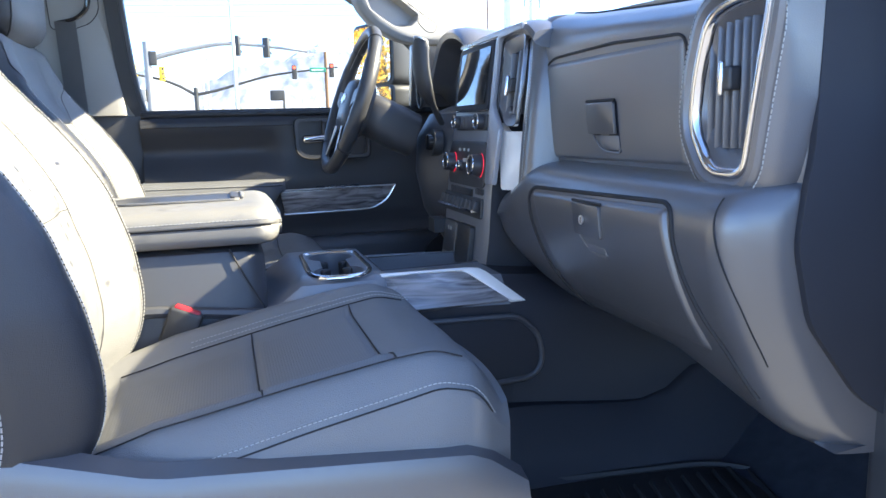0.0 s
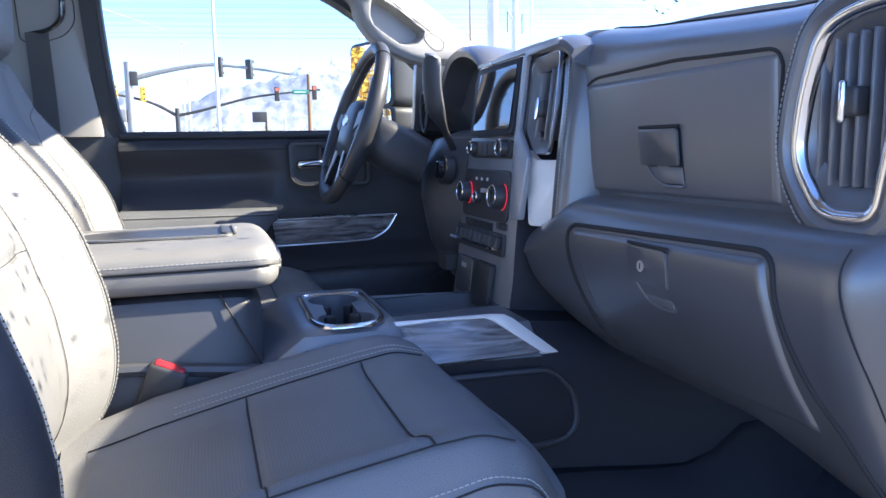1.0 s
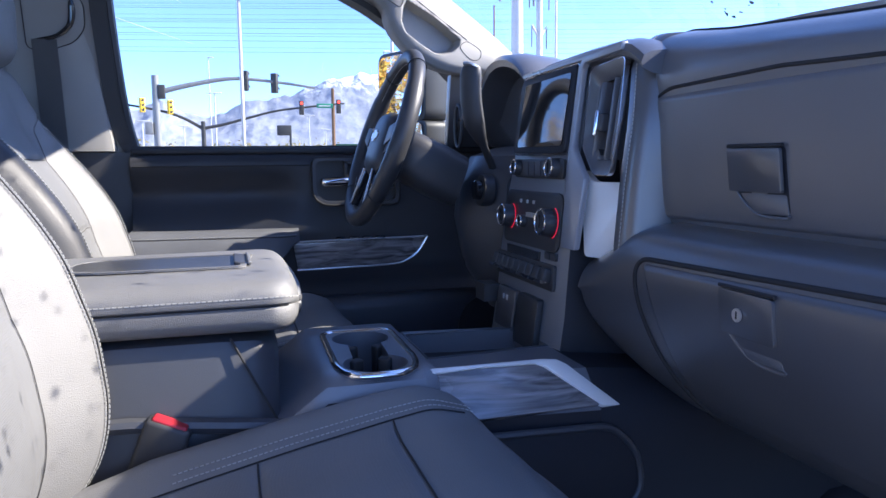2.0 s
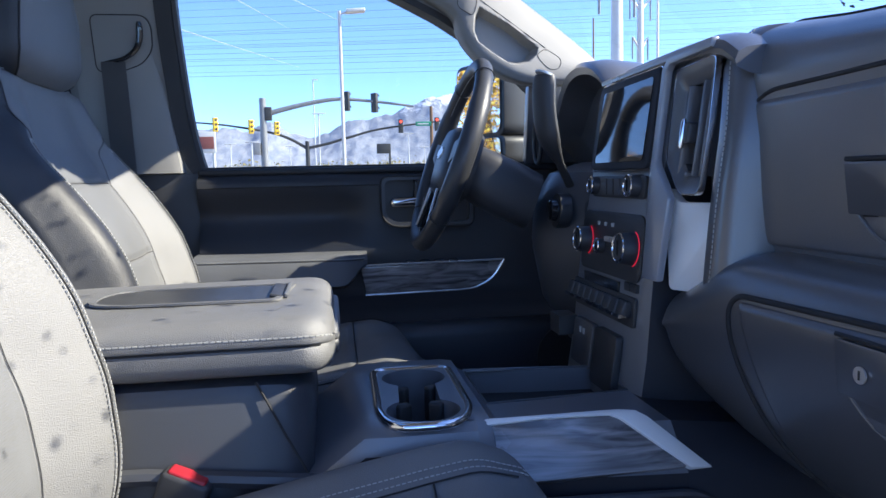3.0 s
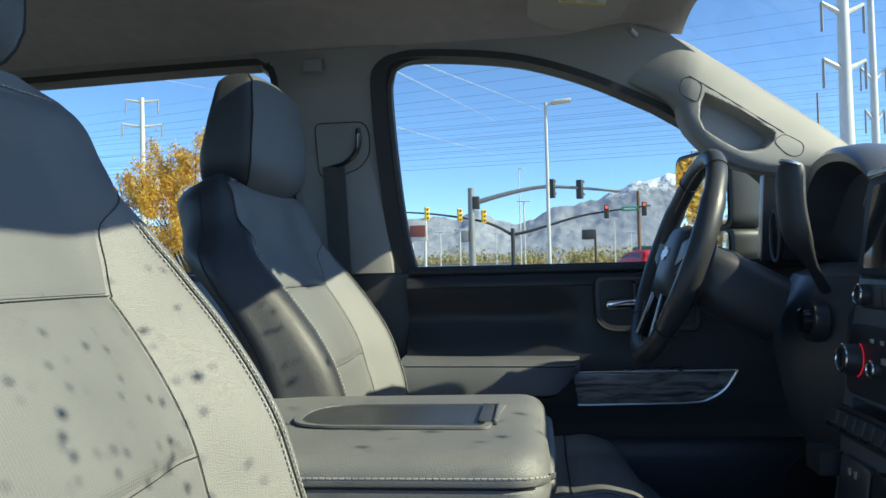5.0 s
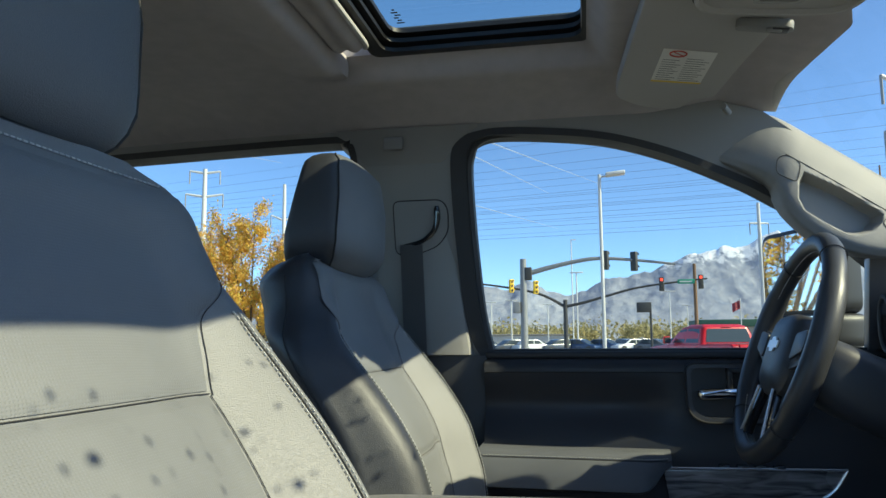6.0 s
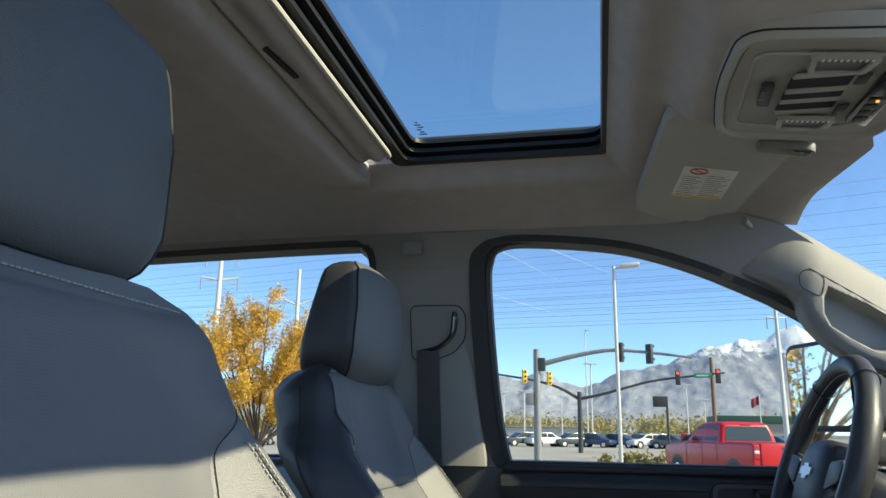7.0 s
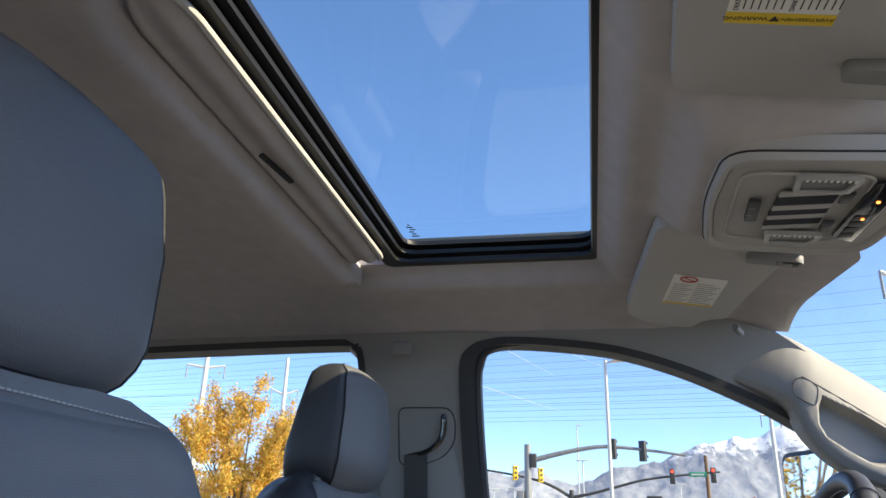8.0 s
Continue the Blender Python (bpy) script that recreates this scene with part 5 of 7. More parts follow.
# vents
def vent(pts, x, r, slats, parent_label, y_slats, lean=0.0, rim=0.10):
    """Air vent from a ring of (y, z) corners on the plane x, leaning forward by lean."""
    first = set(bpy.data.objects)
    v = part("air_vent", frame_plate(rounded([(x, a, b) for a, b in pts], r, 7), [p + (sum((Vector((x, a, b)) for a, b in pts), Vector()) / len(pts) - p) * rim for p in rounded([(x, a, b) for a, b in pts], r, 7)], (-0.008, 0, 0)), SILVER, dash, parent_label)
    c = sum((Vector((x, a, b)) for a, b in pts), Vector()) / len(pts)
    o = [p + (c - p) * rim for p in rounded([(x, a, b) for a, b in pts], r, 7)]
    i = [p + (c - p) * 0.30 for p in rounded([(x, a, b) for a, b in pts], r, 7)]
    j = [p + (c - p) * 0.24 for p in rounded([(x, a, b) for a, b in pts], r, 7)]
    part("vent_bezel", loft([[p + Vector((-0.0065, 0, 0)) for p in o], [p + Vector((-0.001, 0, 0)) for p in j], [p + Vector((0.004, 0, 0)) for p in i]], caps=False), DASH2, v)
    part("vent_throat", loft([[p + Vector((0.004, 0, 0)) for p in i], [p + Vector((0.06, 0, 0)) for p in i]], caps=False), TRIM_BLACK, v)
    part("vent_back", plate([p + Vector((0.058, 0, 0)) for p in i], (0.003, 0, 0)), TRIM_BLACK, v)
    lo, hi = min(p.z for p in i), max(p.z for p in i)
    for k in range(slats):
        y = y_slats[0] + (y_slats[1] - y_slats[0]) * k / (slats - 1)
        zz = [p.z for p in i if abs(p.y - y) < 0.02]
        a, b = (min(zz), max(zz)) if zz else (lo, hi)
        part("slat", turned(rbox((-0.010, -0.0022, -(b - a) / 2), (0.010, 0.0022, (b - a) / 2), 0.002, 2), pose(x + 0.006, y, (a + b) / 2, 0, 0, -16 if rim > 0.05 else -6)), DASH, v)
    part("vent_knob", rbox((x - 0.016, c.y - 0.010, c.z - 0.014), (x + 0.004, c.y + 0.010, c.z + 0.014), 0.004), TRIM_BLACK, v)
    part("knob_chrome", rbox((x - 0.019, c.y + 0.002, c.z - 0.020), (x - 0.012, c.y + 0.009, c.z + 0.020), 0.003), CHROME, v)
    for ob in set(bpy.data.objects) - first:
        for w in ob.data.vertices:
            w.co.x += lean * (w.co.z - c.z)
    return v


RV = [(-0.745, 1.702), (-0.822, 1.706), (-0.818, 1.672), (-0.799, 1.565), (-0.787, 1.493), (-0.716, 1.493), (-0.676, 1.553), (-0.682, 1.615), (-0.703, 1.685)]
o = rounded([(0.500, a, b) for a, b in RV], 0.026, 7)


def spread(loop, d, x):
    """A loop in the dash plane, widened by d and set at x."""
    out = []
    for k, p in enumerate(loop):
        t = (loop[(k + 2) % len(loop)] - loop[k - 2]).normalized()
        q = Vector((0, t.z, -t.y))
        w = Vector((x, p.y, p.z)) + q * d
        out.append(Vector((x, max(w.y, -0.838), w.z)))
    return out


sgn = 1 if spread(o, 0.01, 0.5)[0].z > o[0].z else -1
pod = [spread(o, sgn * d, x) for d, x in ((-0.004, 0.520), (-0.003, 0.497), (0.001, 0.4885), (0.007, 0.4845), (0.014, 0.4855), (0.0185, 0.4905), (0.0195, 0.4935), (0.0205, 0.4905), (0.026, 0.4965), (0.031, 0.509), (0.034, 0.530), (0.034, 0.56))]
part("vent_pod", loft(pod, caps=False), DASH, dash, "stitched pad round the vent")
part("pod_stitching", stitches([p + Vector((-0.0008, 0, 0)) for p in spread(o + o[:1], sgn * 0.0225, 0.4915)]), THREAD, dash)
part("vent_ring", loft([spread(o, sgn * d, x) for d, x in ((0.0005, 0.499), (0.0, 0.4905), (-0.0025, 0.4868), (-0.006, 0.4860), (-0.0115, 0.4885), (-0.0145, 0.4935), (-0.0145, 0.500))], caps=False), SILVER, dash, "rounded silver ring round the vent")
vent(RV, 0.500, 0.026, 6, "satin silver framed air vent", (-0.708, -0.782), rim=0.085)

# ---- centre stack ----
stack = thing("centre_stack", (0.48, 0.10, 1.5), "black centre stack with touchscreen and climate knobs", "centre stack")


def stack_x(z):
    return float(np.interp(z, (1.20, 1.32, 1.45, 1.60, 1.76), (0.425, 0.442, 0.452, 0.468, 0.492)))


def stack_pt(y, z, off=0.0):
    return Vector((stack_x(z) - off, y, z))


prof = [1.19, 1.25, 1.32, 1.40, 1.48, 1.56, 1.62, 1.68, 1.715, 1.738, 1.748]
rings = []
for z in prof:
    x, e = stack_x(z), max(0.0, (z - 1.715) / 0.04)
    right = -0.050
    x += 0.03 * e ** 2
    w_ = float(np.interp(z, (1.20, 1.45, 1.58, 1.76), (0.262, 0.252, 0.226, 0.206)))
    rings.append([Vector((x + 0.22, w_ + 0.014, z)), Vector((x + 0.03, w_ + 0.008, z)), Vector((x + 0.006, w_, z)), Vector((x, w_ - 0.012, z)), Vector((x, 0.10, z)), Vector((x, right + 0.02, z)), Vector((x + 0.006, right, z)), Vector((x + 0.03, right - 0.008, z)), Vector((x + 0.22, right - 0.012, z))])
bm = loft(rings)
# passenger flank and back of the stack darkened, shade put into the colour
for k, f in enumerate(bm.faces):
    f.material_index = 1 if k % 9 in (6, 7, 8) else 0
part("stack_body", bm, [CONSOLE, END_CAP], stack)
# body behind the vent and blade, below and above the opening
for zs, back in (((1.43, 1.46, 1.50, 1.535), 0.065), ((1.733, 1.740, 1.750), 0.016)):
    part("vent_bay", loft([[Vector((stack_x(z) + 0.16, -0.045, z)), Vector((stack_x(z) + back, -0.047, z)), Vector((stack_x(z) + back, -0.178, z)), Vector((stack_x(z) + 0.16, -0.18, z))] for z in zs]), DASH2, stack)
# stitched pad right of the stack, sweeping over the top
rings = []
for z in (1.44, 1.47, 1.50, 1.54, 1.58, 1.625, 1.66, 1.69, 1.71, 1.73, 1.745, 1.755, 1.760):
    x, e = stack_x(z) + 0.010, max(0.0, (z - 1.710) / 0.05)
    x += 0.035 * e ** 2
    y = eased(z, (1.37, 1.54, 1.63, 1.70, 1.80), (-0.176, -0.170, -0.172, -0.160, -0.140), 0.02)
    rings.append([Vector((x + 0.12, y + 0.002, z)), Vector((x + 0.008, y, z)), Vector((x + 0.002, y - 0.003, z)), Vector((x, y - 0.010, z)), Vector((x + 0.001, y - 0.025, z)), Vector((x + 0.004, y - 0.034, z)), Vector((x + 0.018, y - 0.046, z)), Vector((x + 0.06, y - 0.058, z)), Vector((x + 0.16, y - 0.066, z))])
part("side_pad", loft(rings), DASH2, stack, "stitched pad beside the vent")
part("side_stitching", stitches([Vector((stack_x(z) + 0.0095 + 0.035 * max(0.0, (z - 1.710) / 0.05) ** 2, eased(z, (1.37, 1.54, 1.63, 1.70, 1.80), (-0.176, -0.170, -0.172, -0.160, -0.140), 0.02) - 0.022, z)) for z in [1.45 + 0.305 * k / 60 for k in range(61)]]), THREAD, stack)
# smooth hood over the screen and the vent
rings = []
for k in range(25):
    y = 0.214 - 0.434 * k / 24
    z = eased(y, (-0.22, -0.19, -0.15, -0.05, 0.10, 0.185, 0.205, 0.216), (1.728, 1.746, 1.756, 1.757, 1.754, 1.743, 1.728, 1.708), 0.006)
    x0 = stack_x(z - 0.02)
    rings.append([Vector((x0 + 0.010, y, z - 0.030)), Vector((x0 - 0.004, y, z - 0.024)), Vector((x0 - 0.007, y, z - 0.016)), Vector((x0 - 0.003, y, z - 0.006)), Vector((x0 + 0.008, y, z - 0.001)), Vector((x0 + 0.03, y, z + 0.002)), Vector((x0 + 0.10, y, z - 0.002)), Vector((x0 + 0.20, y, z - 0.03)), Vector((x0 + 0.20, y, z - 0.06))])
part("stack_hood", loft(rings), DASH2, stack, "smooth hood over screen and vent")
# screen
sc = part("screen_bezel", plate(rounded([stack_pt(0.195, 1.730, 0.0), stack_pt(-0.030, 1.734, 0.0), stack_pt(-0.030, 1.592, 0.0), stack_pt(0.195, 1.592, 0.0)], 0.014), (-0.012, 0, 0), 0.005), END_CAP, stack, "black touchscreen surround")
part("screen_glass", plate(rounded([stack_pt(0.172, 1.718, 0.013), stack_pt(-0.016, 1.722, 0.013), stack_pt(-0.016, 1.604, 0.013), stack_pt(0.172, 1.604, 0.013)], 0.006), (-0.001, 0, 0)), mat("screen_glass", (0.012, 0.013, 0.015), 0.05, mottle=0.02, coat=0.6), sc, "dark switched-off touchscreen")
part("screen_edge", tube(rounded([stack_pt(0.197, 1.732, 0.008), stack_pt(-0.032, 1.736, 0.006), stack_pt(-0.032, 1.590, 0.006), stack_pt(0.197, 1.590, 0.008)], 0.015), 0.0016, 6, closed=True), CHROME, sc, "thin silver edge")


def knob(y, z, r, depth, ring=False):
    a = stack_pt(y, z)
    d = Vector((-1, 0, 0.10)).normalized()
    depth = depth * 0.8
    k = part("knob", tube([a, a + d * depth * 0.2, a + d * depth * 0.9, a + d * depth], [r * 1.05, r, r * 0.93, r * 0.86], 28), TRIM_BLACK, stack)
    part("knob_ring", tube([a + d * depth * 0.98 + r * 0.84 * (math.cos(t) * Vector((0, 1, 0)) + math.sin(t) * Vector((0.1, 0, 1))) for t in [2 * math.pi * j / 32 for j in range(32)]], 0.0022, 6, closed=True), CHROME, k)
    if ring:
        part("light_ring", tube([a + d * 0.004 + r * 1.10 * (math.cos(t) * Vector((0, 1, 0)) + math.sin(t) * Vector((0.1, 0, 1))) for t in [-1.2 + 2.4 * j / 24 + math.pi for j in range(25)]], 0.0008, 6), RED_GLOW, k, "red lit ring")
    part("pointer", plate([a + d * (depth + 0.0004) + Vector((0, p, q)) for p, q in ((0.0025, -r * 0.5), (-0.0025, -r * 0.5), (-0.0025, r * 0.5), (0.0025, r * 0.5))], d * 0.0008), GLOSS_BLACK, k, smooth=False)
    return k


part("audio_panel", plate(rounded([stack_pt(0.190, 1.582, 0), stack_pt(-0.020, 1.582, 0), stack_pt(-0.020, 1.548, 0), stack_pt(0.190, 1.548, 0)], 0.010), (-0.006, 0, 0), 0.002), TRIM_BLACK, stack)
knob(0.172, 1.566, 0.0155, 0.024)
knob(0.010, 1.566, 0.0175, 0.026)
for k in range(4):
    part("audio_key", rbox(stack_pt(0.140 - 0.027 * k, 1.553, 0.010), stack_pt(0.117 - 0.027 * k, 1.578, 0.004), 0.002), DASH2, stack)
part("climate_panel", plate(rounded([stack_pt(0.225, 1.525, 0), stack_pt(-0.025, 1.525, 0), stack_pt(-0.025, 1.425, 0), stack_pt(0.225, 1.425, 0)], 0.02), (-0.004, 0, 0), 0.002), TRIM_BLACK, stack)
knob(0.196, 1.474, 0.0225, 0.030, True)
knob(0.010, 1.474, 0.0245, 0.032, True)
knob(0.128, 1.468, 0.0125, 0.018)
for y in (0.10, 0.07):
    part("climate_key", rbox(stack_pt(y + 0.012, 1.478, 0.008), stack_pt(y - 0.012, 1.486, 0.003), 0.002), SATIN, stack)
for y in (0.15, 0.12, 0.09):
    part("climate_icon", rbox(stack_pt(y + 0.004, 1.502, 0.0055), stack_pt(y - 0.004, 1.508, 0.0035)), THREAD, stack)
for y in (0.012, -0.010):
    part("mode_key", rbox(stack_pt(y + 0.010, 1.412, 0.005), stack_pt(y - 0.010, 1.424, 0.0), 0.002), TRIM_BLACK, stack)
part("slot", rbox(stack_pt(0.20, 1.40, 0.003), stack_pt(0.05, 1.42, -0.02), 0.002), GLOSS_BLACK, stack)
# row of toggle switches with bright tips
part("switch_bed", plate(rounded([stack_pt(0.245, 1.404, 0), stack_pt(-0.02, 1.404, 0), stack_pt(-0.02, 1.360, 0), stack_pt(0.245, 1.360, 0)], 0.006), (-0.005, 0, 0), 0.002), TRIM_BLACK, stack)
for k in range(9):
    y = 0.228 - 0.028 * k
    sw = part("toggle", turned(rbox((-0.010, -0.012, -0.012), (0.006, 0.012, 0.012), 0.003), Matrix.Translation(stack_pt(y, 1.386, 0.008)) @ pose(0, 0, 0, 0, 18, 0)), TRIM_BLACK, stack)
    part("toggle_tip", rbox(stack_pt(y + 0.0115, 1.3745, 0.0235), stack_pt(y - 0.0115, 1.380, 0.012), 0.0018), CHROME, sw)
# sockets below
part("port_door", plate(rounded([stack_pt(0.215, 1.338, 0), stack_pt(0.125, 1.338, 0), stack_pt(0.125, 1.262, 0), stack_pt(0.215, 1.262, 0)], 0.008), (-0.010, 0, 0), 0.003), DASH2, stack)
for k in range(2):
    part("port_mark", rbox(stack_pt(0.185 - 0.018 * k, 1.315, 0.0115), stack_pt(0.178 - 0.018 * k, 1.325, 0.0095)), THREAD, stack)
part("socket_door", plate(rounded([stack_pt(0.11, 1.340, 0), stack_pt(0.02, 1.340, 0), stack_pt(0.02, 1.250, 0), stack_pt(0.11, 1.250, 0)], 0.008), (-0.012, 0, 0), 0.003), TRIM_BLACK, stack)
part("side_switch", rbox(stack_pt(0.285, 1.30, 0.03), stack_pt(0.232, 1.335, 0.0), 0.004), TRIM_BLACK, stack)
# satin frame round the screen and the vent, broadening down to the blade
o = [(0.200, 1.742), (-0.020, 1.7475), (-0.165, 1.750), (-0.165, 1.737), (-0.056, 1.732), (-0.049, 1.724), (-0.049, 1.603), (-0.056, 1.594), (-0.104, 1.552), (-0.099, 1.44), (-0.052, 1.44), (-0.046, 1.50), (-0.036, 1.565), (-0.034, 1.728), (-0.042, 1.7365), (0.200, 1.733)]
part("stack_trim", plate([Vector((0.452 + 0.129 * (b - 1.45) - 0.013, a, b)) for a, b in o], (0.012, 0, 0), 0.003), STACK_TRIM, stack, "satin blue-grey frame round screen and vent")
# left vent of the stack with silver blade under it
v2 = [(-0.051, 1.726), (-0.158, 1.732), (-0.164, 1.64), (-0.160, 1.556), (-0.108, 1.556), (-0.056, 1.604)]
vent(v2, 0.484, 0.014, 4, "silver framed centre air vent", (-0.090, -0.148), 0.14, 0.022)
o = rounded([(stack_x(1.60) + 0.006, -0.056, 1.565), (stack_x(1.545) + 0.008, -0.100, 1.546), (stack_x(1.545) + 0.040, -0.168, 1.546), (stack_x(1.43) + 0.044, -0.170, 1.43), (stack_x(1.43) + 0.006, -0.100, 1.43), (stack_x(1.50) + 0.006, -0.080, 1.50)], 0.008)
part("silver_blade", plate(o, (0.012, 0, 0), 0.0015), BLADE, stack, "satin silver blade")

# ---- driver side of the dash ----
cl = thing("instrument_panel", (0.55, 0.45, 1.5), "black driver side dash with instrument hood", "instrument panel")
rings = []
for k in range(41):
    y = 0.29 + 0.51 * k / 40
    h = float(np.interp(y, [0.29 + 0.51 * q / 16 for q in range(17)], [0.0, 0.36, 0.62, 0.80, 0.91, 0.97, 1.0, 0.98, 0.90, 0.68, 0.30, -0.12, -0.30, -0.36, -0.38, -0.40, -0.40]))
    z = 1.735 + 0.085 * h
    rings.append([Vector(p) for p in ((1.08, y, 1.66), (0.80, y, z - 0.04), (0.64, y, z - 0.004), (0.575, y, z + 0.002), (0.54, y, z - 0.003), (0.528, y, z - 0.014), (0.534, y, z - 0.028), (0.60, y, z - 0.045), (0.66, y, 1.60))])
part("hood", loft(rings, caps=False, closed=False), DASH, cl)
rings = []
for y in [0.30 + 0.02 * k for k in range(25)]:
    e = 0.06 * ((y - 0.50) / 0.25) ** 2 - 0.045 * math.exp(-((y - 0.40) / 0.10) ** 2)
    rings.append([Vector(p) for p in ((0.66, y, 1.61), (0.56 + e, y, 1.61), (0.50 + e, y, 1.59), (0.462 + e, y, 1.53), (0.455 + e, y, 1.44), (0.475 + e, y, 1.34), (0.53 + e, y, 1.25), (0.65, y, 1.20), (1.08, y, 1.15))])
part("knee_panel", loft(rings, caps=False, closed=False), DOOR, cl)
part("dial_panel", plate([(0.655, 0.30, 1.60), (0.655, 0.66, 1.60), (0.665, 0.66, 1.77), (0.665, 0.30, 1.77)], (0.01, 0, 0)), GLOSS_BLACK, cl, smooth=False)
for y, z, r in ((0.36, 1.665, 0.045), (0.55, 1.665, 0.045), (0.36, 1.735, 0.025), (0.55, 1.735, 0.025)):
    part("dial_ring", tube([(0.650, y + r * math.cos(t), z + r * math.sin(t)) for t in [2 * math.pi * j / 32 for j in range(32)]], 0.002, 6, closed=True), SATIN, cl)
part("needle", rbox((0.645, 0.335, 1.648), (0.648, 0.372, 1.652)), RED_GLOW, cl, "red dial needle")
ls = part("light_switch", tube([(0.462, 0.345, 1.516), (0.440, 0.345, 1.518)], [0.034, 0.033], 24), TRIM_BLACK, cl, "round black switch in the knee panel")
part("switch_knob", tube([(0.440, 0.345, 1.518), (0.428, 0.345, 1.519), (0.426, 0.345, 1.519)], [0.021, 0.020, 0.016], 20), GLOSS_BLACK, ls)
part("side_vent_rim", tube([(0.52 + 0.0 * t, 0.745 + 0.03 * math.cos(t), 1.67 + 0.055 * math.sin(t)) for t in [2 * math.pi * j / 28 for j in range(28)]], 0.005, 8, closed=True), TRIM_BLACK, cl)

# ---- steering wheel and column ----
WC, WR = Vector((0.245, 0.405, 1.628)), 0.178
wn_ = Vector((-0.93, 0.0, 0.34)).normalized()      # towards the driver
wu = Vector((0.34, 0.0, 0.93)).normalized()
wl = Vector((0, 1, 0))
wheel = thing("steering_wheel", tuple(WC), "black leather steering wheel with grey spokes", "steering wheel")
wp = lambda a, r=1.0, off=0.0: WC + WR * r * (math.cos(a) * wl + math.sin(a) * wu) + wn_ * off
ring = [wp(2 * math.pi * k / 72) for k in range(72)]
thick = [0.0168 + 0.002 * (abs(math.cos(2 * math.pi * k / 72)) > 0.85) for k in range(72)]
part("rim", tube(ring, thick, 14, closed=True), LEATHER_DARK, wheel)
bm = bmesh.new()
for a in (0.95, 2.19, -0.75, -2.39):
    tube([wp(a) + 0.0185 * (math.cos(t) * wn_ + math.sin(t) * (math.cos(a) * wl + math.sin(a) * wu)) for t in [2 * math.pi * j / 20 for j in range(20)]], 0.0011, 5, bm=bm, closed=True)
tagged(part("rim_seams", bm, SEAM, wheel), kind="stuff")
part("rim_stitching", stitches([wp(2 * math.pi * k / 160, 0.910, 0.004) for k in range(161)]), THREAD, wheel)
# hub
rings = []
for k, (s, d) in enumerate(((1.0, -0.035), (1.05, -0.01), (1.0, 0.012), (0.85, 0.022), (0.5, 0.027))):
    rings.append([WC + s * (0.080 * math.copysign(abs(math.cos(t)) ** 0.6, math.cos(t)) * wl + (0.068 * math.copysign(abs(math.sin(t)) ** 0.7, math.sin(t)) - 0.012) * wu) + wn_ * (d - 0.010) for t in [2 * math.pi * j / 40 for j in range(40)]])
part("hub", loft(rings), TRIM_BLACK, wheel)
# plain badge in a cross-like bar
b0 = WC + wn_ * 0.0178
part("badge", plate([b0 + p * wl + q * wu for p, q in ((-0.028, -0.006), (-0.012, -0.006), (-0.010, -0.012), (0.012, -0.012), (0.014, -0.006), (0.028, -0.006), (0.026, 0.006), (0.012, 0.006), (0.010, 0.012), (-0.012, 0.012), (-0.014, 0.006), (-0.030, 0.006))], wn_ * 0.002), SATIN, wheel, "plain silver badge", smooth=False)
for sg in (-1, 1):
    o = [WC + sg * p * wl + q * wu + wn_ * d for p, q, d in ((0.060, 0.020, 0.006), (0.165, 0.032, 0.0), (0.168, -0.012, 0.0), (0.060, -0.040, 0.006))]
    part("spoke", plate(rounded(o, 0.008), -wn_ * 0.016, 0.003), TRIM_BLACK, wheel)
    o = [WC + sg * p * wl + q * wu + wn_ * 0.0075 for p, q in ((0.085, 0.020), (0.140, 0.026), (0.142, -0.006), (0.085, -0.022))]
    part("switch_pad", plate(rounded(o, 0.008), wn_ * 0.004, 0.002), TRIM_BLACK, wheel)
    o = [WC + sg * p * wl + q * wu + wn_ * 0.008 for p, q in ((0.030, -0.075), (0.046, -0.070), (0.075, -0.160), (0.060, -0.163))]
    part("lower_spoke", plate(rounded(o, 0.004), -wn_ * 0.014, 0.003), GLOSS_BLACK, wheel, "gloss black lower spoke")
    part("spoke_edge", tube([o[1] + wn_ * 0.001, o[2] + wn_ * 0.001], 0.0022, 6), SATIN, wheel, "thin silver spoke edge")
col = thing("steering_column", (0.38, 0.41, 1.56), "black steering column shroud with shift lever", "steering column")
rings = []
for k, (s, rx, rz) in enumerate(((0.030, 0.046, 0.046), (0.045, 0.056, 0.052), (0.075, 0.060, 0.056), (0.12, 0.060, 0.058), (0.17, 0.056, 0.056))):
    c = WC - wn_ * s + Vector((0, 0, -0.010 - 0.006 * k))
    rings.append([c + rx * math.copysign(abs(math.cos(t)) ** 0.6, math.cos(t)) * wl + rz * math.copysign(abs(math.sin(t)) ** 0.6, math.sin(t)) * wu for t in [2 * math.pi * j / 28 for j in range(28)]])
part("shroud", loft(rings), TRIM_BLACK, col)
lev = spline([(0.470, 0.350, 1.565), (0.445, 0.322, 1.600), (0.418, 0.305, 1.645), (0.408, 0.303, 1.690), (0.406, 0.303, 1.730), (0.408, 0.303, 1.768)], 18)
part("shift_lever", tube(lev, [0.009] * 5 + [0.013, 0.018, 0.022, 0.0235, 0.024, 0.024, 0.024, 0.024, 0.024, 0.024, 0.024, 0.023, 0.020], 14, flat=0.6), TRIM_BLACK, col, "black paddle shift lever")
part("lever_cap", tube([Vector((0.4082, 0.303, 1.7675)), Vector((0.4095, 0.303, 1.771))], 0.019, 14), SATIN, col)
part("turn_stalk", tube([(0.33, 0.46, 1.62), (0.33, 0.58, 1.64), (0.33, 0.62, 1.645)], [0.008, 0.010, 0.012], 10), TRIM_BLACK, col)

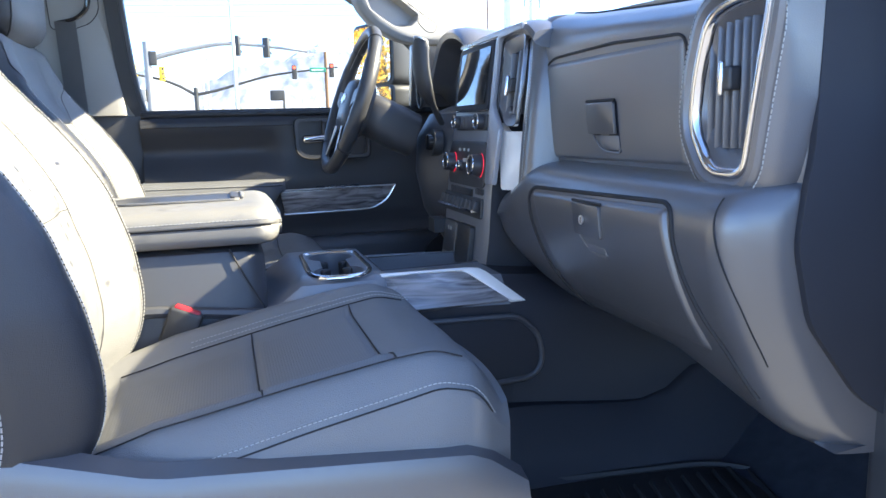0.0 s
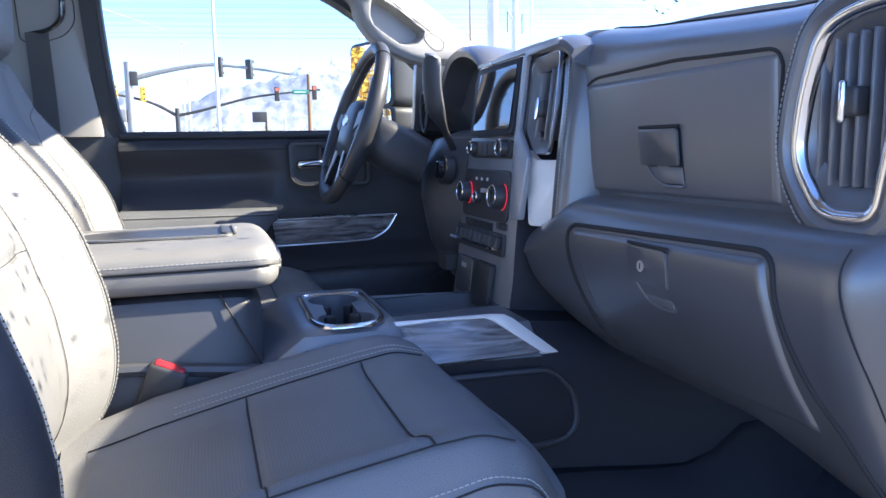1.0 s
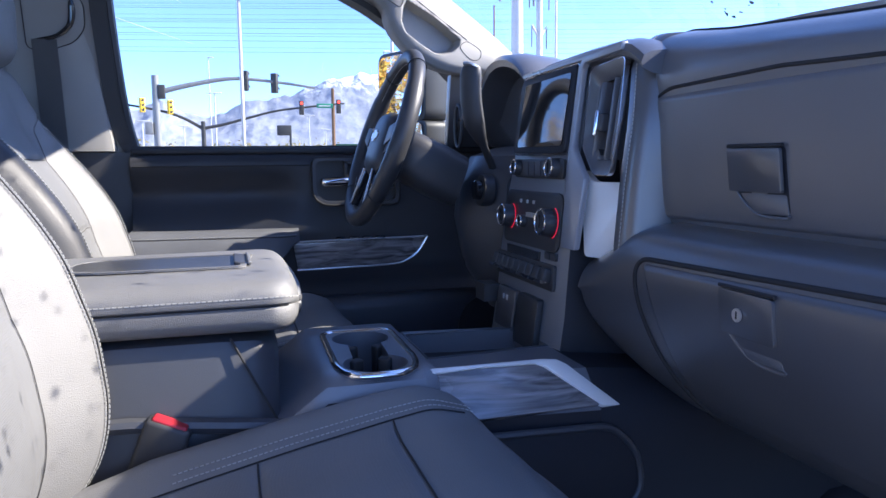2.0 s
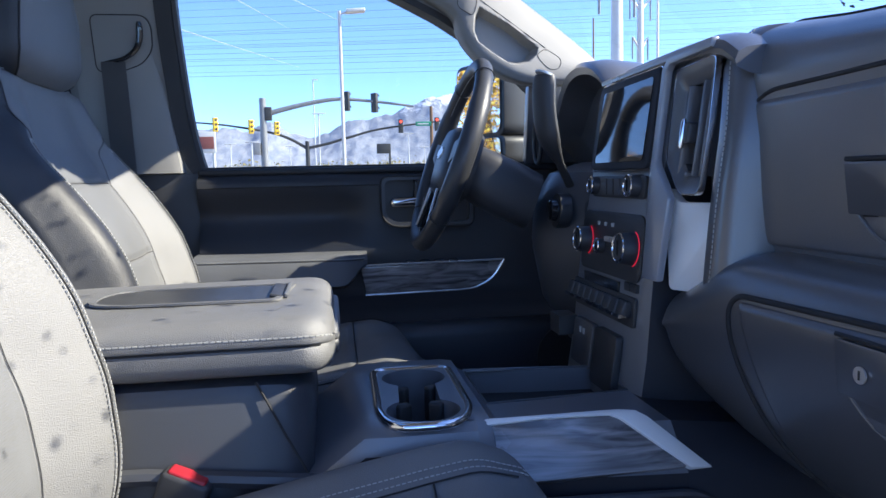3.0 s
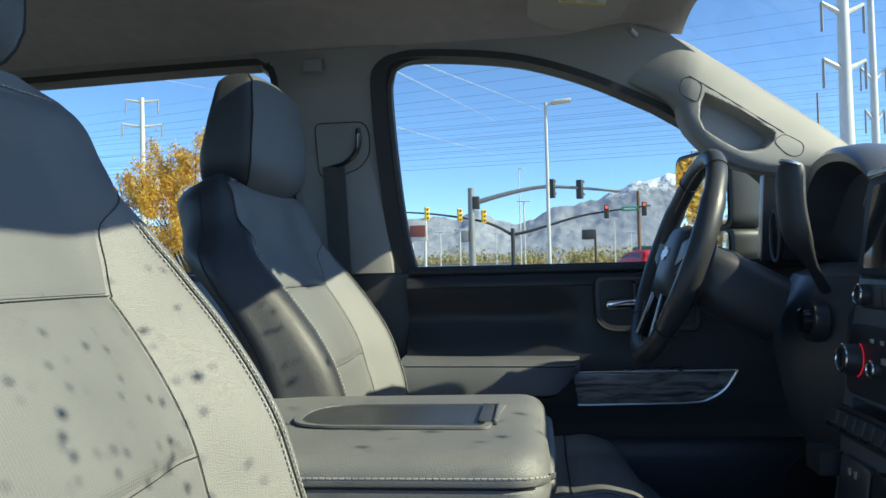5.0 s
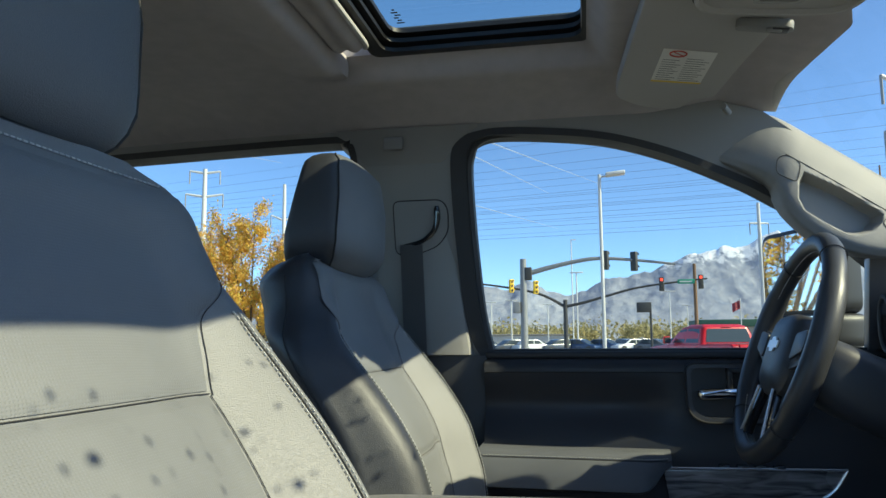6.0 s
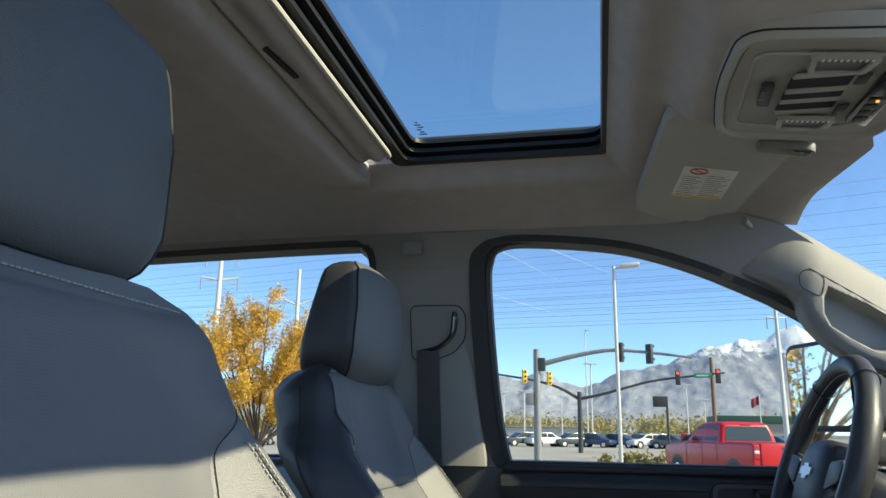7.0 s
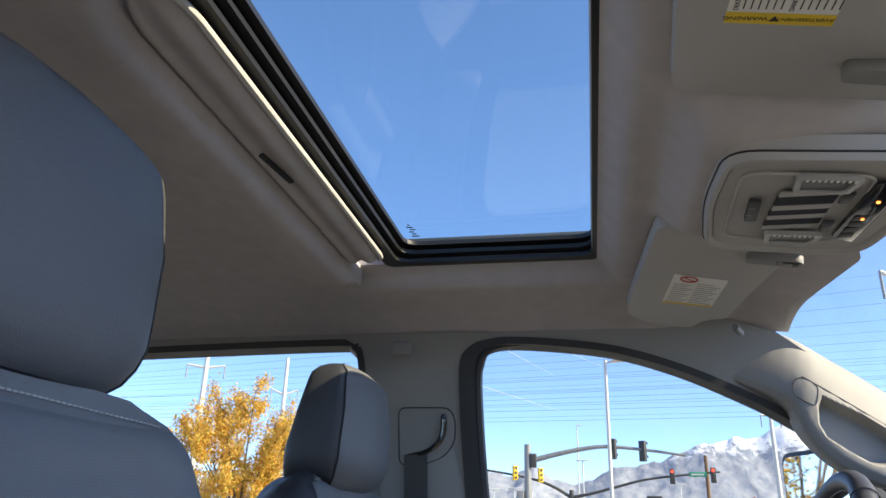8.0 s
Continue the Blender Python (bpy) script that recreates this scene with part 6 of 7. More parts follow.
# ---- roof fittings ----
oc = thing("overhead_console", (0.17, 0, 2.10), "grey overhead console with lamps and switches", "overhead console")
tilt = lambda x: 2.0945 - 0.095 * (x - 0.08)
OZ = lambda x, y, d=0.0: Vector((x, y, tilt(x) - d))
o = rounded([OZ(0.078, -0.128), OZ(0.292, -0.134), OZ(0.306, 0.0), OZ(0.290, 0.130), OZ(0.258, 0.150), OZ(0.090, 0.145), OZ(0.072, 0.0)], [0.035, 0.03, 0.05, 0.03, 0.03, 0.035, 0.05])
c = sum(o, Vector()) / len(o)
part("surround", loft([[c + (p - c) * k + Vector((0, 0, d)) for p in o] for k, d in ((1.05, 0.020), (1.012, 0.005), (0.998, -0.002), (0.985, -0.005), (0.95, -0.005), (0.925, -0.001), (0.91, 0.002))], caps=False), STONE_GREY, oc)
part("face", plate([c + (p - c) * 0.91 + Vector((0, 0, 0.0)) for p in o], (0, 0, 0.01)), STONE_GREY, oc)
i = rounded([OZ(0.098, -0.095, 0.005), OZ(0.235, -0.095, 0.005), OZ(0.245, 0.095, 0.005), OZ(0.105, 0.095, 0.005)], 0.02)
cc = sum(i, Vector()) / len(i)
part("outer_gap", tube([c + (p - c) * 1.012 + Vector((0, 0, 0.004)) for p in o], 0.0012, 6, closed=True), SEAM, oc)
part("inner_rim", tube(i, 0.0022, 6, closed=True), STONE_GREY, oc)
for y0, y1 in ((-0.097, -0.061), (0.063, 0.096)):
    lo = rounded([OZ(0.152, y0, 0.006), OZ(0.222, y0, 0.006), OZ(0.214, y1, 0.006), OZ(0.156, y1, 0.006)], 0.006)
    mid = sum(lo, Vector()) / len(lo)
    ln = part("map_lamp", plate([mid + (p - mid) * 0.86 for p in lo], (0, 0, -0.003), 0.001), DASH2, oc, "dark map lamp in a ribbed clear rim")
    part("lens_rim", frame_plate(lo, [mid + (p - mid) * 0.80 for p in lo], (0, 0, -0.006)), CLEAR, ln, "ribbed clear rim")
    for q in range(9):
        part("lens_rib", rbox(OZ(0.163 + 0.006 * q, y0 + 0.0015, 0.0128), OZ(0.1655 + 0.006 * q, y0 + 0.006, 0.0118)), WHITE, ln)
o = rounded([OZ(0.117, -0.029, 0.005), OZ(0.131, -0.029, 0.005), OZ(0.135, 0.030, 0.005), OZ(0.121, 0.030, 0.005)], 0.004)
sw = part("roof_switch", plate(o, (0, 0, -0.005), 0.0015), TRIM_BLACK, oc)
for y in (-0.010, 0.010):
    part("switch_line", rbox(OZ(0.119, y - 0.0006, 0.0105), OZ(0.132, y + 0.0006, 0.0095)), STONE_GREY, sw)
for y in (-0.047, -0.008, 0.020, 0.052):
    part("rib", rbox(OZ(0.146, y - 0.006, 0.009), OZ(0.212, y + 0.006, 0.000), 0.003), STONE_GREY, oc)
for y, hw in ((-0.028, 0.012), (0.006, 0.008), (0.036, 0.009)):
    part("slot", rbox(OZ(0.146, y - hw, 0.0055), OZ(0.212, y + hw, 0.002)), END_CAP, oc)
for y in (-0.041, 0.041):
    part("lens_key", rbox(OZ(0.212, y - 0.013, 0.009), OZ(0.226, y + 0.013, 0.004), 0.002), TRIM_BLACK, oc)
part("switch_bar", plate(rounded([OZ(0.236, -0.085, 0.005), OZ(0.264, -0.085, 0.005), OZ(0.260, 0.085, 0.005), OZ(0.232, 0.070, 0.005)], 0.004), (0, 0, -0.005), 0.001), GLOSS_BLACK, oc, "black switch bar")
for k in range(4):
    part("bar_key", rbox(OZ(0.239, 0.000 + 0.018 * k, 0.0115), OZ(0.257, 0.014 + 0.018 * k, 0.0095), 0.001), TRIM_BLACK, oc)
part("airbag_light", rbox(OZ(0.249, -0.042, 0.0115), OZ(0.2525, -0.0385, 0.0095)), AMBER_GLOW, oc)
part("bar_light", rbox(OZ(0.247, 0.005, 0.0125), OZ(0.250, 0.008, 0.0110)), AMBER_GLOW, oc)


def visor(sg):
    """Sun visor folded up; sg: +1 driver, -1 passenger."""
    v = thing("sun_visor", (0.12, sg * 0.35, 2.09), "grey folded sun visor with white warning label" if sg > 0 else "grey folded sun visor with yellow-headed warning label", "sun visor", "sun visors")
    pts = [(0.030, 0.150), (0.235, 0.150), (0.193, 0.370), (0.174, 0.500), (0.140, 0.515), (0.118, 0.568), (0.045, 0.566), (0.000, 0.525), (0.002, 0.46)] if sg > 0 else [(0.018, 0.155), (0.225, 0.150), (0.205, 0.42), (0.188, 0.545), (0.150, 0.560), (0.130, 0.600), (0.020, 0.575), (0.002, 0.47), (0.000, 0.40)]
    vz = lambda x, y: (2.120 if sg > 0 else 2.130) - 0.134 * (x - 0.075) - 0.085 * (y - 0.348)
    sy_ = 0.0 if sg > 0 else 0.03
    o = rounded([(x, sg * (y + sy_), vz(x, y) - 0.012) for x, y in pts], [0.03, 0.012, 0.03, 0.012, 0.012, 0.02, 0.03, 0.02, 0.03])
    part("visor_board", plate(o, (0, 0, 0.022), 0.006), STONE_GREY, v)
    part("pivot_arm", tube(spline([(0.200, sg * 0.56, 2.082 if sg > 0 else 2.100), (0.215, sg * 0.59, 2.078 if sg > 0 else 2.100), (0.210, sg * 0.61, 2.10 if sg > 0 else 2.12)], 10), 0.006, 10), PILLAR, v)
    vc = pose(0.205, sg * (0.218 + sy_), vz(0.215, 0.195) - 0.014, 0, 8, 0)
    part("clip", turned(plate(rounded([(-0.045, -0.010, 0), (0.028, -0.014, 0), (0.036, 0.0, 0), (0.028, 0.014, 0), (-0.045, 0.010, 0)], 0.008), (0, 0, -0.012), 0.004), vc), PILLAR, v)
    part("clip_slot", turned(rbox((0.004, -0.009, -0.014), (0.028, 0.009, -0.008), 0.002), vc), TRIM_BLACK, v)
    part("clip_hook", turned(rbox((-0.004, -0.007, -0.017), (0.018, 0.0, -0.010), 0.003), vc), PILLAR, v)
    lp = lambda x, y, d=0.0: Vector((x, sg * (y + sy_), vz(x, y) - 0.0125 - d))
    if sg > 0:
        q = [(0.068, 0.317), (0.152, 0.324), (0.141, 0.443), (0.057, 0.442)]
        lab = part("warning_label", plate([lp(*p) for p in q], (0, 0, -0.0008)), WHITE, v, "white warning label", smooth=False)
        bm = bmesh.new()
        at = lambda a, b: (q[0][0] + 0.084 * a - 0.011 * b, q[0][1] + 0.007 * a + 0.125 * b - 0.006 * a * b)
        for r in range(11):
            for c0, c1 in ((0.06, 0.44), (0.50, 0.94)):
                b0 = 0.22 + 0.068 * r
                part_end = c1 - 0.12 * ((r * 7 + int(c0 * 10)) % 3) / 2
                if r < 1 and c0 < 0.3:
                    continue
                bm.faces.new([bm.verts.new(lp(*at(x, y), 0.0012)) for x, y in ((c0, b0), (part_end, b0), (part_end, b0 + 0.014), (c0, b0 + 0.014))])
        part("small_print", bm, INK, lab, "lines of print too small to read", smooth=False)
        cx, cy = at(0.30, 0.10)
        part("warning_ring", tube([lp(cx + 0.013 * math.cos(t), cy + 0.010 * math.sin(t), 0.0014) for t in [2 * math.pi * j / 24 for j in range(24)]], 0.0014, 5, closed=True), RED_INK, lab)
        part("ring_bar", tube([lp(cx - 0.009, cy - 0.007, 0.0014), lp(cx + 0.009, cy + 0.007, 0.0014)], 0.0009, 5), RED_INK, lab)
        part("label_foot", plate([lp(*at(x, y), 0.0010) for x, y in ((0, 0.955), (1, 0.955), (1, 1.0), (0, 1.0))], (0, 0, -0.0004)), YELLOW, lab, smooth=False)
    else:
        q = [(0.048, 0.286), (0.134, 0.282), (0.134, 0.44), (0.048, 0.44)]
        lab = part("warning_label", plate([lp(*p) for p in q], (0, 0, -0.0008)), WHITE, v, "white warning label with yellow heading", smooth=False)
        part("heading", plate([lp(0.048, 0.286, 0.0009), lp(0.134, 0.282, 0.0009), lp(0.134, 0.298, 0.0009), lp(0.048, 0.302, 0.0009)], (0, 0, -0.0004)), YELLOW, lab, smooth=False)
        ex, ey = Vector((1, 0, -0.134)).normalized(), Vector((0, 1, 0.085)).normalized()
        words = (("WARNING", 0.064, 0.2935, 0.0075, -ex, ey), ("AVERTISSEMENT", 0.111, 0.2920, 0.0062, -ex, ey), ("DEATH", 0.0545, 0.3150, 0.0060, -ey, -ex), ("DANGER", 0.0975, 0.3160, 0.0060, -ey, -ex))
        for text, x, y, size, right, up in words:
            cu = bpy.data.curves.new("label_text", "FONT")
            cu.body, cu.size, cu.align_x, cu.align_y, cu.extrude = text, size, "CENTER", "CENTER", 0.0001
            tx = new("label_text", cu)
            cu.materials.append(INK)
            face, at = right.cross(up), lp(x, y, 0.0016)
            tx.parent, tx.matrix_parent_inverse = lab, Matrix.Identity(4)
            tx.matrix_basis = Matrix(((right.x, up.x, face.x, at.x), (right.y, up.y, face.y, at.y), (right.z, up.z, face.z, at.z), (0, 0, 0, 1)))
        tri = plate([lp(0.083, 0.289, 0.0014), lp(0.091, 0.289, 0.0014), lp(0.087, 0.297, 0.0014)], (0, 0, -0.0003))
        part("warning_triangle", tri, INK, lab, smooth=False)
        bm = bmesh.new()
        for r in range(14):
            x = 0.0545 + 0.0058 * r + (0.003 if r > 6 else 0)
            y = 0.328 if r in (0, 7) else 0.306
            e = 0.434 - 0.03 * ((r * 5) % 3) / 2
            bm.faces.new([bm.verts.new(lp(*p, 0.0012)) for p in ((x - 0.0006, y), (x + 0.0006, y), (x + 0.0006, e), (x - 0.0006, e))])
        part("small_print", bm, INK, lab, "lines of print too small to read", smooth=False)
    return v


visor(1)
visor(-1)
# ---- outside ----
ASPHALT = mat("asphalt", (0.19, 0.185, 0.175), 0.9, grain=0.5, grain_scale=40, mottle=0.18, mottle_scale=0.3)
CONCRETE = mat("pale_concrete", (0.42, 0.40, 0.37), 0.85, grain=0.4, grain_scale=30, mottle=0.12, mottle_scale=0.6)
DRY = mat("dry_grass", (0.24, 0.20, 0.10), 0.95, grain=0.6, grain_scale=12, mottle=0.35, mottle_scale=0.8)
STEEL = mat("galvanised_steel", (0.26, 0.265, 0.27), 0.5, metal=0.3, mottle=0.1)
DARK_STEEL = mat("dark_painted_steel", (0.045, 0.045, 0.045), 0.5, mottle=0.1)
WHITE_PAINT = mat("white_paint", (0.58, 0.58, 0.57), 0.45, mottle=0.05)
SIGNAL_YELLOW = mat("signal_yellow", (0.75, 0.50, 0.03), 0.45)
GREEN_SIGN = mat("green_sign", (0.02, 0.28, 0.16), 0.5)
TRUCK_RED = mat("red_car_paint", (0.58, 0.010, 0.014), 0.32, coat=0.3, mottle=0.03)
CAR_GLASS = mat("dark_car_glass", (0.05, 0.065, 0.075), 0.05, mottle=0.02)
WIRE = mat("power_wire", (0.05, 0.05, 0.055), 0.6)
POLE_WOOD = mat("pole_wood", (0.20, 0.12, 0.07), 0.9, grain=0.6, grain_scale=30)
BARK = mat("bark", (0.11, 0.08, 0.055), 0.9, grain=0.7, grain_scale=40)

structure("ground", rbox((-4500, -4500, -0.3), (4500, 4700, 0.0)), ASPHALT, "pale sun-bleached paved lot reaching to the horizon", "ground", smooth=False)
structure("road", rbox((-300, 12.0, -0.02), (300, 300, 0.02)), mat("worn_pale_road", (0.36, 0.34, 0.31), 0.85, grain=0.4, grain_scale=30, mottle=0.15, mottle_scale=0.3), "pale worn road and lot across the street", "road", smooth=False)
structure("pavement", rbox((-60, 33.0, -0.05), (60, 37.0, 0.14), 0.03), CONCRETE, "pale concrete pavement along the street", "pavement")
structure("verge", rbox((-60, 28.0, -0.05), (60, 32.8, 0.10), 0.03), DRY, "dry grass verge beside the pavement", "verge")


def leaf_mat(name, c1, c2, c3=None):
    m = bpy.data.materials.new(name)
    m.use_nodes = True
    n, l = m.node_tree.nodes, m.node_tree.links
    g = n.new("ShaderNodeNewGeometry")
    r = n.new("ShaderNodeValToRGB")
    r.color_ramp.elements[0].color, r.color_ramp.elements[1].color = (*c1, 1), (*c2, 1)
    if c3:
        r.color_ramp.elements.new(0.55).color = (*c3, 1)
    l.new(g.outputs["Random Per Island"], r.inputs[0])
    b = n["Principled BSDF"]
    l.new(r.outputs[0], b.inputs["Base Color"])
    b.inputs["Roughness"].default_value = 0.7
    tr, mx = n.new("ShaderNodeBsdfTranslucent"), n.new("ShaderNodeMixShader")
    l.new(r.outputs[0], tr.inputs[0])
    mx.inputs[0].default_value = 0.4
    l.new(b.outputs[0], mx.inputs[1])
    l.new(tr.outputs[0], mx.inputs[2])
    l.new(mx.outputs[0], n["Material Output"].inputs[0])
    return m


GOLD = leaf_mat("golden_leaves", (0.62, 0.30, 0.05), (0.50, 0.46, 0.09), (0.80, 0.52, 0.10))
OLIVE = leaf_mat("olive_leaves", (0.16, 0.16, 0.05), (0.36, 0.28, 0.09))


def tree(x, y, h, spread, leaf, seed, leaves, size, label, group="", low=0.35):
    """Forked tree: limbs fan out and up from a short trunk, leaves sit in drifts along the twigs."""
    rng = random.Random(seed)
    t = thing("tree", (x, y, 0), label, "tree", group)
    base = Vector((x, y, 0))
    trunk_top = base + Vector((0.1, 0, h * 0.20))
    bm = tube([base, base + Vector((0.05, 0.02, h * 0.12)), trunk_top], [h * 0.022, h * 0.018, h * 0.015], 8)
    tips = []
    for k in range(24):
        a = 2.4 * k + rng.random()
        lift = 0.12 + 0.95 * (k / 23) ** 0.8 * rng.uniform(0.75, 1.05)
        reach = spread * (1.0 - 0.55 * max(0.0, lift - 0.45)) * rng.uniform(0.5, 1.0)
        end = trunk_top + Vector((math.cos(a) * reach, math.sin(a) * reach, h * 0.76 * lift))
        mid = trunk_top.lerp(end, 0.5) + Vector((rng.gauss(0, 0.1), rng.gauss(0, 0.1), h * 0.04))
        tube([trunk_top - Vector((0, 0, h * 0.08 * rng.random())), mid, end], [h * 0.008, h * 0.005, h * 0.0015], 5, bm=bm)
        for q in range(9):
            f = rng.uniform(0.15, 1.0)
            p0 = mid.lerp(end, f)
            out = (p0 - trunk_top).normalized()
            p1 = p0 + (out * 0.7 + Vector((rng.gauss(0, 0.6), rng.gauss(0, 0.6), rng.gauss(0.45, 0.5)))).normalized() * spread * rng.uniform(0.18, 0.48)
            tube([p0, p0.lerp(p1, 0.5) + Vector((0, 0, 0.03)), p1], [h * 0.0025, h * 0.0016, h * 0.0006], 4, bm=bm)
            tips += [(p0, p1, rng.random() ** 1.5)]
    part("trunk", bm, BARK, t)
    bm = bmesh.new()
    for k in range(leaves):
        p0, p1, bare = tips[rng.randrange(len(tips))]
        f = rng.random() ** 0.7
        if rng.random() < bare * (0.35 + 0.6 * f):
            continue
        c = p0.lerp(p1, f) + Vector((rng.gauss(0, 1), rng.gauss(0, 1), rng.gauss(-0.3, 1))) * size * 1.9
        if c.z < h * low:
            continue
        a, b = Vector((rng.gauss(0, 1), rng.gauss(0, 1), rng.gauss(0, 1))).normalized(), Vector((rng.gauss(0, 1), rng.gauss(0, 1), rng.gauss(0, 1))).normalized()
        s = size * rng.uniform(0.5, 1.2)
        bm.faces.new([bm.verts.new(c + q) for q in (a * s, b * s * 0.5, -a * s, -b * s * 0.5)])
    part("crown", bm, leaf, t, smooth=False)
    return t


tree(-11.1, 22.0, 5.6, 3.0, GOLD, 3, 84000, 0.056, "golden autumn tree with thin bare upper twigs", low=0.12)
tree(-14.3, 11.0, 6.5, 3.2, GOLD, 9, 24000, 0.075, "golden autumn tree behind the truck", low=0.08)
# far line of trees
rng = random.Random(21)
bm = bmesh.new()
for k in range(420):
    x, y, r = -230 + 520 * rng.random(), 265 + 80 * rng.random(), rng.uniform(2.0, 4.6)
    for q in range(100):
        c = Vector((x + rng.gauss(0, r * 0.55), y + rng.gauss(0, r * 0.5), max(0.4, r * 1.0 + rng.gauss(0, r * 0.45))))
        a, b = Vector((rng.gauss(0, 1), rng.gauss(0, 1), rng.gauss(0, 1))).normalized(), Vector((rng.gauss(0, 1), rng.gauss(0, 1), rng.gauss(0, 1))).normalized()
        s = rng.uniform(0.3, 0.75)
        bm.faces.new([bm.verts.new(c + v) for v in (a * s, b * s, -a * s, -b * s)])
# olive leaf colours paled, so the distance haze sits in the colour
FAR_OLIVE = leaf_mat("hazy_far_leaves", (0.26, 0.25, 0.13), (0.46, 0.38, 0.17))
tagged(part("far_trees", bm, FAR_OLIVE, None, "", smooth=False), "distant belt of olive and yellow trees", "trees", "", "stuff")


# mountains, with the blue haze of distance painted into their rock colour
def mountain():
    ridge_x = [-2600, -1500, -900, -509, -400, -296, -200, -90, 30, 117, 230, 347, 450, 548, 640, 715, 800, 882, 985, 1040, 1100, 1250, 1500, 1900, 2600, 3400]
    ridge_z = [150, 220, 260, 290, 270, 320, 262, 230, 268, 318, 330, 360, 405, 447, 452, 475, 470, 515, 562, 520, 480, 450, 420, 380, 300, 220]
    bm = bmesh.new()
    nx, ny = 420, 46
    rows = []
    for j in range(ny + 1):
        v = j / ny
        row = []
        for i in range(nx + 1):
            x = -2600 + 6000 * i / nx
            y = 3000 + 1000 * v
            top = float(np.interp(x, ridge_x, ridge_z))
            n1 = noise.ridged_multi_fractal(Vector((x / 420, y / 420, 0.3)), 0.9, 2.1, 6, 1.0, 2.0)
            n2 = noise.ridged_multi_fractal(Vector((x / 70, y / 110, 7.3)), 0.9, 2.1, 5, 1.0, 2.0)
            f = v ** 1.35
            z = top * f * (0.84 + 0.06 * n1 * (1 - 0.7 * v) + 0.12 * v) + (2.6 * n2 + 2 * n1 - 6) * math.sin(math.pi * min(1, v * 0.93)) + (n2 - 1.2) * 10 * v
            row.append(bm.verts.new((x, y, max(z, -2))))
        rows.append(row)
    for j in range(ny):
        for i in range(nx):
            bm.faces.new((rows[j][i], rows[j][i + 1], rows[j + 1][i + 1], rows[j + 1][i]))
    return bm


m = bpy.data.materials.new("hazy_snowy_rock")
m.use_nodes = True
n, l = m.node_tree.nodes, m.node_tree.links
b = n["Principled BSDF"]
b.inputs["Roughness"].default_value = 0.95
geo = n.new("ShaderNodeNewGeometry")
sep = n.new("ShaderNodeSeparateXYZ")
l.new(geo.outputs["Position"], sep.inputs[0])
nz = n.new("ShaderNodeTexNoise")
nz.inputs["Scale"].default_value, nz.inputs["Detail"].default_value, nz.inputs["Roughness"].default_value = 0.030, 15, 0.68
sq = n.new("ShaderNodeVectorMath")
sq.operation = "MULTIPLY"
sq.inputs[1].default_value = (1.0, 0.30, 1.0)
l.new(geo.outputs["Position"], sq.inputs[0])
l.new(sq.outputs[0], nz.inputs["Vector"])
ad = n.new("ShaderNodeMath")
ad.operation = "MULTIPLY_ADD"
ad.inputs[1].default_value = 420
l.new(nz.outputs["Fac"], ad.inputs[0])
l.new(sep.outputs["Z"], ad.inputs[2])
mr = n.new("ShaderNodeMapRange")
mr.inputs[1].default_value, mr.inputs[2].default_value = 590, 632
l.new(ad.outputs[0], mr.inputs[0])
bp_ = n.new("ShaderNodeBump")
bp_.inputs["Strength"].default_value, bp_.inputs["Distance"].default_value = 0.55, 14.0
l.new(nz.outputs["Fac"], bp_.inputs["Height"])
l.new(bp_.outputs[0], b.inputs["Normal"])
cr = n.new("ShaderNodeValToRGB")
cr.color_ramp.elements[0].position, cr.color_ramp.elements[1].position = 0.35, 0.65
# rock tones lightened and blued to stand for haze in the air
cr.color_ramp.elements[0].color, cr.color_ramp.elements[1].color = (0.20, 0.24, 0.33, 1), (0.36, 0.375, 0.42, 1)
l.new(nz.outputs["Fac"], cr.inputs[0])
mx = n.new("ShaderNodeMix")
mx.data_type = "RGBA"
l.new(mr.outputs[0], mx.inputs["Factor"])
l.new(cr.outputs[0], mx.inputs["A"])
mx.inputs["B"].default_value = (0.72, 0.74, 0.80, 1)
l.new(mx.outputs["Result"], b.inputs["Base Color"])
structure("backdrop", mountain(), m, "distant rocky mountains with snow on the ridges, haze painted into the rock", "mountains")


# street furniture
def signal(x, y, z, face, lit, parent, back=DARK_STEEL):
    """Three-lens signal head; face: degrees about z that it looks to."""
    mt = pose(x, y, z, 0, 0, face)
    h = part("signal_head", turned(rbox((-0.19, -0.12, -0.55), (0.19, 0.12, 0.55), 0.04), mt), back, parent)
    for k, zz in enumerate((0.36, 0.0, -0.36)):
        on = k == 0 and lit
        part("lens", turned(tube([(0, -0.12, zz), (0, -0.145, zz)], 0.11, 16), mt), glow("signal_red", (1.0, 0.06, 0.03), 0.7) if on else DARK_STEEL, h, "lit red lens" if on else "")
        part("visor", turned(tube([(0.15 * math.cos(t), -0.24, zz + 0.15 * math.sin(t)) for t in [0.1 + 2.95 * j / 12 for j in range(13)]], 0.035, 5), mt), back, h)
    return h


lp_ = thing("street_lamp", (0.58, 26, 0), "pale steel parking lot lamp on a tall pole", "street lamp")
part("pole", tube([(0.58, 26, 0), (0.58, 26, 7.55)], [0.075, 0.058], 12), WHITE_PAINT, lp_)
part("foot", tube([(0.58, 26, 0), (0.58, 26, 0.5)], 0.2, 14), CONCRETE, lp_)
part("arm", rod((0.58, 26, 7.45), (0.95, 26, 7.52), 0.035), WHITE_PAINT, lp_)
part("lamp_head", turned(rbox((-0.34, -0.2, -0.06), (0.34, 0.2, 0.06), 0.03), pose(1.15, 26, 7.56, 0, -5, 0)), WHITE_PAINT, lp_)

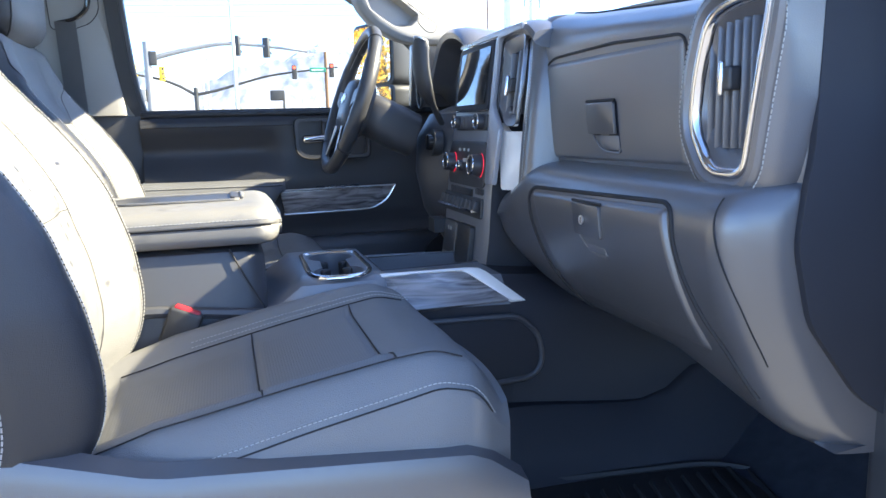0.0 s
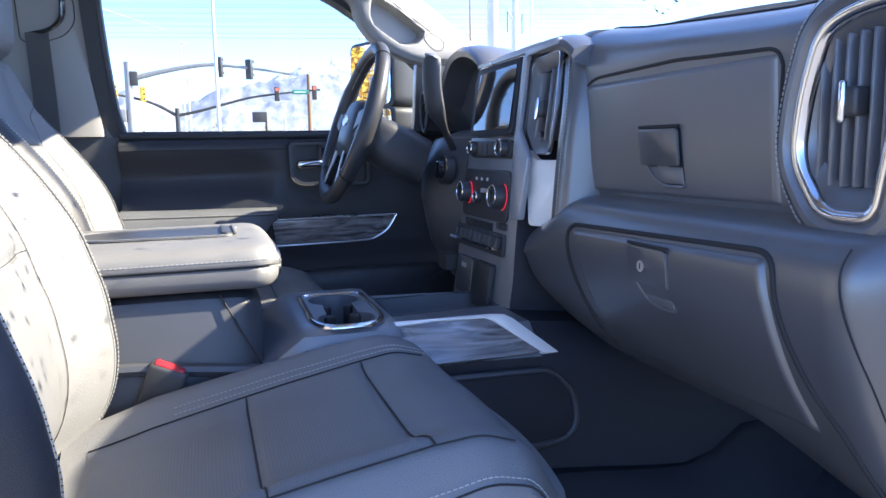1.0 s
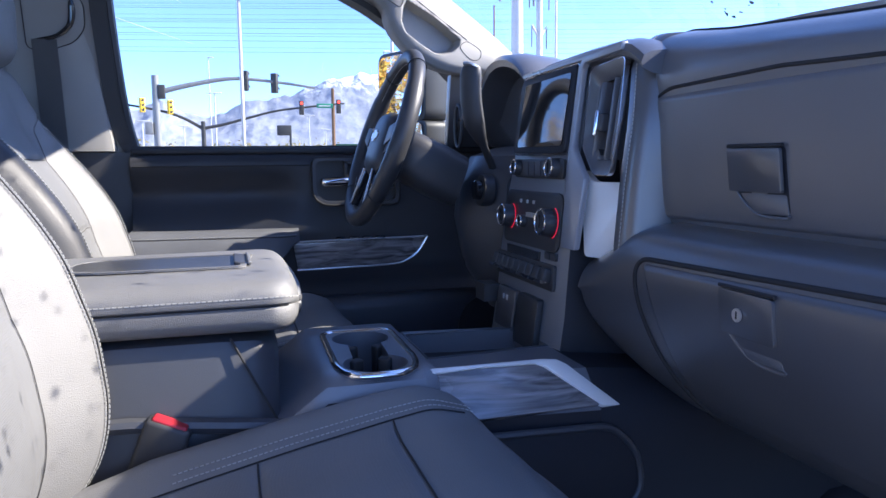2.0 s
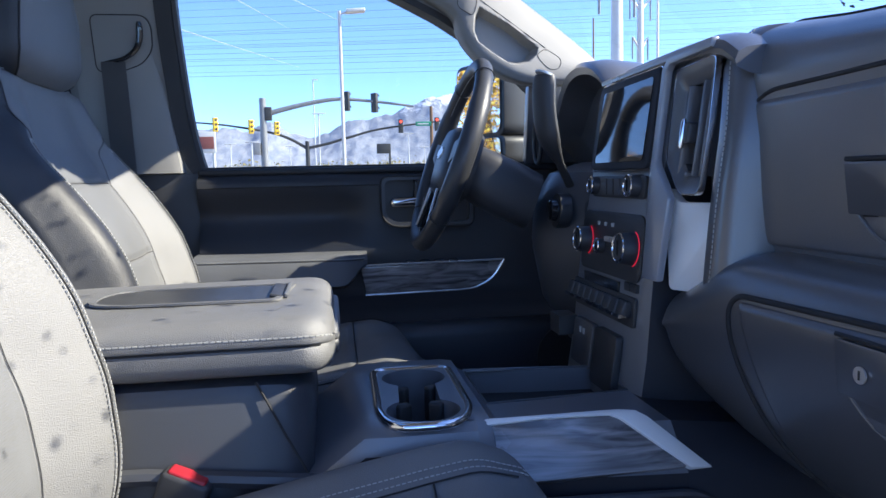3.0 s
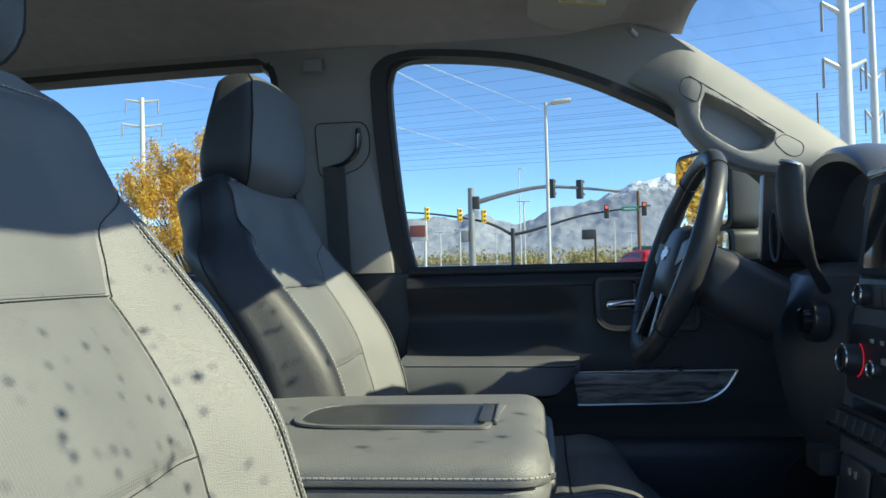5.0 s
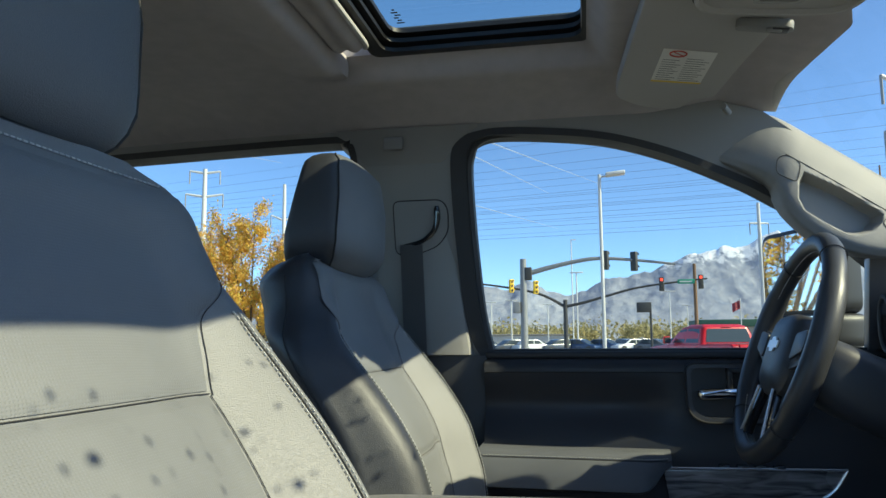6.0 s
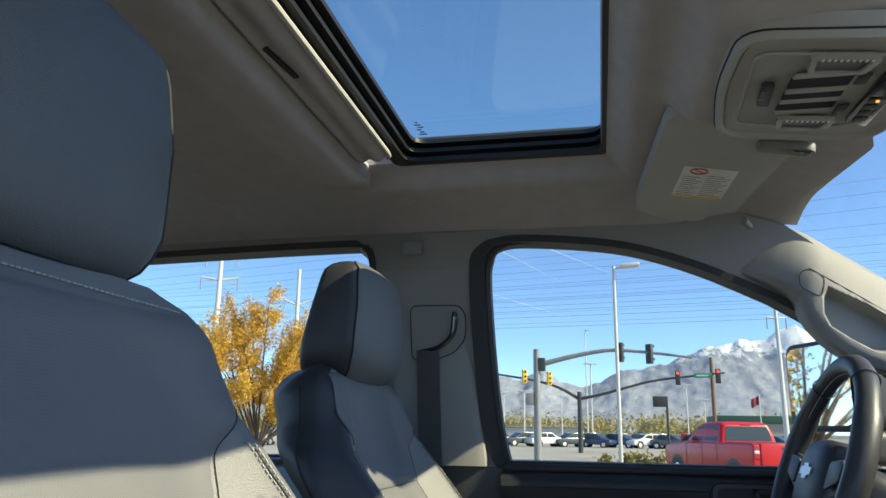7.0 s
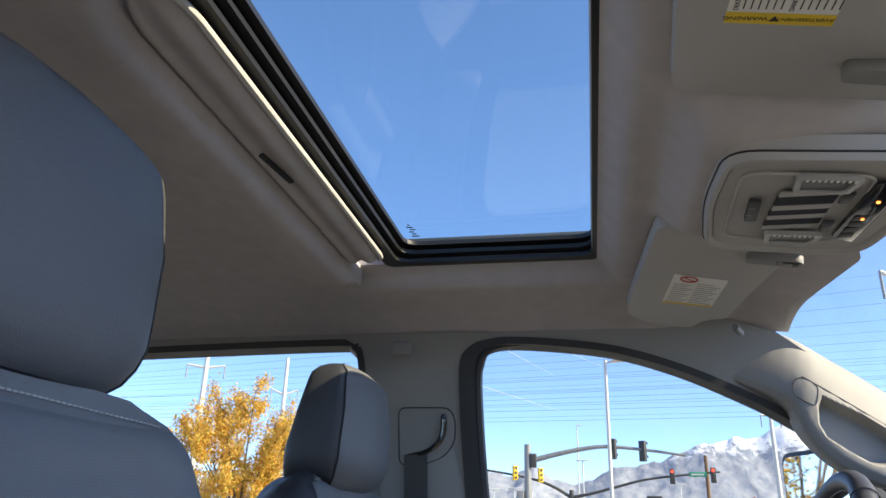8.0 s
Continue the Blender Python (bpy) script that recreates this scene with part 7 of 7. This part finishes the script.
m1 = thing("traffic_signal", (-3.55, 42, 0), "grey steel signal mast with long curved arm", "traffic signal", "traffic signals")
part("mast", tube([(-3.55, 42, 0), (-3.55, 42, 6.25)], [0.23, 0.19], 14), STEEL, m1)
part("arm", tube(spline([(-3.4, 42, 5.35), (-2.0, 42, 5.72), (-0.4, 42, 6.05), (0.9, 42, 6.17), (2.8, 42, 6.02), (5.0, 42, 5.74)], 24), [0.16 - 0.004 * k for k in range(24)], 10), STEEL, m1)
part("bracket", rbox((-3.45, 41.8, 5.0), (-3.05, 42.2, 5.75), 0.05), DARK_STEEL, m1)
part("cabinet", rbox((-4.15, 41.7, 3.1), (-3.75, 42.2, 3.75), 0.03), STEEL, m1)
signal(1.15, 42, 6.05, 150, False, m1)
signal(2.75, 42, 5.95, 140, False, m1)

m2 = thing("traffic_signal", (-1.64, 60, 0), "dark steel signal mast with two arms and red lights", "traffic signal", "traffic signals")
part("mast", tube([(-1.64, 60, 0), (-1.64, 60, 4.75)], [0.2, 0.17], 12), DARK_STEEL, m2)
part("arm", tube(spline([(-1.6, 60, 4.2), (-0.14, 60, 4.5), (1.63, 60, 4.98), (4.0, 60, 5.6), (7.0, 60, 6.0), (9.5, 60, 6.25)], 24), [0.13 - 0.003 * k for k in range(24)], 8), DARK_STEEL, m2)
part("arm", tube(spline([(-1.7, 60, 4.2), (-3.0, 60, 4.95), (-4.6, 60, 5.5), (-8.0, 60, 6.1), (-10.5, 60, 6.35)], 24), [0.13 - 0.003 * k for k in range(24)], 8), DARK_STEEL, m2)
signal(5.98, 59.8, 5.85, 0, True, m2)
signal(8.97, 59.8, 5.98, 0, True, m2)
for x, z in ((-6.0, 5.95), (-4.0, 5.8), (-8.75, 6.15)):
    signal(x, 59.8, z, 35, False, m2, SIGNAL_YELLOW)
part("street_sign", rbox((7.2, 59.7, 5.85), (8.5, 59.74, 6.2), 0.02), GREEN_SIGN, m2, "green street sign with unreadable name")
bm = bmesh.new()
rbox((7.35, 59.68, 5.97), (8.3, 59.70, 6.07), bm=bm)
part("sign_bar", bm, WHITE_PAINT, m2, smooth=False)

wp_ = thing("utility_pole", (8.6, 60, 0), "brown wooden utility pole", "utility pole", "utility poles")
part("pole", tube([(8.6, 60.5, 0), (8.62, 60.5, 7.5)], [0.17, 0.13], 10), POLE_WOOD, wp_)
bx = thing("camera_post", (3.75, 45, 0), "dark post carrying a grey box", "post")
part("post", rod((3.8, 45, 0), (3.8, 45, 3.6), 0.07), DARK_STEEL, bx)
part("box", rbox((3.0, 44.8, 3.15), (3.85, 45.2, 3.75), 0.04), DARK_STEEL, bx)


def steel_pole(x, y, h, r, arms, group="power poles", wood=False, label="tall pale steel power pole"):
    p = thing("power_pole", (x, y, 0), label, "power pole", group)
    part("shaft", tube([(x, y, 0), (x, y, h)], [r, r * 0.55], 12), POLE_WOOD if wood else WHITE_PAINT, p)
    for z, half, rise in arms:
        for sg in (-1, 1):
            part("cross_arm", tube([(x, y, z), (x + sg * half, y + 0.3 * sg * half, z + rise)], [r * 0.4, r * 0.25], 8), WHITE_PAINT if not wood else POLE_WOOD, p)
            part("insulator", tube([(x + sg * half, y + 0.3 * sg * half, z + rise), (x + sg * half, y + 0.3 * sg * half, z + rise - h * 0.07)], r * 0.18, 6), STEEL, p)
    return p


steel_pole(-34.0, 60, 17.3, 0.34, ((14.7, 1.6, 0.25), (16.9, 1.3, 0.2)))
steel_pole(-26.2, 60, 15.5, 0.26, ((12.2, 1.1, 0.5), (9.6, 1.1, 0.5), (7.0, 1.1, 0.5)))
steel_pole(9.1, 40, 8.7, 0.15, ((7.6, 0.5, 0.0),))
steel_pole(16.6, 40, 22, 0.42, ((11.5, 1.2, 0.6), (14.5, 1.2, 0.6)))
steel_pole(20.2, 45, 20, 0.28, ((12.0, 0.8, 0.8), (9.5, 0.6, 0.8)))
steel_pole(30.0, 80, 19, 0.16, (), wood=True, label="thin dark power pole in the distance")
for x, y, h, dbl in ((21.4, 45, 13.2, False), (-2.0, 120, 17.5, False), (-1.0, 90, 9.5, True), (-9.5, 95, 6.5, True), (-14.0, 110, 7.0, True), (12.0, 110, 8.2, True), (17.0, 130, 7.0, True), (3.0, 130, 7.5, True), (-6.5, 130, 7.5, True)):
    s = thing("street_lamp", (x, y, 0), "pale steel lot lamp in the distance", "street lamp", "far lamps")
    part("pole", tube([(x, y, 0), (x, y, h)], [0.11, 0.08], 8), WHITE_PAINT, s)
    part("lamp_head", rbox((x - (0.8 if dbl else 0.1), y - 0.15, h), (x + 0.8, y + 0.15, h + 0.14), 0.04), WHITE_PAINT, s)

# overhead wires
wires = thing("power_lines", (0, 70, 10), "many dark overhead power wires", "power lines", kind="stuff")
for k, (z0, z1, d) in enumerate(((9.6, 10.6, 58), (10.4, 11.5, 58), (11.2, 12.6, 60), (11.6, 13.0, 60), (12.0, 13.6, 60), (12.6, 14.2, 62), (13.4, 15.2, 62), (14.1, 16.2, 64), (15.3, 17.6, 64), (17.0, 20.0, 66), (18.0, 21.6, 66), (19.6, 23.6, 68), (9.9, 11.0, 58), (10.9, 12.1, 59), (12.3, 13.9, 61), (12.9, 14.7, 62), (13.7, 15.7, 63), (14.7, 16.9, 64), (16.1, 18.7, 65), (21.0, 25.2, 69))):
    pts = []
    for j in range(41):
        u = j / 40
        x = -75 + 150 * u
        pts.append((x, d, z0 + (z1 - z0) * (x + 10) / 25 * 0.55 + 0.9 * (u - 0.5) ** 2 * 4))
    part("wire", tube(pts, 0.011 if k < 12 else 0.008, 5), WIRE, wires)
# thin vapour trails high up
TRAIL = pane("vapour", (1, 1, 1), 0.0)
n, l = TRAIL.node_tree.nodes, TRAIL.node_tree.links
df, mx = n.new("ShaderNodeBsdfDiffuse"), n.new("ShaderNodeMixShader")
df.inputs[0].default_value = (0.9, 0.9, 0.9, 1)
mx.inputs[0].default_value = 0.30
l.new(n["Transparent BSDF"].outputs[0], mx.inputs[1])
l.new(df.outputs[0], mx.inputs[2])
l.new(mx.outputs[0], n["Material Output"].inputs[0])
for a, b, r in (((-879, 903), (-150, 667), 4.5), ((-700, 1295), (120, 928), 5), ((-900, 1282), (-200, 890), 5), ((-2700, 1350), (-1950, 1172), 6)):
    tr_ = thing("vapour_trail", ((a[0] + b[0]) / 2, 4500, (a[1] + b[1]) / 2), "thin white vapour trail in the blue sky", "vapour trail", "vapour trails", "structure")
    part("streak", tube([(a[0] + (b[0] - a[0]) * k / 12, 4500, a[1] + (b[1] - a[1]) * k / 12) for k in range(13)], [r * (1 - 0.07 * k) for k in range(13)], 8), TRAIL, tr_)


def car(x, y, rot, paint, label, group="parked cars", cat="car"):
    """Saloon car, its nose towards local -x."""
    c = thing("parked_car", (x, y, 0), label, cat, group)
    mt = pose(x, y, 0, 0, 0, rot)
    L, W = 4.5, 1.8
    side = [(0.1, 0.35), (0.0, 0.6), (0.1, 0.82), (1.1, 0.98), (3.8, 1.0), (4.45, 0.92), (4.5, 0.5), (4.4, 0.35)]
    roof = [(1.05, 0.96), (1.8, 1.42), (2.3, 1.5), (3.3, 1.48), (4.1, 1.02)]
    glass = ([(1.45, 1.02), (1.9, 1.38), (2.5, 1.42), (2.5, 1.02)], [(2.6, 1.02), (2.6, 1.42), (3.3, 1.40), (3.7, 1.02)])
    part("body", turned(plate([(px - L / 2, -W / 2, pz) for px, pz in side], (0, W, 0), 0.07), mt), paint, c)
    part("cabin", turned(plate([(px - L / 2, -W / 2 + 0.13, pz) for px, pz in roof], (0, W - 0.26, 0), 0.06), mt), paint, c)
    for s in (-1, 1):
        for g in glass:
            part("side_window", turned(plate([(px - L / 2, s * (W / 2 - 0.125), pz) for px, pz in g], (0, s * 0.006, 0)), mt), CAR_GLASS, c, smooth=False)
    part("windscreen", turned(plate([(1.12 - L / 2, -0.68, 1.02), (1.12 - L / 2, 0.68, 1.02), (1.80 - L / 2, 0.6, 1.425), (1.80 - L / 2, -0.6, 1.425)], (-0.012, 0, 0.012)), mt), CAR_GLASS, c, smooth=False)
    wheels_of(c, mt, (0.85 - L / 2, 3.6 - L / 2), W, 0.33)
    return c


def wheels_of(c, mt, axles, W, wr):
    for px in axles:
        for s in (-1, 1):
            part("wheel_arch", turned(tube([(px, s * (W / 2 - 0.10), wr + 0.04), (px, s * (W / 2 + 0.004), wr + 0.04)], wr + 0.09, 24), mt), TRIM_BLACK, c)
            w = part("wheel", turned(tube([(px, s * (W / 2 - 0.20), wr), (px, s * (W / 2 + 0.012), wr)], wr, 24), mt), RUBBER, c)
            part("rim", turned(tube([(px, s * (W / 2 + 0.012), wr), (px, s * (W / 2 + 0.022), wr)], [wr * 0.64, wr * 0.55], 18), mt), SATIN, w)


def pickup(x, y, rot, paint, label):
    """Crew cab pickup truck, its nose towards local -x."""
    c = thing("pickup_truck", (x, y, 0), label, "pickup truck")
    mt = pose(x, y, 0, 0, 0, rot)
    L, W = 5.9, 2.04
    side = [(0.20, 0.52), (0.02, 0.70), (0.0, 1.12), (0.16, 1.27), (0.60, 1.33), (1.40, 1.38), (1.62, 1.40), (3.94, 1.41), (5.80, 1.43), (5.88, 1.36), (5.88, 0.62), (5.62, 0.52)]
    body = part("body", turned(plate([(px - L / 2, -W / 2, pz) for px, pz in side], (0, W, 0), 0.07, 3), mt), paint, c)
    wide = lambda z: float(np.interp(z, (1.36, 1.50, 1.75, 1.96, 2.06), (0.97, 0.945, 0.885, 0.80, 0.66)))
    nose = lambda z: float(np.interp(z, (1.36, 1.50, 1.75, 1.96, 2.06), (1.56, 1.74, 2.06, 2.36, 2.70)))
    tail = lambda z: float(np.interp(z, (1.36, 1.50, 1.75, 1.96, 2.06), (3.96, 3.95, 3.90, 3.84, 3.62)))
    rings = [rounded([(nose(z) - L / 2, -wide(z), z), (nose(z) - L / 2, wide(z), z), (tail(z) - L / 2, wide(z), z), (tail(z) - L / 2, -wide(z), z)], 0.14) for z in (1.36, 1.50, 1.75, 1.90, 1.96, 2.02, 2.06)]
    part("cabin", turned(loft(rings), mt), paint, c)
    for s in (-1, 1):
        for q in ([(1.98, 1.46), (2.36, 1.88), (2.80, 1.93), (2.80, 1.46)], [(2.88, 1.46), (2.88, 1.93), (3.60, 1.92), (3.72, 1.78), (3.74, 1.46)]):
            part("side_window", turned(plate([(px - L / 2, s * (wide(pz) + 0.004), pz) for px, pz in q], (0, s * 0.006, 0)), mt), CAR_GLASS, c, smooth=False)
        for px in (1.72, 2.84, 3.80):
            part("door_seam", turned(tube([(px - L / 2, s * (W / 2 + 0.001), 0.62), (px - L / 2, s * (W / 2 + 0.001), 1.36)], 0.008, 5), mt), SEAM, body)
        for px in (2.62, 3.58):
            part("door_handle", turned(rbox((px - L / 2 - 0.11, s * W / 2 - 0.02, 1.22), (px - L / 2 + 0.11, s * W / 2 + 0.035 * s + 0.02, 1.27), 0.015), mt), paint, body)
        part("sill_step", turned(rbox((1.65 - L / 2, s * 0.98 - 0.06, 0.46), (3.95 - L / 2, s * 0.98 + 0.06, 0.53), 0.02), mt), TRIM_BLACK, body)
        m = part("door_mirror", turned(rbox((1.84 - L / 2, s * 1.16 - 0.13, 1.42), (1.98 - L / 2, s * 1.16 + 0.13, 1.68), 0.05), mt), paint, c)
        part("mirror_glass", turned(rbox((1.978 - L / 2, s * 1.16 - 0.10, 1.45), (1.986 - L / 2, s * 1.16 + 0.10, 1.65)), mt), CAR_GLASS, m)
        part("tail_lamp", turned(rbox((5.78 - L / 2, s * 0.925 - 0.10, 0.98), (5.905 - L / 2, s * 0.925 + 0.105, 1.38), 0.03), mt), RED, body)
        part("reverse_lamp", turned(rbox((5.89 - L / 2, s * 0.925 - 0.07, 1.13), (5.912 - L / 2, s * 0.925 + 0.09, 1.22), 0.01), mt), WHITE_PAINT, body)
    part("windscreen", turned(plate([(1.70 - L / 2, -0.84, 1.46), (1.70 - L / 2, 0.84, 1.46), (2.30 - L / 2, 0.70, 1.93), (2.30 - L / 2, -0.70, 1.93)], (-0.02, 0, 0.02)), mt), CAR_GLASS, c, smooth=False)
    part("rear_window", turned(plate(rounded([(3.962 - L / 2, -0.80, 1.48), (3.962 - L / 2, 0.80, 1.48), (3.866 - L / 2, 0.70, 1.91), (3.866 - L / 2, -0.70, 1.91)], 0.05), (0.008, 0, 0.002)), mt), CAR_GLASS, c, smooth=False)
    part("brake_lamp", turned(rbox((3.83 - L / 2, -0.17, 1.955), (3.865 - L / 2, 0.17, 1.985), 0.008), mt), RED, c)
    part("tailgate", turned(rbox((5.85 - L / 2, -0.80, 0.80), (5.925 - L / 2, 0.80, 1.42), 0.04), mt), paint, body)
    part("tailgate_handle", turned(rbox((5.92 - L / 2, -0.14, 1.24), (5.935 - L / 2, 0.14, 1.32), 0.01), mt), TRIM_BLACK, body)
    part("bumper", turned(rbox((5.82 - L / 2, -0.98, 0.50), (6.04 - L / 2, 0.98, 0.76), 0.06), mt), CHROME, body)
    part("bed", turned(rbox((4.02 - L / 2, -0.84, 1.34), (5.80 - L / 2, 0.84, 1.437), 0.01), mt), TRIM_BLACK, c)
    wheels_of(c, mt, (1.0 - L / 2, 4.75 - L / 2), W, 0.42)
    return c


pickup(4.15, 25.5, -70, TRUCK_RED, "bright red crew cab pickup truck on the road")
PAINTS = [mat("car_paint", c, 0.25, coat=0.7, mottle=0.02) for c in ((0.7, 0.7, 0.7), (0.05, 0.06, 0.08), (0.30, 0.31, 0.33), (0.03, 0.06, 0.14), (0.55, 0.55, 0.56), (0.12, 0.12, 0.13))]
NAMES = ["white", "black", "grey", "dark blue", "silver", "charcoal"]
rng = random.Random(8)
for k in range(24):
    q = rng.randrange(6) if k else 0
    car(-11.0 + (2.6 * k if k < 12 else 2.9 * (k - 12) + 1.3), (80 if k < 12 else 97) + 5 * rng.random(), rng.choice((35, 60, 80, 150, 215, 250)), PAINTS[q], NAMES[q] + " car parked in the lot across the street")
for k in range(9):
    q = rng.randrange(6)
    car(-48 + 4.5 * k, 62 + 8 * rng.random(), rng.choice((75, 80, 250)), PAINTS[q], NAMES[q] + " car parked in the lot across the street")
# far low buildings and the shop sign
bd = thing("building", (29, 150, 0), "low dark building with a green roof", "building")
part("wall", rbox((22, 150, 0), (44, 165, 3.6), 0.05), mat("tan_wall", (0.35, 0.32, 0.27), 0.8), bd)
part("roof", rbox((21.5, 149.5, 3.6), (44.5, 165.5, 5.0), 0.1), mat("green_roof", (0.03, 0.09, 0.06), 0.6), bd)
bd2 = thing("building", (-30, 210, 0), "long low pale building in the distance", "building")
part("wall", rbox((-60, 210, 0), (-5, 225, 2.4), 0.1), mat("pale_wall", (0.5, 0.48, 0.44), 0.8), bd2)
part("roof", rbox((-61, 209.5, 2.4), (-4, 225.5, 2.8), 0.1), mat("grey_roof", (0.2, 0.2, 0.2), 0.7), bd2)
ss = thing("shop_sign", (-12.2, 75, 0), "white pylon sign with a red band", "sign")
part("post", rod((-12.6, 75, 0), (-12.6, 75, 6), 0.16), WHITE_PAINT, ss)
part("post", rod((-11.2, 75, 0), (-11.2, 75, 6), 0.16), WHITE_PAINT, ss)
part("board", rbox((-12.85, 74.8, 4.5), (-10.95, 75.1, 6.6), 0.05), WHITE_PAINT, ss)
part("red_band", rbox((-12.75, 74.74, 4.9), (-11.1, 74.79, 6.1), 0.02), mat("sign_red", (0.20, 0.06, 0.05), 0.5), ss)
fl = thing("flag_pole", (19.7, 100, 0), "small flag on a white pole", "flag pole")
part("pole", rod((19.7, 100, 0), (19.7, 100, 6.6), 0.06), WHITE_PAINT, fl)
part("flag", sheet(lambda u, v: Vector((19.7 - 1.0 * u, 100 + 0.15 * math.sin(7 * u), 6.4 - 1.1 * v - 0.5 * u)), 12, 4, 0.02), mat("faded_flag", (0.45, 0.12, 0.14), 0.8, mottle=0.5, mottle_scale=3), fl)
# low bushes on the verge
bm = bmesh.new()
for k in range(11):
    x, y, r = rng.choice((-6.5, 0.6, 1.6, 2.4, 3.2)) + rng.uniform(-0.6, 0.6), rng.uniform(37.5, 39.5), rng.uniform(0.2, 0.42)
    for q in range(90):
        c = Vector((x + rng.gauss(0, r * 0.6), y + rng.gauss(0, r * 0.5), abs(rng.gauss(0.2, r * 0.5)) + 0.14))
        a, b = Vector((rng.gauss(0, 1), rng.gauss(0, 1), rng.gauss(0, 1))).normalized(), Vector((rng.gauss(0, 1), rng.gauss(0, 1), rng.gauss(0, 1))).normalized()
        bm.faces.new([bm.verts.new(c + v * 0.09) for v in (a, b, -a, -b)])
tagged(part("bushes", bm, OLIVE, None, "", smooth=False), "low olive bushes beside the street", "bushes", "", "stuff")

# the truck's own door mirror
dm = thing("door_mirror", (0.47, 1.12, 1.78), "tall black-framed door mirror outside the driver window", "door mirror")
c0 = Vector((0.455, 1.13, 1.80))
rgt, upv = Vector((0.42, 0.90, 0)).normalized() * -1, Vector((0, 0, 1))
nv = Vector((-0.93, -0.36, 0.0)).normalized()
rgt = nv.cross(upv)
pt = lambda a, b, d=0.0: c0 + rgt * a + upv * b + nv * d
o = rounded([pt(-0.115, -0.09), pt(0.115, -0.09), pt(0.115, 0.105), pt(-0.115, 0.105)], 0.03)
part("shell", plate([c0 + (p - c0) * 1.12 for p in o], -nv * 0.09, 0.02), TRIM_BLACK, dm)
part("mirror_glass", plate([p + nv * 0.002 for p in o], nv * 0.003), mat("mirror_silver", (0.85, 0.87, 0.88), 0.02, metal=1.0, mottle=0.0), dm, "mirror glass")
o2 = rounded([pt(-0.115, -0.175), pt(0.115, -0.175), pt(0.115, -0.105), pt(-0.115, -0.105)], 0.02)
c2 = sum(o2, Vector()) / len(o2)
part("shell", plate([c2 + (p - c2) * 1.15 for p in o2], -nv * 0.09, 0.012), TRIM_BLACK, dm)
part("spotter_glass", plate([p + nv * 0.002 for p in o2], nv * 0.003), bpy.data.materials["mirror_silver"], dm, "small lower mirror")
part("arm", tube([c0 + Vector((0.03, -0.02, -0.15)), (0.50, 0.95, 1.60), (0.50, 0.87, 1.58)], 0.025, 10), TRIM_BLACK, dm)
